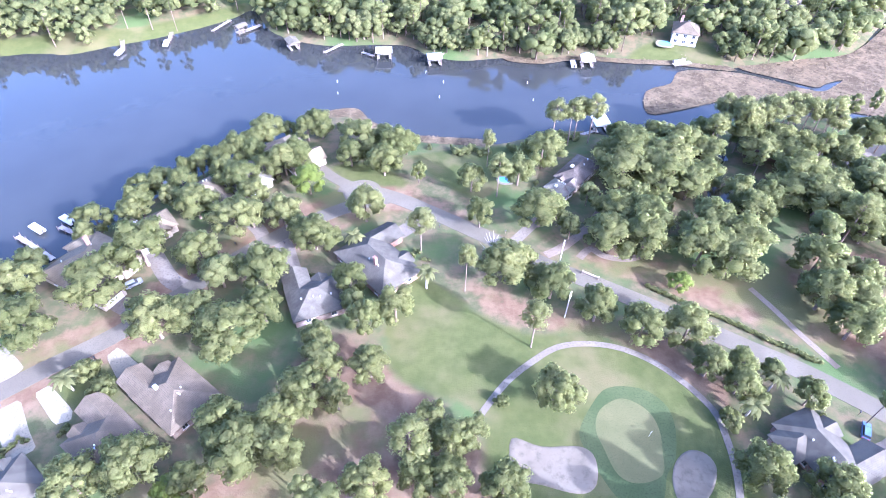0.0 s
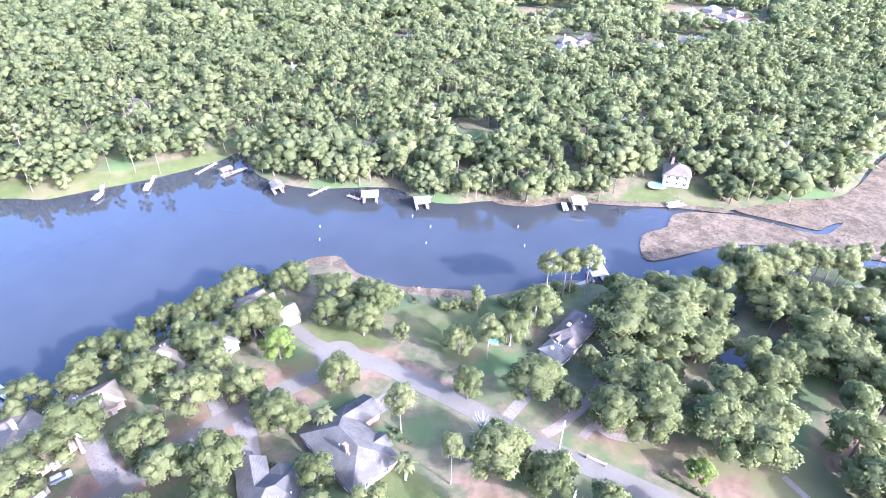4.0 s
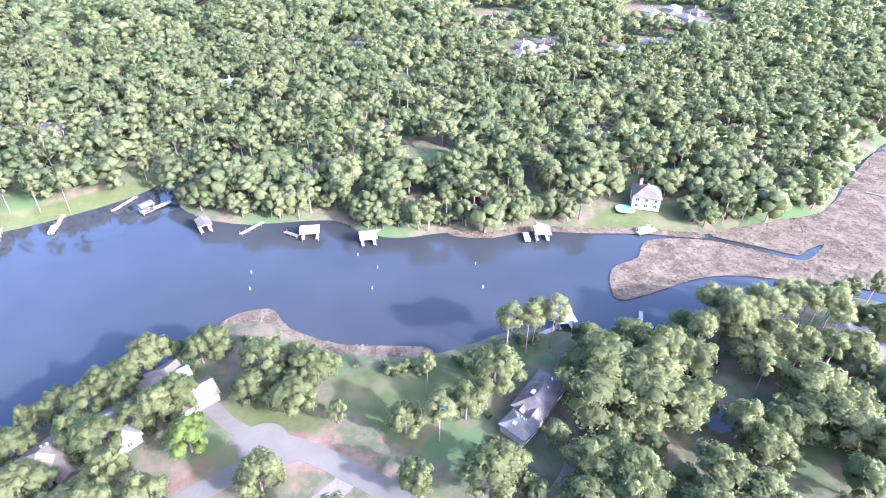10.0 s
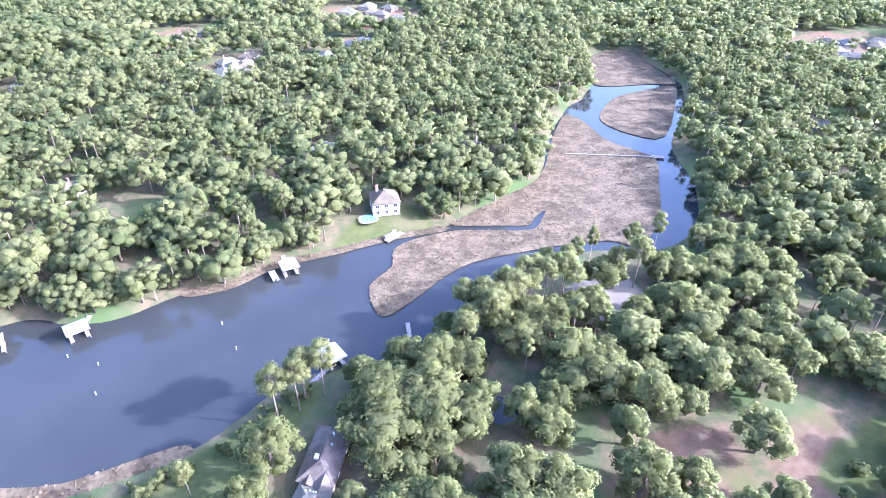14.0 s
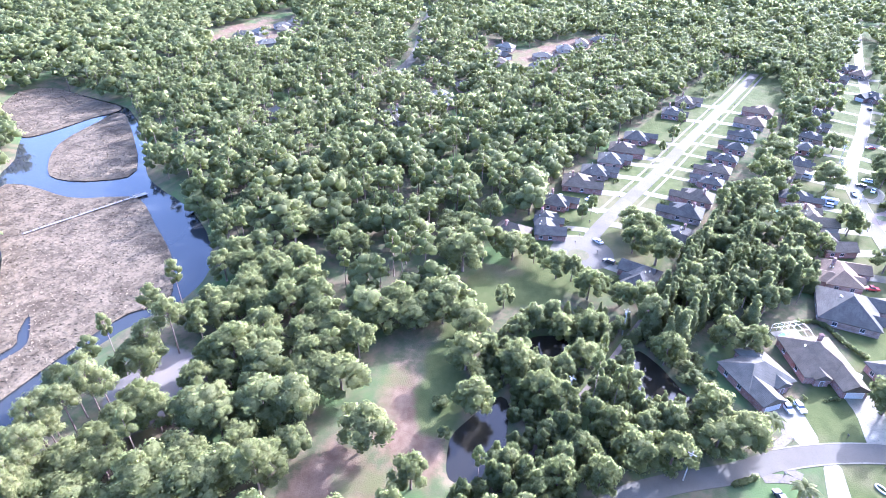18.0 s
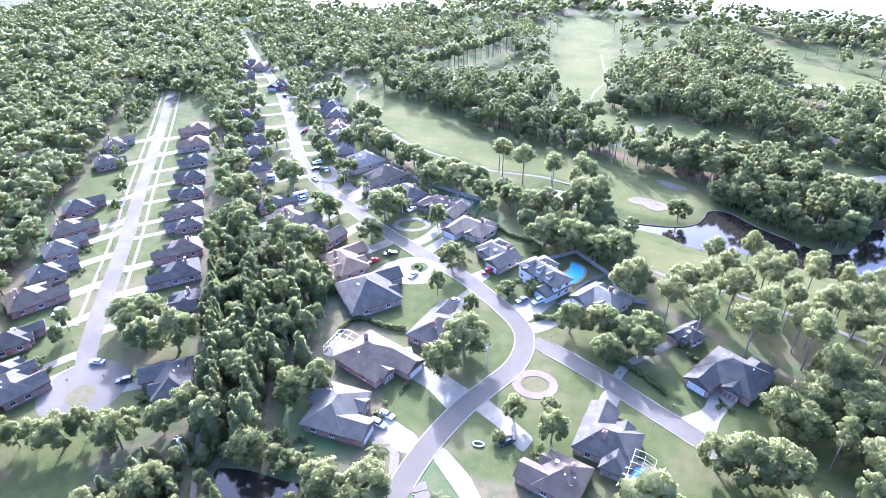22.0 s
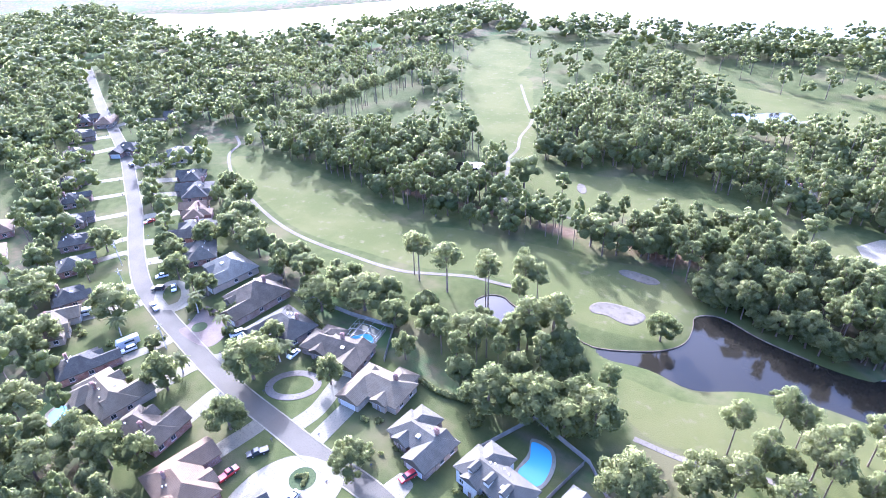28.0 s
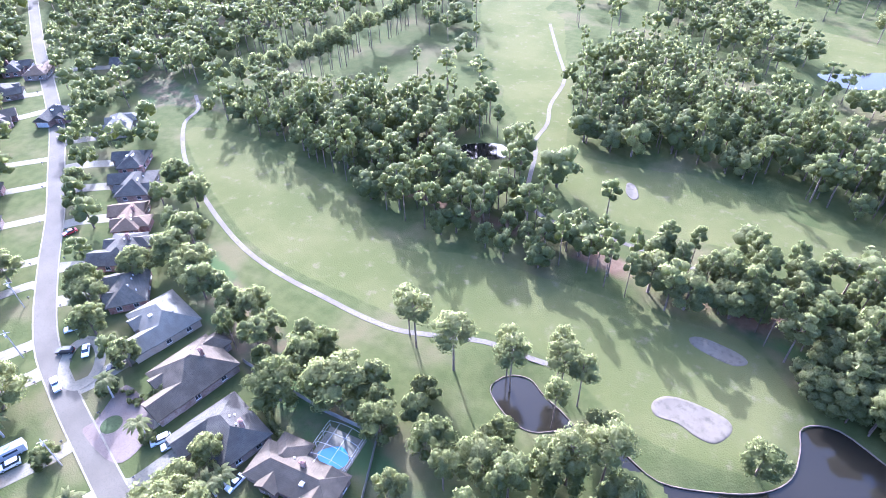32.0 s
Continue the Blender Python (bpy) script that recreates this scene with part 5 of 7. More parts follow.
plant("oak", [(276, -102, 16), (264, -111, 18), (249, -110, 11), (236, -114, 11), (148, -104, 15), (135, -115, 14), (224, -117, 14), (306, -17, 18), (282, -23, 14), (271, -25, 14), (279, -12, 16), (264, -30, 10), (331, -28, 17), (362, -43, 17), (334, -36, 13), (380, -78, 13), (348, -89, 12), (354, -91, 12), (336, -84, 11), (317, -84, 9), (413, -117, 10), (331, -115, 15), (344, -115, 14), (348, -105, 12), (303, -115, 12), (278, -113, 11), (253, -115, 8), (239, -115, 7), (225, -126, 8), (206, -139, 12)])
plant("oak", [(210, -124, 14), (176, -154, 11), (272, -72, 11), (367, -138, 13), (350, -125, 14), (385, -142, 12), (305, -108, 8), (293, -114, 10), (276, -119, 9), (236, -100, 8), (198, 157, 24), (208, 174, 23), (179, 137, 20), (176, 163, 21), (166, 143, 19), (146, 121, 17), (196, 123, 21), (205, 108, 17), (195, 100, 15), (179, 99, 14), (163, 95, 12), (179, 84, 13), (169, 77, 12), (167, 71, 10), (185, 65, 10), (199, 71, 10), (200, 61, 10), (196, 84, 8), (136, 107, 10), (146, 144, 9)])
plant("oak", [(127, 154, 12), (121, 121, 11), (126, 110, 11), (211, 90, 8), (231, 107, 18), (242, 89, 14), (232, 72, 12), (221, 61, 11), (219, 50, 10), (141, 72, 10), (151, 66, 9), (160, 58, 10), (137, 77, 8), (143, 62, 11), (151, 53, 13), (152, 44, 13), (164, 29, 21), (176, 52, 8), (192, 39, 11), (193, 174, 21), (185, 147, 21), (163, 133, 16), (202, 114, 22), (215, 189, 22), (215, 167, 21), (235, 152, 19), (245, 174, 21), (168, 167, 18), (185, 184, 21), (160, 170, 19)])
plant("oak", [(161, 140, 14), (250.5, 103, 11), (248.5, 96, 9), (247, 84.5, 8), (258, 110, 12), (252, 115, 12), (243, 108, 11), (270, 100, 12), (241, 80.5, 6.5), (237.5, 76.5, 7), (231, 66.5, 8), (227, 61.5, 7.5), (223.5, 56.5, 7)])
plant("pine", [(66, 51, 9), (72, 46, 10), (61, 45, 9), (79, 52, 9), (70, 39, 10), (83, 45, 9), (63, 38, 8), (76, 36, 9), (54, 40, 9), (47, 43, 9), (90, 50, 9)])
plant("pine", [(18, 178, 5), (-4, 134, 9), (9, 119, 6), (26, 100, 8), (43, 193, 10), (52, 197, 10), (57, 195, 10), (49, 193, 8), (104, 193, 8), (111, 195, 8), (115, 193, 9), (123, 195, 10), (130, 196, 9), (136, 196, 9), (143, 194, 9), (-4, 66, 10), (145, -86, 11), (134, -84, 11), (120, -88, 14), (132, -103, 11), (126, -116, 9), (111, -101, 10), (106, -95, 11), (105, -116, 12), (100, -120, 10), (90, -114, 12), (87, -123, 10), (99, -87, 9), (91, -101, 11)])
plant("pine", [(208, -126, 12), (260, -136, 11), (247, -136, 12), (232, -140, 10), (221, -146, 11), (202, -131, 12), (129, -121, 11), (264, -138, 10), (235, -143, 8), (224, -150, 7), (218, -137, 7), (216, -146, 8), (128, 142, 10), (108, 202, 10), (113, 199, 10), (123, 201, 9), (131, 201, 10), (136, 202, 9), (143, 199, 9), (149, 201, 8), (111, 191, 9), (101, 191, 9), (144, 191, 9), (164, 191, 9), (171, 188, 10), (118, 193, 8)])
plant("shrub", [(80, 85, 6), (17, 83, 4), (-79, 85, 7), (-85, 89, 7), (71, 79, 6), (152, -12, 5), (149, -30, 6), (194, -63, 8), (187, -70, 8), (141, -150, 4), (183, -7, 0), (221, -66, 6), (204, -92, 6), (229, -87, 7), (306, -57, 7), (248, -125, 9), (313, -76, 6), (301, -84, 6), (292, -75, 5), (306, -87, 5)])
plant("bare", [(17, 131, 10)])
plant("lime", [(-42, 161, 12), (70, 121, 7), (-54, 59, 8)])

bush_rng = np.random.default_rng(77)
for hx, hy, turn, gx, gy, gw, near, dist in house_drives:
    if hx > 345 or bush_rng.random() < 0.15:
        continue
    m = pose(hx, hy, 0, 0, 0, turn)
    side = -1 if gx > 0 else 1
    for k in range(int(bush_rng.integers(2, 5))):
        p = m @ Vector((side * bush_rng.uniform(1.0, 8.5), gy + bush_rng.uniform(-1.5, 2.2), 0))
        if min(off_line(line, [(p.x, p.y)])[0] for line in all_roads) > 5:
            tree("bush", p.x, p.y, bush_rng.uniform(1.3, 2.6), bush_rng)

for x, y in smoothed([(-44.9, 199.1), (-31.3, 201.4), (-15.6, 194), (4.1, 188.7), (21.7, 189.1), (39.3, 195.4), (54.9, 201.6)], 9):
    if bush_rng.random() < 0.6:
        tree("bush", x + bush_rng.normal() * 1.6, y + bush_rng.normal() * 1.2, bush_rng.uniform(1.6, 4.2), bush_rng)
for cx, cy in ((199, 74), (186, 39), (162, 90)):
    for k in range(20):
        a, r = bush_rng.uniform(0, 6.28), bush_rng.uniform(9.5, 15)
        x, y = cx + r * math.cos(a), cy + r * math.sin(a)
        if max(inside_by(p, [(x, y)])[0] for p in PONDS[5:]) < -2 and min(off_line(line, [(x, y)])[0] for line in all_roads) > 6 and all(math.hypot(x - hx, y - hy) > hr + 1 for hx, hy, hr in house_spots):
            tree("bush", x, y, bush_rng.uniform(2.0, 5.0), bush_rng)

# woods -----------------------------------------------------------------------------


def wood_lobes(rnd, kind, count):
    """Lobes of a crown 10 m across: a broadleaf's dome down to low boughs, a pine's deep head or a conifer's tiers; and the heart of the crown."""
    out = []
    for i in range(count):
        f, a = (i + 0.5) / count, i * 2.4 + rnd.uniform(-0.4, 0.4)
        if kind == "conifer":
            out.append((rnd.normal() * 0.5, rnd.normal() * 0.5, 1.5 + i * 0.95, 4.6 * (1 - i / count) + 0.9, 0.45))
        elif kind == "oak":
            up = 1 - 1.55 * f
            rad = 3.3 * math.sqrt(1 - up * up) * rnd.uniform(0.8, 1.12)
            out.append((rad * math.cos(a), rad * math.sin(a), 6.0 + 3.5 * up + rnd.uniform(-0.5, 0.5), rnd.uniform(1.6, 2.4) * (11 / count) ** 0.4, rnd.uniform(0.75, 0.95)))
        else:
            rad = 3.2 * math.sin(math.pi * (0.1 + 0.76 * f)) * rnd.uniform(0.75, 1.1)
            out.append((rad * math.cos(a), rad * math.sin(a), 19.4 - 7.6 * f + rnd.uniform(-0.5, 0.5), rnd.uniform(1.4, 2.1) * (11 / count) ** 0.4, rnd.uniform(0.65, 0.85)))
    return out, {"oak": 5.0, "pine": 14.5, "conifer": 5.0}[kind]


def light_shapes(rnd, kind, count, per, size, plain_shape=False, trunk=True):
    """Six forms of a woodland tree, 10 m across, as sprays, clumps and a trunk; the leaves face away from the crown's heart."""
    out = []
    for i in range(6):
        lobes, heart = wood_lobes(rnd, kind, count)
        v, f, nn = sprays(rnd, lobes, per, size, -0.2)
        hv, hf, hn = lumps(rnd, lobes, 0.92, plain_shape)
        f = np.concatenate([f, hf + len(v)])
        v, q, nn = np.concatenate([v, hv]), np.zeros((0, 4), int), np.concatenate([nn, hn])
        out_way = (v - (0, 0, heart)) * (1, 1, 0.8)
        nn = nn + 0.75 * out_way / np.linalg.norm(out_way, axis=1)[:, None]
        nn /= np.linalg.norm(nn, axis=1)[:, None]
        if trunk:
            top, r = {"oak": (8.0, 0.3), "pine": (19.0, 0.26), "conifer": (12.0, 0.2)}[kind]
            t = np.array([(-r, -r, -0.5), (r, -r, -0.5), (0, r, -0.5), (-r / 2, -r / 2, top), (r / 2, -r / 2, top), (0, r / 2, top)])
            q = np.array([(0, 1, 4, 3), (1, 2, 5, 4), (2, 0, 3, 5)]) + len(v)
            v = np.concatenate([v, t])
            nn = np.concatenate([nn, t * (1, 1, 0) / r])
        out.append((v, q, f, nn))
    return out


wood_rng = np.random.default_rng(23)
HIGH = {"oak": light_shapes(wood_rng, "oak", 15, 84, 0.38), "pine": light_shapes(wood_rng, "pine", 14, 78, 0.36), "conifer": light_shapes(wood_rng, "conifer", 14, 60, 0.42)}
CLOSE = {"oak": light_shapes(wood_rng, "oak", 12, 28, 0.55), "pine": light_shapes(wood_rng, "pine", 12, 26, 0.5), "conifer": light_shapes(wood_rng, "conifer", 10, 26, 0.55)}
MID = {"oak": light_shapes(wood_rng, "oak", 10, 14, 0.66), "pine": light_shapes(wood_rng, "pine", 9, 14, 0.6)}
FAR = {"oak": light_shapes(wood_rng, "oak", 8, 6, 0.85, True, False), "pine": light_shapes(wood_rng, "pine", 7, 6, 0.8, True)}
DIM = {"oak": light_shapes(wood_rng, "oak", 5, 4, 1.2, True, False), "pine": light_shapes(wood_rng, "pine", 5, 4, 1.1, True, False)}


def woodland(name, label, spots):
    """Many trees as one body: rows of x, y, across, tall, kind (0 oak, 1 pine, 2 conifer), detail (4 dim, 0 far, 1 middle, 3 close, 2 nearest)."""
    vs, qs, ts, ns, tint, mats, n = [], [], [], [], [], [], 0
    spots = np.asarray(spots)
    if not len(spots):
        return
    zs = ground_height(spots[:, :2])
    for (x, y, across, tall, pine, near), z in zip(spots, zs):
        v, q, tri, nn = (FAR, MID, HIGH, CLOSE, DIM)[int(near)][("oak", "pine", "conifer")[int(pine)]][wood_rng.integers(6)]
        a, s = wood_rng.uniform(0, 6.28), across / 10
        c, sn = math.cos(a) * s, math.sin(a) * s
        p = np.empty_like(v)
        p[:, 0], p[:, 1], p[:, 2] = x + v[:, 0] * c - v[:, 1] * sn, y + v[:, 0] * sn + v[:, 1] * c, z + v[:, 2] * tall
        vs.append(p)
        m = nn.copy()
        m[:, 0], m[:, 1] = nn[:, 0] * math.cos(a) - nn[:, 1] * math.sin(a), nn[:, 0] * math.sin(a) + nn[:, 1] * math.cos(a)
        ns.append(m)
        qs.append(q + n)
        ts.append(tri + n)
        n += len(v)
        patch = noise.noise(Vector((x / 55, y / 55, 9.0)))
        tint.append(np.full(len(v), np.clip(0.45 + 0.55 * patch + wood_rng.normal() * 0.22, 0, 1)))
        mats.append(np.ones(len(q), np.int32))
    tris = np.concatenate(ts)
    me = quick_mesh(name, np.concatenate(vs), np.concatenate(qs), [WOOD_LEAF, BARK], tris, normals=np.concatenate(ns))
    me.polygons.foreach_set("material_index", np.concatenate(mats + [np.zeros(len(tris), np.int32)]))
    me.attributes.new("tree_tint", "FLOAT", "POINT").data.foreach_set("value", np.concatenate(tint).astype(np.float32))
    tagged(new(name, me), label, "woods", kind="stuff")


WAY = np.array([(p[1][0], p[1][1]) for p in PATH])
clear_lines = [(line, width / 2 + 2.5) for line, width in ROADS.values()] + [(p, 2.5) for p in PATHS]


OPEN_GROUND = [smoothed(p, 3, True) for p in (
    [(442, -224), (451, -268), (454, -313), (452, -355), (421, -335), (396, -295), (376, -254), (376, -230), (399, -221), (426, -218)],
    [(318, -234), (304, -245), (290, -232), (284, -214), (296, -208), (312, -220)],
    [(226, -390), (190, -420), (168, -392), (180, -362), (205, -362), (224, -372)],
)]


def free_spots(pts, margin=1.0):
    """Which points are on dry, open land, clear of streets, houses, lawns and single trees."""
    ok = (inside_by(RIVER, pts) < -1.0) & (inside_by(BAY, pts) < -4)
    for p in PONDS:
        ok &= inside_by(p, pts) < -1.5
    for line, room in clear_lines:
        ok &= off_line(line, pts) > room * margin
    for p in FAIRWAYS + BUNKERS + SANDS + LAWNS[:6] + LAWNS[7:8] + CLEARINGS + OPEN_GROUND:
        ok &= inside_by(p, pts) < 0.5
    for x, y, r in house_spots:
        ok &= np.hypot(pts[:, 0] - x, pts[:, 1] - y) > r * 0.85 + 2.5
    for x, y, r in occupied:
        ok &= np.hypot(pts[:, 0] - x, pts[:, 1] - y) > r * 0.42 + 2.0
    return ok


def scatter(area, step, rnd, keep=1.0):
    """A jittered grid of points in an outline."""
    area = np.asarray(area, float)
    lo, hi = area.min(0), area.max(0)
    g = np.stack(np.meshgrid(np.arange(lo[0], hi[0], step), np.arange(lo[1], hi[1], step)), -1).reshape(-1, 2)
    g = g + rnd.uniform(-0.42, 0.42, g.shape) * step
    g = g[rnd.random(len(g)) < keep]
    return g[inside_by(area, g) > 0]


def wood_rows(pts, pine_share, size, rnd, near):
    rows = []
    for x, y in pts:
        pine = rnd.random() < pine_share
        across = (0.68 + 0.75 * rnd.random() ** 1.6) * size * (0.78 if pine else 1.0)
        rows.append((x, y, across, (rnd.uniform(0.75, 1.02) if pine else np.clip(rnd.uniform(0.9, 1.25) * (0.5 + across / 20), 0.7, 1.5)), pine, near))
    return rows


# a grove of pines on dry grass beside the golf path
grove_rng = np.random.default_rng(17)
for x, y in scatter([(153, -106), (131, -97), (107, -98), (79, -115), (79, -152), (104, -140), (123, -136), (149, -128)], 7.6, grove_rng):
    if min([math.hypot(x - ox, y - oy) for ox, oy, _ in occupied]) > 4.5 and min(off_line(q, [(x, y)])[0] for q in PATHS) > 2.5:
        tree("pine", float(x), float(y), float(grove_rng.uniform(6.0, 9.5)), grove_rng)

# a long row of tall pines over dry ground between two fairways
line = smoothed([(426, -206), (420, -230), (418, -252), (422, -284), (424, -316), (431, -348)], 8)
for x, y in line:
    tree("pine", float(x + grove_rng.normal() * 2.2), float(y + grove_rng.normal() * 1.2), float(grove_rng.uniform(6.5, 9.5)), grove_rng)

# the overgrown ground round the small ponds
THICKET = [(211, 77), (211, 60), (208, 46), (197, 40), (187, 31), (178, 28), (167, 30), (160, 27), (152, 45), (143, 60), (128, 74), (118, 88), (136, 98), (150, 103), (166, 96), (184, 95), (199, 84)]
rows = []
for x, y in scatter(THICKET, 3.5, grove_rng):
    wet = max(inside_by(p, [(x, y)])[0] for p in PONDS[5:])
    built = min(math.hypot(x - hx, y - hy) - hr for hx, hy, hr in house_spots)
    if wet < -1.2 and built > 3 and min(off_line(line, [(x, y)])[0] - room for line, room in clear_lines) > 0 and inside_by(LAWNS[3], [(x, y)])[0] < -0.8:
        rows.append((x, y, grove_rng.uniform(2.8, 5.6), grove_rng.uniform(0.3, 0.62), 2 if grove_rng.random() < 0.3 else 0, 2.0 if grove_rng.random() < 0.5 else 3.0))
woodland("thicket", "dense light-green shrubs and vines round the ponds", rows)

# belts beside the camera's line: single trees
NEAR_BELTS = [
    ([(292.8, 0.4), (304.3, -19.5), (282.5, -31), (241.1, -21.7), (219.6, -4), (216.3, 8), (195.1, 15.6), (189.9, 26.6), (195.6, 35.7), (209.5, 41.9), (238.9, 28.5)], 6.6, 0.2, 9.0),
    ([(232.1, -115.7), (213.1, -123.1), (197.1, -130.5), (183, -125.6), (172.6, -109.6), (182.5, -100.3), (197.5, -99.1), (213.5, -94.8), (226.8, -103.6)], 7.0, 0.5, 9.5),
    ([(356.5, -132.7), (324.9, -119.1), (311.7, -117.3), (274.6, -124.1), (252.4, -122.4), (240.2, -116.6), (241.9, -104.4), (259.1, -108.1), (281.2, -103.7), (293.3, -103.5), (328.8, -111.9)], 6.5, 0.4, 9.0),
    ([(108.3, -177.6), (131.4, -173.2), (153.6, -176.9), (171.9, -182.7), (189.2, -194.6), (209.4, -192.3), (222.5, -194.1), (220.9, -216.5), (194.7, -222.1), (169.5, -224.5), (144.2, -221.9), (108.8, -220.4)], 5.8, 0.5, 10.0),
    ([(104.2, 201.9), (123.6, 214.1), (145.3, 216.6), (181.1, 211.6), (201.3, 200.3), (186.2, 170.4), (146.5, 171.5), (131.8, 164.3), (108.9, 170.6), (92.6, 187.9)], 12.5, 0.7, 9.0),
    ([(116.8, 170.8), (146.5, 169.5), (181.4, 165.4), (197, 141.1), (182.3, 132.8), (147.4, 134.1), (115.5, 139.3), (109.4, 149)], 8.0, 0.25, 12.0),
    ([(141.3, 54.6), (175.7, 31.3), (175.3, 49.3), (189, 61.5), (204, 61.8), (210.8, 71.9), (188.1, 99.3), (176.1, 99), (176.6, 79.2), (158.7, 78.8), (141.4, 92.4), (126.5, 96), (116.7, 87.9)], 4.4, 0.1, 5.4),
    ([(121.9, -78.1), (77, -92.9), (42, -91.4), (41.4, -41.1), (80.8, -10.4), (105, -30.1), (105.6, -62.2)], 8.0, 0.4, 11.0),
    ([(-125.7, 112.4), (-102.1, 87.5), (-96.3, 95.4), (-110.2, 122.5)], 8.0, 0.1, 11.0),
    ([(78.8, 97.1), (109, 77.8), (99.2, 69.7), (73.1, 83.1)], 7.0, 0.1, 8.0),
    ([(-123.7, 114.4), (-108.4, 141.1), (-91.2, 167.8), (-66.3, 192.7), (-47, 205.8), (-37.1, 198.3), (-56.4, 180.3), (-77.5, 157.4), (-94.7, 134.6), (-108.1, 108.9)], 9.0, 0.1, 8.5),
    ([(-37.3, 206.1), (-21.6, 200.7), (-5.8, 195.2), (0.3, 181.8), (-9.4, 175.7), (-23.2, 181.2), (-40.9, 190.5)], 8.0, 0.1, 11.0),
    ([(-60.7, 60.7), (-43.2, 72.9), (-29.4, 69.2), (-7.7, 69.6), (20, 64.2), (20.3, 46.4), (-64.5, 40.9)], 12.0, 0.5, 9.0),
    ([(-78.9, 113.5), (-59.3, 108), (-37.6, 94.7), (-27.9, 102.8), (-14.1, 101.1), (-12.3, 112.9), (-40, 128), (-57.7, 135.5), (-71.2, 123.4)], 11.0, 0.1, 8.5),
    ([(18.1, 174.4), (41.3, 192.5), (57, 196.8), (88.5, 197.6), (96.8, 178.2), (93.8, 138.8), (68.3, 126.5), (38.5, 135.7), (20.6, 147)], 11.0, 0.2, 10.0),
    ([(24.8, 133.4), (58.7, 113.4), (62.8, 104.6), (39, 110.1), (19.1, 117.5)], 8.0, 0.2, 9.0),
    ([(57.9, 49.1), (65.7, 53.2), (95.5, 57.7), (111.5, 52), (104, 28), (70.2, 25.4), (48.2, 35)], 9.5, 0.5, 11.0),
]
BELT_WORDS = ["dense belt of trees between two rows of gardens", "oaks and pines between the gardens and the pond", "dense belt of trees along the fairway", "dark oaks and pines beside the pond", "pines and oaks on the river bank",
              "large oaks on the wooded plot", "low thicket round the small ponds", "trees below the golf path", "oaks on the river bank", "hedge trees beside the street", "oaks along the river bank behind the houses", "oaks on the point", "oaks and pines over bare reddish soil",
              "dense oaks between the houses", "great oaks round the old house", "trees along the street", "oaks and pines on the edge of the golf green"]
belt_rng = np.random.default_rng(5)
for (area, step, share, size), label in zip(NEAR_BELTS, BELT_WORDS):
    pts = scatter(area, step, belt_rng)
    pts = pts[free_spots(pts)]
    rows = wood_rows(pts, share, size, belt_rng, 2.0)
    if label.startswith("dense belt of trees between"):
        rows = [(x, y, belt_rng.uniform(6.0, 8.5), belt_rng.uniform(0.85, 1.1), 2, d) if belt_rng.random() < 0.35 else (x, y, a, t, k, d) for x, y, a, t, k, d in rows]
    woodland("woodland", label, rows)
    occupied += [(float(x), float(y), size * 0.8) for x, y in pts]

# trees that hang over the water: the pond's wooded side and the river's far bank
POND_BANK = smoothed([(176, -181), (168, -179.5), (160, -178.5), (151, -175), (140, -173.5), (128, -172.5), (118.5, -177), (118, -190), (117, -202), (109, -209), (101, -198.5), (84, -184.5), (63, -175.5)], 6)
RIVER_BANK = RIVER[30:66]
for line, gap, label in ((POND_BANK, (1.5, 5.5), "dark oaks hanging over the pond"), (RIVER_BANK, (4.0, 8.0), "low leafy trees along the river's far bank")):
    along = np.r_[0, np.cumsum(np.hypot(*np.diff(line, axis=0).T))]
    rows = []
    for q in np.arange(0, along[-1], 4.2):
        k = min(int(np.searchsorted(along, q)), len(line) - 1)
        a = np.array([np.interp(q, along, line[:, 0]), np.interp(q, along, line[:, 1])]) + side_of(line)[k] * belt_rng.uniform(*gap)
        across = belt_rng.uniform(5.5, 10.0)
        water = max(inside_by(RIVER, [a])[0], inside_by(PONDS[0], [a])[0])
        built = min((math.hypot(a[0] - hx, a[1] - hy) - hr for hx, hy, hr in house_spots))
        if water < -1.2 and built > 6 and not (85 < a[0] < 133 and a[1] > 200):
            rows.append((a[0], a[1], across, belt_rng.uniform(0.55, 1.0), 0, 2.0 if a[1] < 0 else 1.0))
    woodland("woodland", label, rows)

# two rows of conifers behind the gardens
for row in ([(291.8, 0.4), (259.3, 14.8), (234.9, 26.4), (204.5, 41.8)], [(243.5, 2.5), (231.3, 11.3), (220, 20.1), (199.6, 37.7)], [(268.8, -5.1), (250.4, 6.6), (236.2, 14.4)]):
    line = smoothed(row, 8)
    line = line[np.r_[True, np.hypot(*np.diff(line, axis=0).T) > 0.1]]
    along = np.r_[0, np.cumsum(np.hypot(*np.diff(line, axis=0).T))]
    at = np.arange(0, along[-1], 3.3)
    rows = [(np.interp(q, along, line[:, 0]) + belt_rng.normal() * 0.5, np.interp(q, along, line[:, 1]) + belt_rng.normal() * 0.5, belt_rng.uniform(4.6, 6.5), belt_rng.uniform(0.85, 1.15), 2, 2.0) for q in at]
    woodland("woodland", "close row of dark upright conifers", rows)

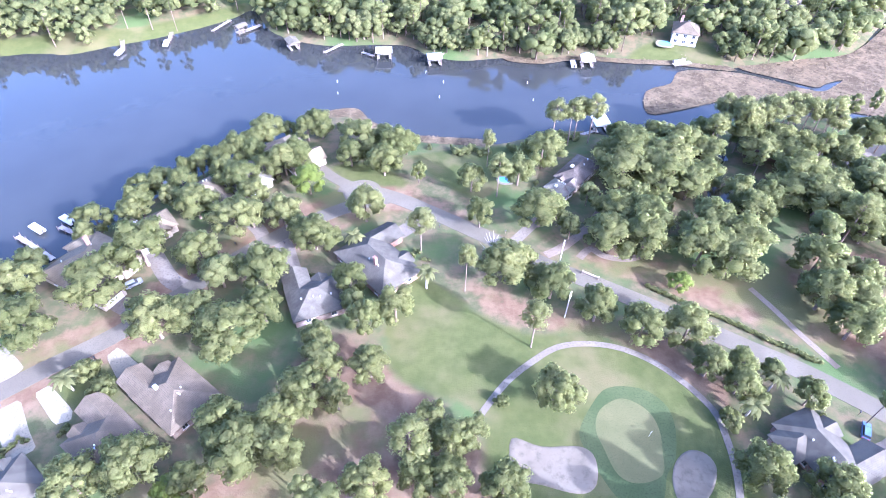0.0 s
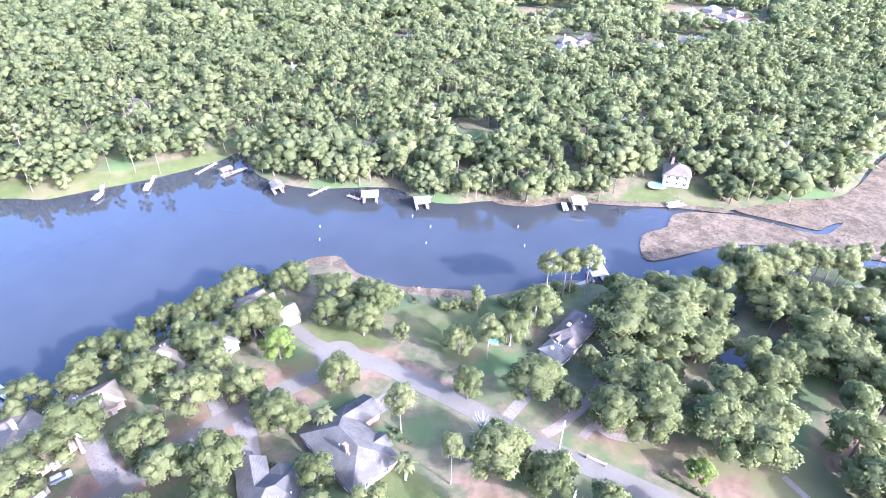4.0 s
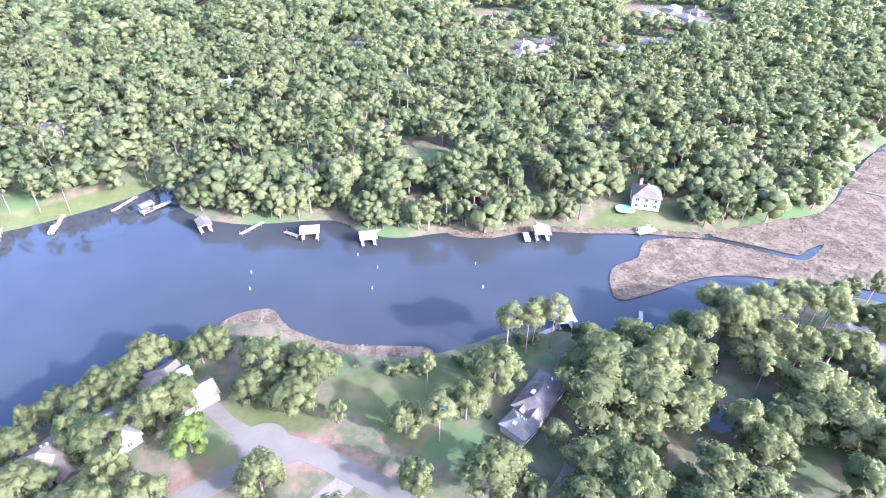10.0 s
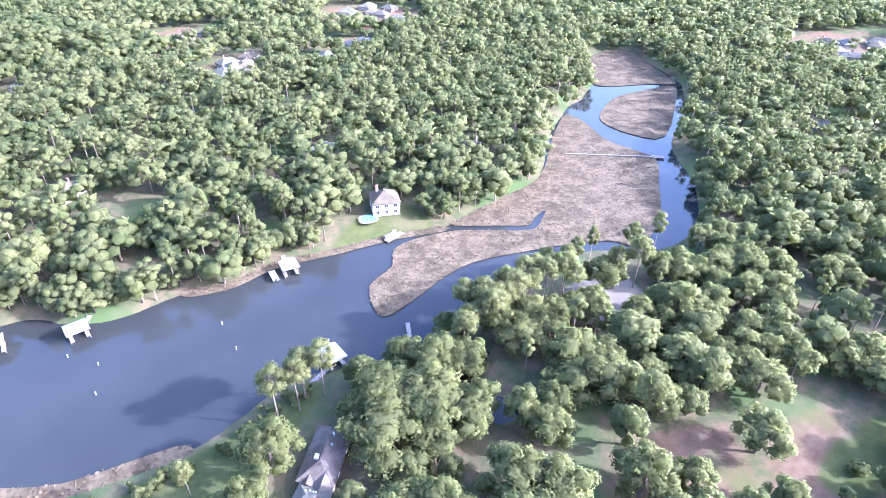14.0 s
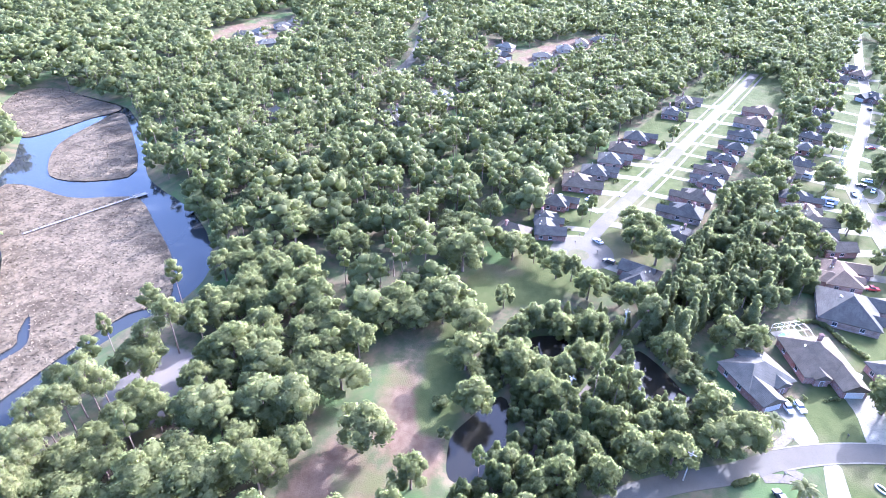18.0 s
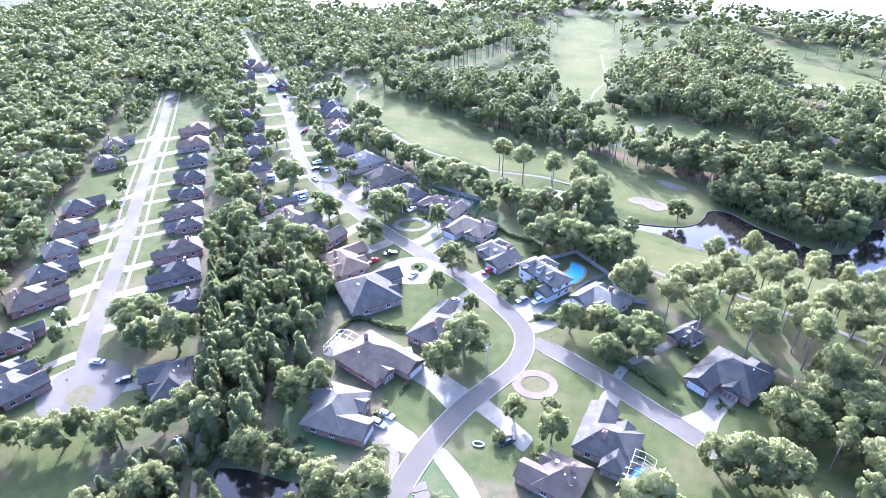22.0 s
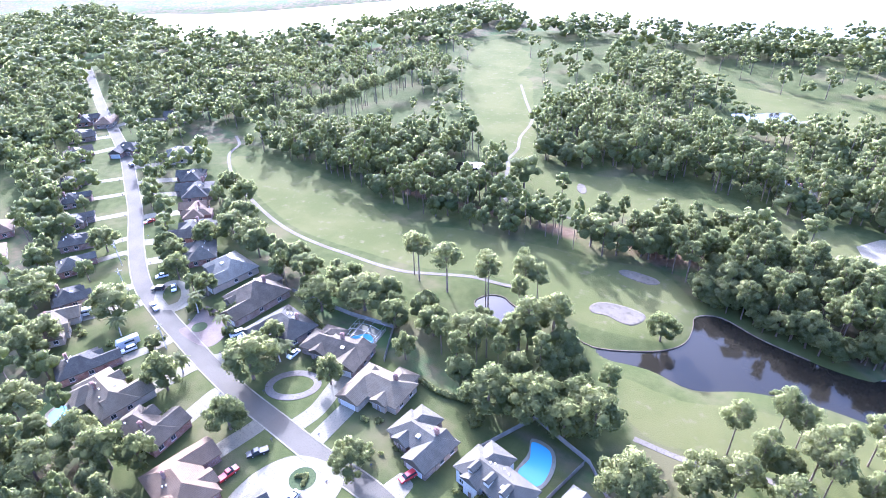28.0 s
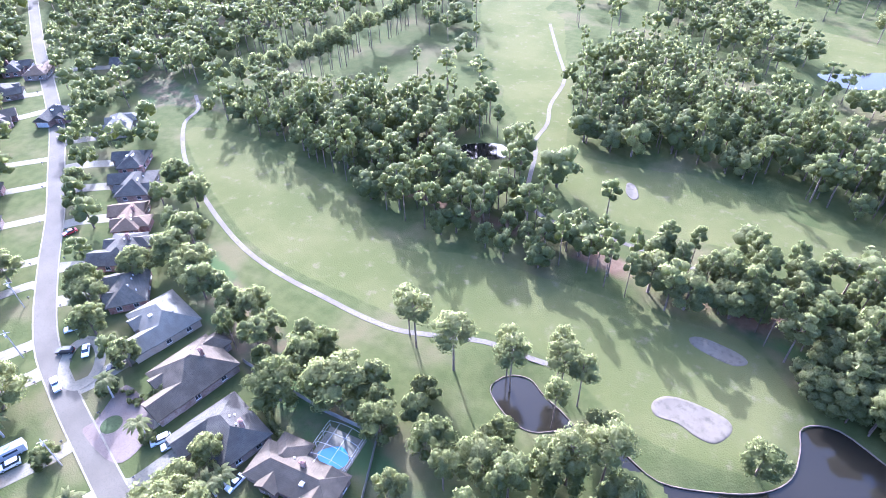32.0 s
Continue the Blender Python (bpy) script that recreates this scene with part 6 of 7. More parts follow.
# woods behind
FAR_WOODS = [
    ("woodland", "dense mixed woods along the river's far bank", [(-1082.3, 227.2), (-186.3, 228.6), (-80.9, 260.7), (134.8, 237.8), (242.3, 289.5), (418.1, 437.2), (997.1, 510), (988.2, 1153.2), (-1091.9, 1126)], 8.2, 0.2, 10.0),
    ("woodland", "mixed oak and pine woods east of the creek", [(199.9, 215), (244.2, 230.8), (292.2, 290.9), (389.8, 372.4), (418.2, 432.3), (997.5, 490.2), (1007.4, -251.7), (706.9, -121.3), (493.1, -29.2), (421.3, 12.8), (380.3, 37.1), (298.7, 79.6), (262.4, 86.8), (212.7, 113.7), (189.1, 136), (200.1, 170.8)], 8.2, 0.3, 10.0),
    ("woodland", "belts of tall pines between the golf fairways", [(425.2, -180.1), (415.1, -226), (364, -241.3), (322.9, -257.4), (283, -234.7), (256.2, -208.7), (231.7, -200), (206.6, -204.5), (206.3, -188.2), (237.5, -185.7), (263.6, -179.1), (288.8, -174.6), (326.3, -180), (367.8, -185.3), (411, -180.4)], 6.2, 0.6, 7.8),
    ("woodland", "dark belt of pines and oaks on the golf course", [(309.8, -311.8), (302.5, -349.8), (275.3, -359.6), (213.8, -327.1), (175, -314.5), (104.8, -304.3), (63.9, -263.9), (158, -264.6), (173.2, -264.3), (203.6, -267.9), (236.1, -271.4), (261.2, -259.7), (278.4, -260.3)], 6.4, 0.5, 8.2),
    ("woodland", "row of tall pines over dry grass", [(475.8, -234.9), (500.4, -303.4), (476.8, -369), (430.8, -385.4), (395.3, -331.3), (410.9, -261.7), (427.1, -218.6)], 9.0, 0.85, 8.5),
    ("woodland", "tree groups among the golf fairways", [(321.9, -443.4), (278.8, -474.2), (232.4, -400.5), (191.1, -426), (169.4, -412.1), (126.3, -391.2), (64.8, -351), (64.3, -304.9), (177.2, -328.8), (211.4, -364), (252.3, -374.4), (293.5, -403.2)], 9.0, 0.6, 10.0),
    ("woodland", "wooded shore along the bay", [(453.1, -531.2), (413.3, -593.2), (318.9, -585.9), (258.2, -592.8), (197, -624.6), (108.9, -671.3), (-297.1, -750.6), (-297.1, -569.1), (148.3, -539.8), (205.5, -528.3), (261.2, -506.4), (332.1, -565.3), (372.3, -533.6)], 9.0, 0.6, 10.0),
    ("woodland", "wooded land beyond the houses and the golf course", [(456.8, -195.7), (506.8, -179.6), (708.1, -227.5), (1007.4, -261.8), (1008.2, -372.7), (769, -345.5), (677.8, -364.5), (630.7, -415.7), (611.6, -482), (592.3, -558.6), (552.9, -620.2), (483.1, -599.5), (453.1, -521.1), (521.8, -417.5), (509.3, -296.1)], 9.0, 0.4, 10.0),
    ("woodland", "trees between the gardens of two streets", [(505.1, -103.7), (461.7, -106.5), (351.6, -58), (308.4, -22.5), (299.9, -1.5), (331.5, -18), (423.4, -66.8), (504.7, -88.6), (687.6, -182), (697.9, -207.3)], 7.0, 0.25, 7.5),
    ("woodland", "garden trees along the street", [(303.4, -107.3), (364.4, -128.5), (425.6, -155.7), (527.4, -199.4), (708.7, -283.1), (708.2, -242.6), (567.1, -173.4), (465.4, -134.7), (383.8, -95.8), (302.6, -73)], 9.5, 0.15, 7.4),
    ("woodland", "garden trees along the street", [(332.3, -51.2), (424.1, -95), (546.3, -143.4), (707.8, -207.2), (707.6, -181.9), (545.8, -118.2), (433.7, -74.6), (342, -35.9)], 9.5, 0.15, 7.4),
    ("woodland", "garden trees along the parallel street", [(253.5, 82.7), (339.9, 44.4), (442.1, -9), (707.1, -141.5), (707.4, -166.8), (442.5, -24.1), (330.2, 30.2), (258.9, 68.8)], 12.0, 0.1, 5.5),
    ("woodland", "scattered pines on the golf course", [(476.9, -195.3), (255, -199.6), (114, -227.5), (44.1, -305.1), (35.8, -490.2), (160.2, -570.3), (312.9, -581.1), (453.1, -541.4), (511.9, -417.8), (519.4, -295.9)], 19.0, 0.75, 10.0),
    ("woodland", "woods beyond the end of the street", [(483.1, -31.4), (706.9, -121.3), (1007.4, -251.7), (1007.6, -281.9), (728, -232.4), (566.8, -158.3), (525, -93.3)], 8.2, 0.3, 10.0),
    ("woodland", "trees on the land behind the houses", [(-156.4, 54.9), (-125.3, 61.4), (-58.5, 37), (20.5, 28.5), (69.8, 49.3), (109.1, 69.9), (134.5, 45.5), (140.4, 0.6), (110.8, -19.9), (60.7, -0.7), (42, -91.4), (62.4, -121.4), (44.1, -305.1), (-395.7, -507), (-483.5, -67), (-190.3, -4.8)], 16.0, 0.3, 12.0),
]
for name, label, area, step, share, size in FAR_WOODS:
    pts = scatter(area, step, wood_rng)
    away = off_line(WAY[::3], pts)
    pts, away = pts[away < 920], away[away < 920]
    keep = wood_rng.random(len(pts)) < np.where(away > 480, 0.6, 1.0)
    pts, away = pts[keep], away[keep]
    free = free_spots(pts)
    # small clearings
    gap = np.array([noise.noise(Vector((p[0] / 42, p[1] / 42, 3.0))) for p in pts]) if len(pts) else np.zeros(0)
    free &= gap < 0.46
    pts, away = pts[free], away[free]
    rows = []
    for p, d in zip(pts, away):
        rows += wood_rows([p], share, size * (1.45 if d > 480 else 1.15), wood_rng, 3.0 if d < 130 else 1.0 if d < 250 else 0.0 if d < 480 else 4.0)
    woodland(name, label, rows)

# cars ---------------------------------------------------------------------------
CAR_PAINTS = {"white": (0.72, 0.72, 0.72), "silver": (0.42, 0.43, 0.45), "black": (0.02, 0.02, 0.022), "red": (0.42, 0.03, 0.03), "blue": (0.06, 0.10, 0.20), "grey": (0.16, 0.165, 0.17)}


def prism(profile, half, taper=1.0):
    """A side profile (x, z) drawn across to both sides; taper narrows the upper points."""
    zs = [z for _, z in profile]
    lo, hi = min(zs), max(zs)
    v = []
    for s in (-1, 1):
        v += [(x, s * half * (1 + (taper - 1) * (z - lo) / (hi - lo)), z) for x, z in profile]
    n = len(profile)
    f = [tuple(range(n - 1, -1, -1)), tuple(range(n, 2 * n))]
    f += [(i, (i + 1) % n, n + (i + 1) % n, n + i) for i in range(n)]
    return v, f


WHEEL = mesh_of("tyre", *tube([(0, -0.11, 0), (0, -0.08, 0), (0, 0.08, 0), (0, 0.11, 0)], [0.28, 0.34, 0.34, 0.28], 14), RUBBER)
RIM = mesh_of("rim", *tube([(0, -0.125, 0), (0, 0.125, 0)], [0.2, 0.2], 10), PALE_METAL)
LAMP = mesh_of("headlight", *box(-0.06, -0.2, -0.08, 0.06, 0.2, 0.08, 0.02), PALE_METAL)
TAIL = mesh_of("tail_light", *box(-0.05, -0.16, -0.1, 0.05, 0.16, 0.1, 0.02), paint_material("red_lens", (0.4, 0.02, 0.02)))
car_meshes = {}


def car(colour, style, x, y, turn):
    if (colour, style) not in car_meshes:
        mt = paint_material(colour + "_paint", CAR_PAINTS[colour])
        if style == "sedan":
            body = [(-2.3, 0.3), (2.25, 0.3), (2.35, 0.55), (2.2, 0.78), (1.1, 0.92), (-1.6, 0.95), (-2.3, 0.9), (-2.38, 0.6)]
            cabin = [(-1.75, 0.93), (1.1, 0.91), (0.35, 1.38), (-1.1, 1.4)]
            top = [(-1.1, 1.37), (0.35, 1.36), (0.25, 1.44), (-0.95, 1.46)]
        elif style == "suv":
            body = [(-2.35, 0.38), (2.3, 0.38), (2.4, 0.65), (2.25, 0.98), (1.2, 1.08), (-2.3, 1.1), (-2.4, 0.7)]
            cabin = [(-2.28, 1.08), (1.2, 1.06), (0.5, 1.66), (-2.1, 1.7)]
            top = [(-2.1, 1.67), (0.5, 1.64), (0.4, 1.74), (-1.95, 1.78)]
        else:
            body = [(-2.8, 0.42), (2.7, 0.42), (2.8, 0.7), (2.7, 1.02), (1.5, 1.1), (-2.75, 1.06), (-2.8, 0.7)]
            cabin = [(-0.6, 1.06), (1.5, 1.08), (0.8, 1.7), (-0.5, 1.72)]
            top = [(-0.5, 1.69), (0.8, 1.67), (0.7, 1.78), (-0.4, 1.8)]
        car_meshes[colour, style] = (mesh_of("car_body", *prism(body, 0.92, 0.94), mt), mesh_of("car_windows", *prism(cabin, 0.84, 0.8), GLASS), mesh_of("car_roof", *prism(top, 0.69, 0.96), mt))
    b, c, r = car_meshes[colour, style]
    words = {"sedan": "saloon car", "suv": "tall estate car", "pickup": "pickup truck"}[style]
    ob = thing("car", x, y, 0.06, turn, f"parked {colour} {words} on the driveway or street", "car", "parked cars")
    part("body", b, ob)
    part("cabin_glass", c, ob)
    part("roof", r, ob)
    for wx in (-1.42, 1.42):
        for wy in (-0.82, 0.82):
            wheel = part("wheel", WHEEL, ob, at=(wx, wy, 0.34))
            part("rim", RIM, wheel)
    for s in (-0.62, 0.62):
        part("headlight", LAMP, ob, at=(2.3 if style != "pickup" else 2.75, s, 0.68))
        part("tail_light", TAIL, ob, at=(-2.36 if style != "pickup" else -2.8, s, 0.75))


def park(colour, style, x, y, turn=None):
    dist, near, way = nearest_road(x, y)
    if turn is None:
        turn = way if dist < 4.5 else math.degrees(math.atan2(near[1] - y, near[0] - x))
    car(colour, style, x, y, turn)


park("red", "pickup", 244.6, -41.7)
park("red", "suv", 207.6, -67.6)
park("white", "suv", 178.8, 7.5, 195)
park("white", "sedan", 179.7, 3.9, 195)
park("white", "sedan", 194.2, -17.2, 150)
park("silver", "sedan", 203.8, -45.7, 70)
park("blue", "sedan", 186.8, -63.1, 80)
park("white", "suv", 182.4, -66.4, 80)
park("black", "sedan", 175.3, -72.2, 80)
park("white", "pickup", 326.5, -68.5)
park("white", "suv", 342.8, -80.8)
park("black", "suv", 336.1, -75.4)
park("white", "sedan", 331.6, -79, 150)
park("black", "sedan", 319.5, -81.3, 60)
park("white", "sedan", 286.5, -77.5, 70)
park("white", "suv", 289.5, -76.6, 70)
park("white", "sedan", 266.2, -80.9, 95)
park("white", "pickup", 315.1, -53.4, 75)
park("white", "suv", 311.6, -51.2, 75)
park("white", "sedan", 322.4, -91.1, 20)
park("black", "pickup", 244, -50.2, 60)
park("blue", "suv", 102.7, 77.1, 60)
park("grey", "suv", -85.2, 119.2, 40)
park("black", "sedan", 148.2, 18.4, 20)
park("black", "sedan", 150.2, -12.7, 70)
park("red", "sedan", 389.5, -101.7)
park("black", "suv", 460.3, -130.8)
park("white", "sedan", 226.1, -46.6, 100)
park("white", "sedan", 299.3, 56.6, 140)
park("silver", "sedan", 261.2, 54.9, 40)
park("black", "suv", 246.3, 51.6, 60)

# docks and boathouses ---------------------------------------------------------------
POST = mesh_of("post", *tube([(0, 0, -4.5), (0, 0, 0.9)], [0.13, 0.12], 7), TIMBER)


def dock(xa, ya, xb, yb, width=1.6, rail=False):
    length, turn = math.hypot(xb - xa, yb - ya), math.degrees(math.atan2(yb - ya, xb - xa))
    ob = thing("dock", xa, ya, RIVER_LEVEL + 0.9, turn, "weathered grey timber dock on piles over the water", "dock", "docks")
    shapes = [box(k * 0.62, -width / 2, -0.06, k * 0.62 + 0.58, width / 2, 0.0) for k in range(max(1, int(length / 0.62)))]
    part("deck", mesh_of("deck", *joined(*shapes, box(0, -width / 2 + 0.1, -0.25, length, -width / 2 + 0.22, -0.062), box(0, width / 2 - 0.22, -0.25, length, width / 2 - 0.1, -0.062)), DECKING), ob)
    for k in range(int(length / 3.2) + 1):
        for s in (-1, 1):
            part("post", POST, ob, at=(min(k * 3.2 + 0.2, length), s * (width / 2 + 0.1), 0))
    return ob


HULL = prism([(-2.6, 0.9), (2.1, 0.95), (3.0, 1.05), (2.2, 0.35), (1.2, 0.1), (-2.6, 0.1)], 1.05, 1.12)


def boat(x, y, turn, label="small white motor boat on a lift"):
    ob = thing("boat", x, y, RIVER_LEVEL + 0.55, turn, label, "boat", "boats")
    part("hull", mesh_of("hull", *HULL, WHITE), ob)
    part("console", mesh_of("console", *box(-0.5, -0.45, 0.92, 0.4, 0.45, 1.7, 0.08), WHITE), ob)
    part("outboard_motor", mesh_of("outboard", *box(-3.0, -0.25, 0.3, -2.6, 0.25, 1.5, 0.05), DARK_METAL), ob)
    return ob


def boathouse(x, y, turn, w=6.0, d=7.5, pale=True):
    w, d = w * 0.84, d * 0.84
    z = RIVER_LEVEL + 0.9
    ob = thing("boathouse", x, y, z, turn, "open boathouse with a pale metal roof on timber piles", "boathouse", "boathouses")
    part("deck", mesh_of("deck", *joined(box(-w / 2, -d / 2, -0.15, -w / 2 + 1.2, d / 2, 0), box(w / 2 - 1.2, -d / 2, -0.15, w / 2, d / 2, 0), box(-w / 2 + 1.2, d / 2 - 1.4, -0.15, w / 2 - 1.2, d / 2, 0)), DECKING), ob)
    tall = mesh_of("boathouse_post", *tube([(0, 0, -4.5), (0, 0, 3.0)], [0.14, 0.12], 7), TIMBER)
    for sx in (-1, 1):
        for k in range(3):
            part("post", tall, ob, at=(sx * (w / 2 - 0.15), (k - 1) * (d / 2 - 0.2), 0))
    part("roof", mesh_of("boathouse_roof", *hip_roof(w, d, 3.1, 0.33, 0.5, True), PALE_METAL if pale else ROOFS["grey"]), ob, "pale metal roof")
    part("rail", mesh_of("rail", *joined(box(-w / 2, -d / 2, 1.0, -w / 2 + 0.1, d / 2, 1.1), box(w / 2 - 0.1, -d / 2, 1.0, w / 2, d / 2, 1.1)), TIMBER), ob)
    return ob


boathouse(64.6, 208.7, 8, 6.5, 8)
dock(54.9, 202.6, 62.6, 206.7)
boathouse(68.2, 261.3, -2, 6.5, 7)
dock(68.2, 265.2, 68.9, 272.9)
boathouse(-2.2, 260.2, 10, 7, 6.5)
dock(-1.3, 263.1, 2.5, 271)
boathouse(-25.7, 265.3, 5, 8, 6.5)
dock(-36.4, 268.8, -30.5, 265.2)
boathouse(-69.4, 272.6, 30, 5.5, 7.5, False)
boat(-129.7, 273, 100)
boat(-147.9, 263.3, 80)
dock(-129.3, 274.4, -131.3, 285.8)
dock(-147.4, 266.2, -151.4, 275.5)
dock(-53.9, 267.6, -46.3, 277.2)
dock(-99.2, 285.6, -90.1, 295.8, 2.4)
boathouse(-97.7, 287.9, -40, 4.5, 6, False)
dock(-112.1, 287.9, -106.6, 300.9)
dock(108.8, 262.4, 117.8, 265.4, 2.6)
dock(114.4, 264.5, 116.1, 272.3)
boat(111.9, 264.9, 10)
boat(61.9, 260.6, 90)
dock(-131.2, 141, -115.1, 131.2)
boat(-126.4, 144.3, 150, "small white motor boat beside a dock")
boat(-118.7, 148.6, 150, "small white motor boat beside a dock")
dock(-120.1, 145.7, -108.4, 140.1)
dock(-95.1, 169.6, -85.3, 162.1)
dock(230, 294.4, 270.8, 267.6, 1.0)
dock(268.9, 268.7, 274, 265, 3)
dock(258, 235.1, 266, 234.3, 2.6)
dock(90.2, 206.4, 93, 213.3, 1.4)

PILE = mesh_of("marker_pile", *joined(tube([(0, 0, -3), (0, 0, 1.1)], [0.17, 0.15], 8), tube([(0, 0, 1.1), (0, 0, 1.35)], [0.2, 0.05], 8)), WHITE)
for x, y in ((-44.4, 241.6), (-42.8, 231.8), (2, 243), (0.4, 230.2), (39.1, 243.8), (40.2, 229.3), (-5.9, 251.4)):
    ob = tagged(new("mooring_buoy", PILE), "white mooring buoy standing in the river", "buoy", "buoys")
    ob.matrix_basis = pose(x, y, RIVER_LEVEL, 4, 3, 0)

# pools, cages, fences ---------------------------------------------------------------


def pool(outline, label):
    line = smoothed(outline, 4, True)
    c = line.mean(0)
    ob = thing("swimming_pool", c[0], c[1], 0, 0, label, "pool")
    rel = line - c
    v, f = sheet(rel, 0.12)
    part("pool_water", mesh_of("pool_water", v, f, POOL_WATER), ob, "clear turquoise water")
    wide = rel * (1 + 1.1 / np.linalg.norm(rel, axis=1)[:, None])
    edge = rel * (1 + 0.05 / np.linalg.norm(rel, axis=1)[:, None])
    n = len(rel)
    vs = [(p[0], p[1], 0.17) for p in rel] + [(p[0], p[1], 0.17) for p in wide] + [(p[0], p[1], -0.1) for p in wide]
    fs = [(i, n + i, n + (i + 1) % n, (i + 1) % n) for i in range(n)] + [(n + i, 2 * n + i, 2 * n + (i + 1) % n, n + (i + 1) % n) for i in range(n)]
    part("coping", mesh_of("coping", vs, fs, CONCRETE), ob, "pale stone coping")


pool([(188.4, -95.2), (183.4, -95.3), (180.8, -91.3), (180.2, -85.2), (183.2, -83.1), (186.7, -85.1), (186.3, -90.2)], "free-form turquoise swimming pool with pale coping")
pool([(214.6, -5.1), (209.7, -7.2), (206.5, -2.2), (211.5, -0.1)], "small turquoise pool under a screen cage")
pool([(257.4, -97.5), (254, -102.1), (249.9, -100.2), (251.8, -96.1)], "turquoise pool on a paved terrace")
pool([(106, 280.5), (110.6, 280), (110.4, 275.5), (105, 276.2)], "turquoise pool beside a white house")
pool([(298.5, -26.7), (298.9, -22.6), (303.9, -23.5), (304, -27.6)], "turquoise pool in a back garden")
pool([(22.2, 171.9), (25, 171.8), (25.6, 169), (22.5, 169.2)], "small turquoise garden pool")
pool([(118.5, -26.8), (122.9, -24.7), (124, -28.7), (119.5, -30.8)], "turquoise pool under a screen cage")


def cage(x, y, w, d, turn, h=3.4):
    """A pool cage: thin pale frames with a shallow pitched top."""
    ob = thing("pool_cage", x, y, 0, turn, "pale-framed screen cage over a pool terrace", "pool cage", "pool cages")
    part("terrace", mesh_of("terrace", *box(-w / 2, -d / 2, -0.1, w / 2, d / 2, 0.07), CONCRETE), ob)
    bar = lambda a, b: tube([a, b], [0.045, 0.045], 4)  # noqa: E731
    for k in range(5):
        u = -w / 2 + k * w / 4
        part("frame", mesh_of("cage_frame", *joined(bar((u, -d / 2, 0), (u, -d / 2, h)), bar((u, d / 2, 0), (u, d / 2, h)), bar((u, -d / 2, h), (u, -d / 6, h + 1)), bar((u, -d / 6, h + 1), (u, d / 6, h + 1)), bar((u, d / 6, h + 1), (u, d / 2, h))), PALE_METAL), ob)
    for yy, zz in ((-d / 2, h), (-d / 6, h + 1), (d / 6, h + 1), (d / 2, h), (-d / 2, h / 2), (d / 2, h / 2)):
        part("rail", mesh_of("cage_rail", *bar((-w / 2, yy, zz), (w / 2, yy, zz)), PALE_METAL), ob)


cage(211.1, -3.6, 9, 8, 110)
cage(253.9, -99.6, 12, 10, 103, 2.6)
cage(121.5, -28.1, 8.5, 8, 107, 2.8)


def fence(points, h=1.8, mat=DECKING, label="weathered grey timber garden fence"):
    for a, b in zip(points[:-1], points[1:]):
        length, turn = math.dist(a, b), math.degrees(math.atan2(b[1] - a[1], b[0] - a[0]))
        ob = thing("fence", a[0], a[1], 0, turn, label, "fence", "fences")
        n = max(1, int(length / 2.4))
        for k in range(n + 1):
            part("post", mesh_of("fence_post", *box(-0.07, -0.07, -0.3, 0.07, 0.07, h + 0.1, 0.01), mat), ob, at=(k * length / n, 0, 0))
        for k in range(n):
            part("panel", mesh_of("fence_panel", *box(0.08, -0.025, 0.05, length / n - 0.08, 0.025, h), mat), ob, at=(k * length / n, 0, 0))


fence([(198.3, -84.9), (191.6, -102.2), (173.4, -97.5), (162.1, -87.5), (155.2, -91.7)])
fence([(174.4, -96.4), (177.1, -81.2)])
fence([(265.1, -106), (249.1, -109.3), (240.7, -95.3)])
fence([(293.3, -103.5), (265.1, -106)])

# round drives with planted islands -------------------------------------------------------


def round_drive(x, y, rx, ry, turn, width, mat, label, gap=0.6, lift=0.105):
    """A ring of paving round a grass island with a shrub."""
    a = np.linspace(0, 2 * math.pi, 41)
    c, s = math.cos(radians(turn)), math.sin(radians(turn))
    ring = np.stack([x + rx * np.cos(a) * c - ry * np.sin(a) * s, y + rx * np.cos(a) * s + ry * np.sin(a) * c], 1)
    tagged(new("driveway", mesh_of("round_drive", *ribbon(ring, width, lift, 0.12), mat)), label, "driveway", kind="structure")


round_drive(158.2, -34.6, 5.4, 4.6, 35, 2.6, PAVERS, "round paved drive of pinkish brick")
round_drive(328.9, -76.5, 8.5, 4.6, 150, 2.8, CONCRETE, "looped pale concrete drive round a lawn")
paving = smoothed([(308, -70), (312, -80), (297, -79), (292, -73), (293, -66.6), (307, -66)], 4, True)
tagged(new("driveway", mesh_of("driveway", *sheet(paving, 0.1), PAVERS)), "broad forecourt of pink pavers round a planted bed", "driveway", kind="structure")
disc(303.5, -71.5, 2.6, 0.14, COLLAR, "planted_island", "round planted bed in a paved forecourt")
round_drive(256.0, -72.2, 7.2, 5.0, 40, 2.3, PATHWAY, "looped worn concrete drive round a lawn")

# palms, hedges and small garden things ------------------------------------------------
palm_rng = np.random.default_rng(41)
FROND = []
for i in range(3):
    v, f = [], []
    for k in range(7):
        t = k / 6
        x, z, w = 2.7 * t, 0.75 * math.sin(t * 2.5) - 1.5 * t**2.2, 0.5 * math.sin(math.pi * (0.12 + 0.86 * t)) + 0.03
        v += [(x, -w, z - 0.22 * w), (x, 0, z + 0.05), (x, w, z - 0.22 * w)]
    for k in range(6):
        a = k * 3
        f += [(a, a + 3, a + 4, a + 1), (a + 1, a + 4, a + 5, a + 2)]
    FROND.append(mesh_of("palm_frond", v, f, PINE_LEAF))


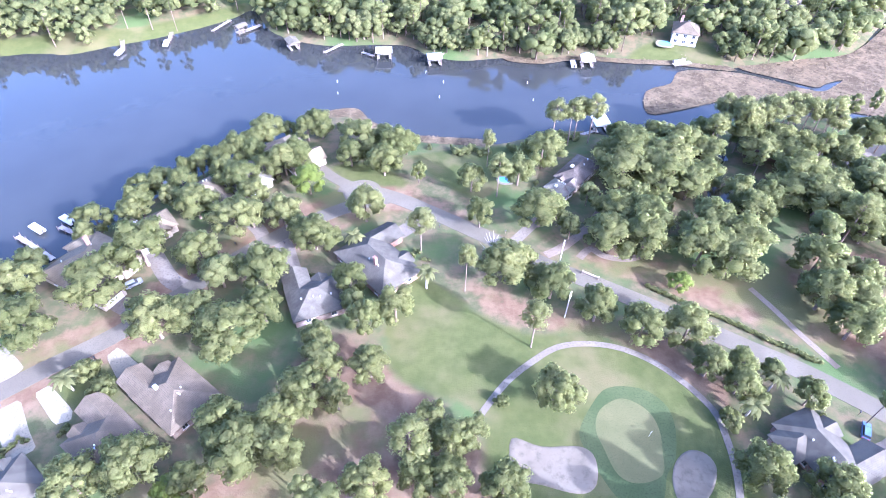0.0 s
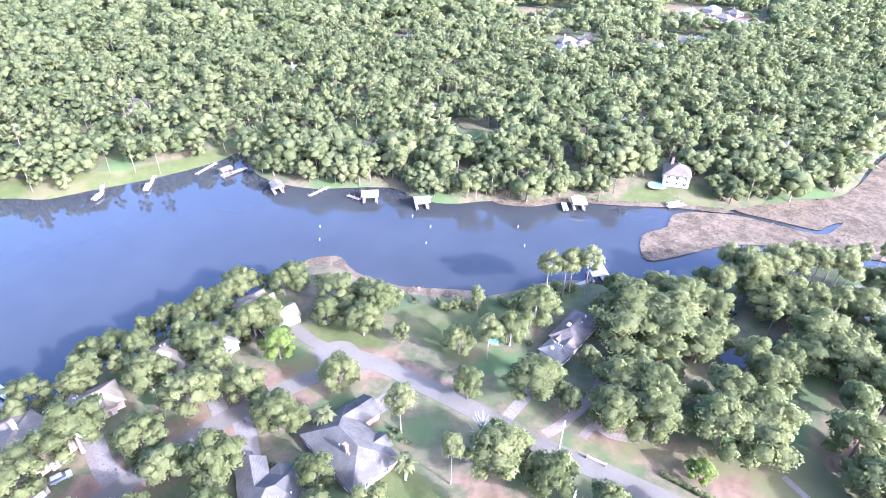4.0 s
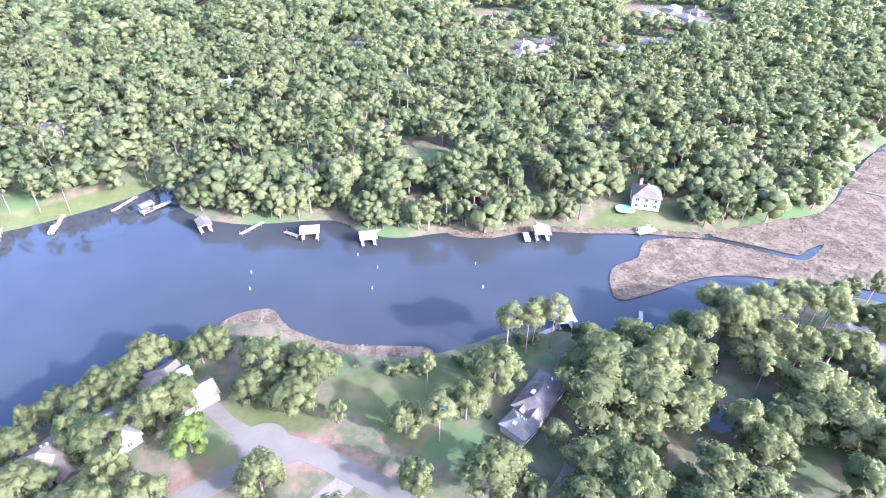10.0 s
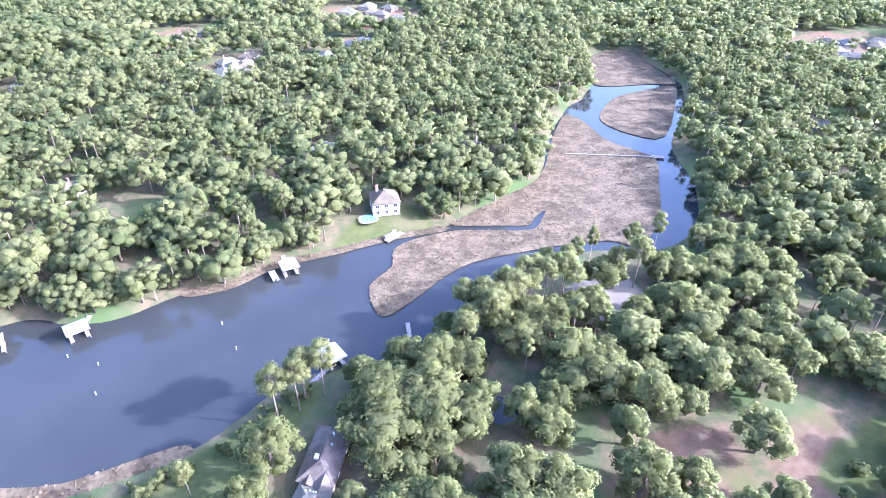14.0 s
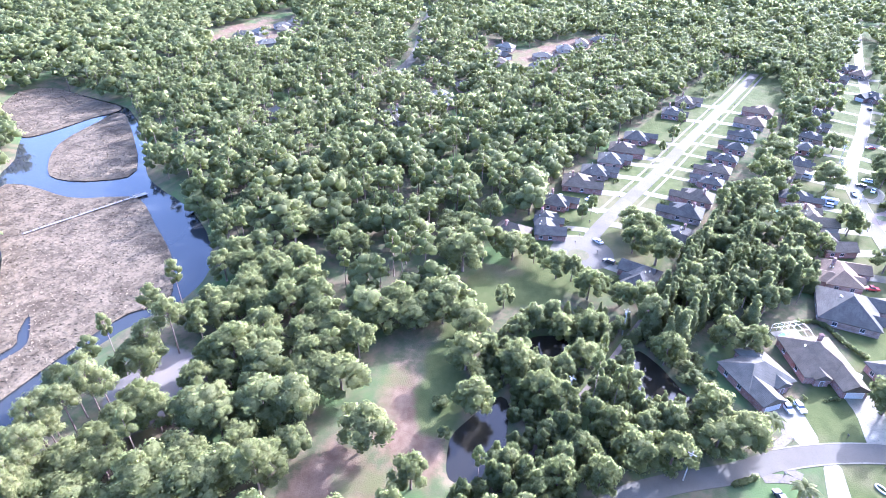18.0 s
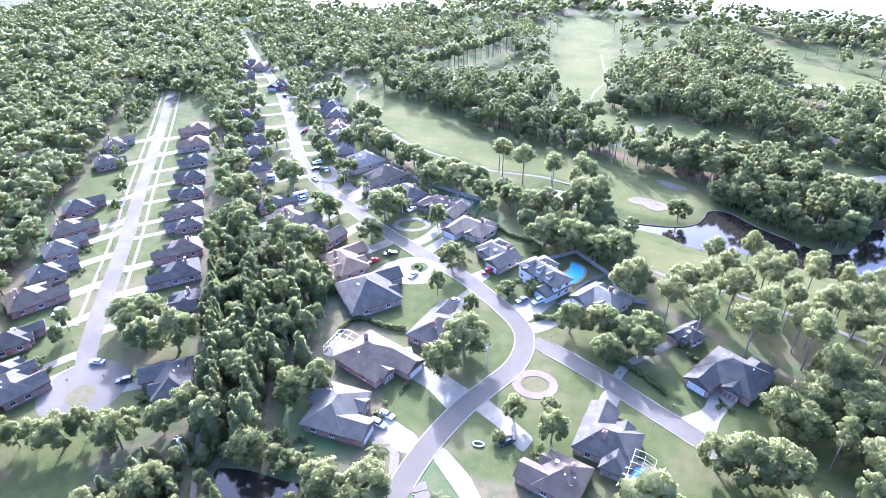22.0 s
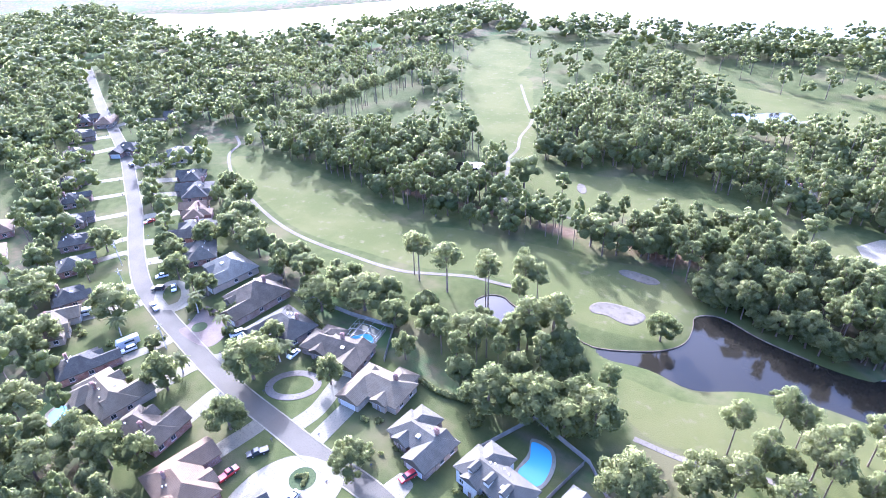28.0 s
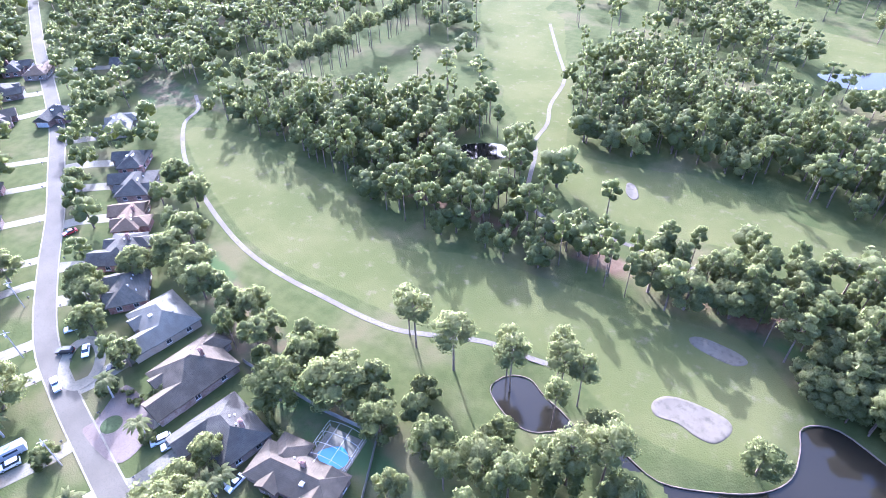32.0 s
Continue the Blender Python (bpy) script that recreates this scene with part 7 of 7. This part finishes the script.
def palm(x, y, h):
    ob = thing("palm_tree", x, y, ground_at(x, y), palm_rng.uniform(0, 360), "slender palm with a tuft of arching fronds", "tree", "palms")
    part("trunk", mesh_of("palm_trunk", *tube([(0, 0, -0.4), (0, 0, 0.3), (0.15, 0, h * 0.5), (0.2, 0, h)], [0.3, 0.22, 0.17, 0.15], 7), GREY_BARK, True), ob)
    for k in range(16):
        fr = part("frond", FROND[k % 3], ob)
        fr.matrix_basis = pose(0.2, 0, h, 0, palm_rng.uniform(-38, 32), k * 137.5)
    return ob


for x, y in ((299.8, -82.2), (310.9, -75.9), (292.7, -75.2), (289.3, -50.5), (287.9, -55.8), (267.4, -76.6), (267.7, -79.4), (321.3, -53.5), (-24, 135), (-2, 120), (168, 16), (147, 15), (-87, 85), (76, 81), (84, 88)):
    if any(math.hypot(x - hx, y - hy) < hr * 0.62 for hx, hy, hr in house_spots) or min(off_line(line, [(x, y)])[0] for line in all_roads) < 4.2:
        continue
    palm(x, y, palm_rng.uniform(4.0, 6.5)).scale = (1.25, 1.25, 1.1)


def hedge(points, width=1.5, h=1.7, label="clipped green garden hedge"):
    line = smoothed(points, 6)
    along = np.r_[0, np.cumsum(np.hypot(*np.diff(line, axis=0).T))]
    at = np.arange(0, along[-1], width * 0.55)
    lobes = [(np.interp(q, along, line[:, 0]) + palm_rng.normal() * 0.12, np.interp(q, along, line[:, 1]) + palm_rng.normal() * 0.12, h * 0.52, width * 0.6 * palm_rng.uniform(0.85, 1.15), h / width * 0.85) for q in at]
    tagged(new("hedge", crown_mesh("hedge", palm_rng, lobes, 34, 0.3, OAK_LEAF, -0.9, 0.9)), label, "hedge", "hedges")


hedge([(227.2, -51), (228.7, -53.4), (230.2, -51)], 1.0, 0.9, "low round hedge on a grass island")
hedge([(219.7, -8), (219.9, -16), (209.9, -20.2), (204, -24.3)])
hedge([(62, 122), (72, 115), (82, 109), (92, 102), (101, 96)], 1.3, 1.2, "low hedge beside the street")
hedge([(209.6, -96.8), (218.6, -94.7), (228.7, -95.5)])
hedge([(279.1, -98.7), (270.9, -95.8), (264.9, -94.9)])
hedge([(149.8, 28.8), (153, 22.9)])
hedge([(129.5, -57.8), (139.6, -59.7), (147.6, -59.5)])
hedge([(177.7, -59), (171.7, -63.2), (167.8, -69.3)])

FLAG = thing("golf_flag", 51, 75, 0.06, 40, "thin golf flagstick with a pale flag", "flag")
part("stick", mesh_of("flagstick", *tube([(0, 0, 0), (0, 0, 2.3)], [0.03, 0.02], 6), WHITE), FLAG)
part("flag", mesh_of("flag_cloth", *box(0.02, -0.01, 1.85, 0.6, 0.01, 2.28), WHITE), FLAG)
wall_piece = tagged(new("garden_wall", mesh_of("garden_wall", *joined(box(-2.2, -0.2, -0.2, 2.2, 0.2, 0.9), box(-2.3, -0.28, 0.9, 2.3, 0.28, 1.02), box(-2.6, -0.3, -0.2, -2.2, 0.3, 1.3), box(2.2, -0.3, -0.2, 2.6, 0.3, 1.3)), BRICKS[2])),
                    "low pale wall beside the street entrance", "wall")
wall_piece.matrix_basis = pose(46, 125.5, 0, 0, 0, -30)
a = np.linspace(0, 2 * math.pi, 25)
ring = tagged(new("garden_ring", mesh_of("garden_ring", *ribbon(np.stack([1.5 * np.cos(a), 0.8 * np.sin(a)], 1), 0.22, 0.45, 0.4), WHITE)), "white oval garden planter on the lawn", "planter")
ring.matrix_basis = pose(155, -7, 0, 0, 0, 35)


def camper(x, y, turn):
    ob = thing("camper", x, y, 0.06, turn, "parked white camper van with a boxy body", "camper", "campers")
    part("body", mesh_of("camper_body", *prism([(-3.6, 0.5), (3.4, 0.5), (3.6, 1.2), (3.0, 1.6), (3.3, 2.3), (2.9, 2.9), (-3.6, 2.9)], 1.15, 0.96), WHITE), ob)
    part("windscreen", mesh_of("camper_windscreen", *box(3.02, -0.9, 1.6, 3.32, 0.9, 2.2, 0.05), GLASS), ob)
    for yy in (-1.14, 1.14):
        part("window", mesh_of("camper_window", *box(-2.0, yy - 0.03, 1.6, 1.0, yy + 0.03, 2.2), GLASS), ob)
    part("roof_vent", mesh_of("camper_vent", *box(-0.8, -0.35, 2.9, 0.2, 0.35, 3.15, 0.06), PALE_METAL), ob)
    for wx in (-2.2, 2.3):
        for wy in (-1.0, 1.0):
            wheel = part("wheel", WHEEL, ob, at=(wx, wy, 0.34))
            part("rim", RIM, wheel)


camper(314.5, -52.5, 75)
camper(343, -51.5, 60)

# mailboxes at the drives
MAIL_POST = mesh_of("mail_post", *box(-0.06, -0.06, -0.2, 0.06, 0.06, 1.1), TIMBER)
MAIL_BOX = mesh_of("mail_box", *tube([(-0.3, 0, 1.25), (0.3, 0, 1.25)], [0.17, 0.17], 8), DARK_METAL)
for hx, hy, turn, gx, gy, gw, near, dist in house_drives:
    if dist < 45:
        w = Vector((hx - near[0], hy - near[1], 0)).normalized()
        p = Vector((near[0], near[1], 0)) + w * 4.6 + Vector((-w.y, w.x, 0)) * 4.0
        ob = thing("mailbox", p.x, p.y, 0, math.degrees(math.atan2(w.y, w.x)), "dark metal mailbox on a timber post", "mailbox", "mailboxes")
        part("post", MAIL_POST, ob)
        part("box", MAIL_BOX, ob)

# poles -------------------------------------------------------------------------------
POLE = mesh_of("pole_shaft", *tube([(0, 0, -0.5), (0, 0, 6), (0, 0, 11)], [0.17, 0.14, 0.1], 8), GREY_BARK)
for x, y in ((37.3, 129.5), (36.3, 110), (149.6, 40.8), (172, -28.9), (302.3, -58.8), (343.8, -67.2), (364.2, -75.9), (203.5, 50.5), (170.5, 68.5), (260.7, -1.2)):
    ob = thing("utility_pole", x, y, 0, 60, "weathered wooden utility pole with a crossarm", "pole", "utility poles")
    part("shaft", POLE, ob)
    part("crossarm", mesh_of("crossarm", *box(-1.1, -0.06, 9.9, 1.1, 0.06, 10.05), GREY_BARK), ob)
    part("transformer", mesh_of("transformer", *tube([(0.35, 0, 8.4), (0.35, 0, 9.4)], [0.25, 0.25], 9), PALE_METAL), ob)

# reeds -------------------------------------------------------------------------------
reed_rng = np.random.default_rng(31)
pts = np.concatenate([scatter(p, 1.25, reed_rng) for p in MARSHES])
n = len(pts)
ang, tall = reed_rng.uniform(0, 3.14, n), reed_rng.uniform(0.12, 0.42, n)
side = np.stack([np.cos(ang), np.sin(ang)], 1) * reed_rng.uniform(0.2, 0.6, (n, 1))
lean = reed_rng.normal(size=(n, 2)) * 0.5
base, z0 = pts, RIVER_LEVEL + 0.3
quad = np.stack([np.column_stack([base - side, np.full(n, z0)]), np.column_stack([base + side, np.full(n, z0)]), np.column_stack([base + side * 0.7 + lean, z0 + tall]), np.column_stack([base - side * 0.6 + lean, z0 + tall * 0.9])], 1)
tagged(new("reeds", quick_mesh("reeds", quad.reshape(-1, 3), np.arange(4 * n).reshape(-1, 4), [REED])), "dry tan reeds over the salt marsh", "reeds", kind="stuff")
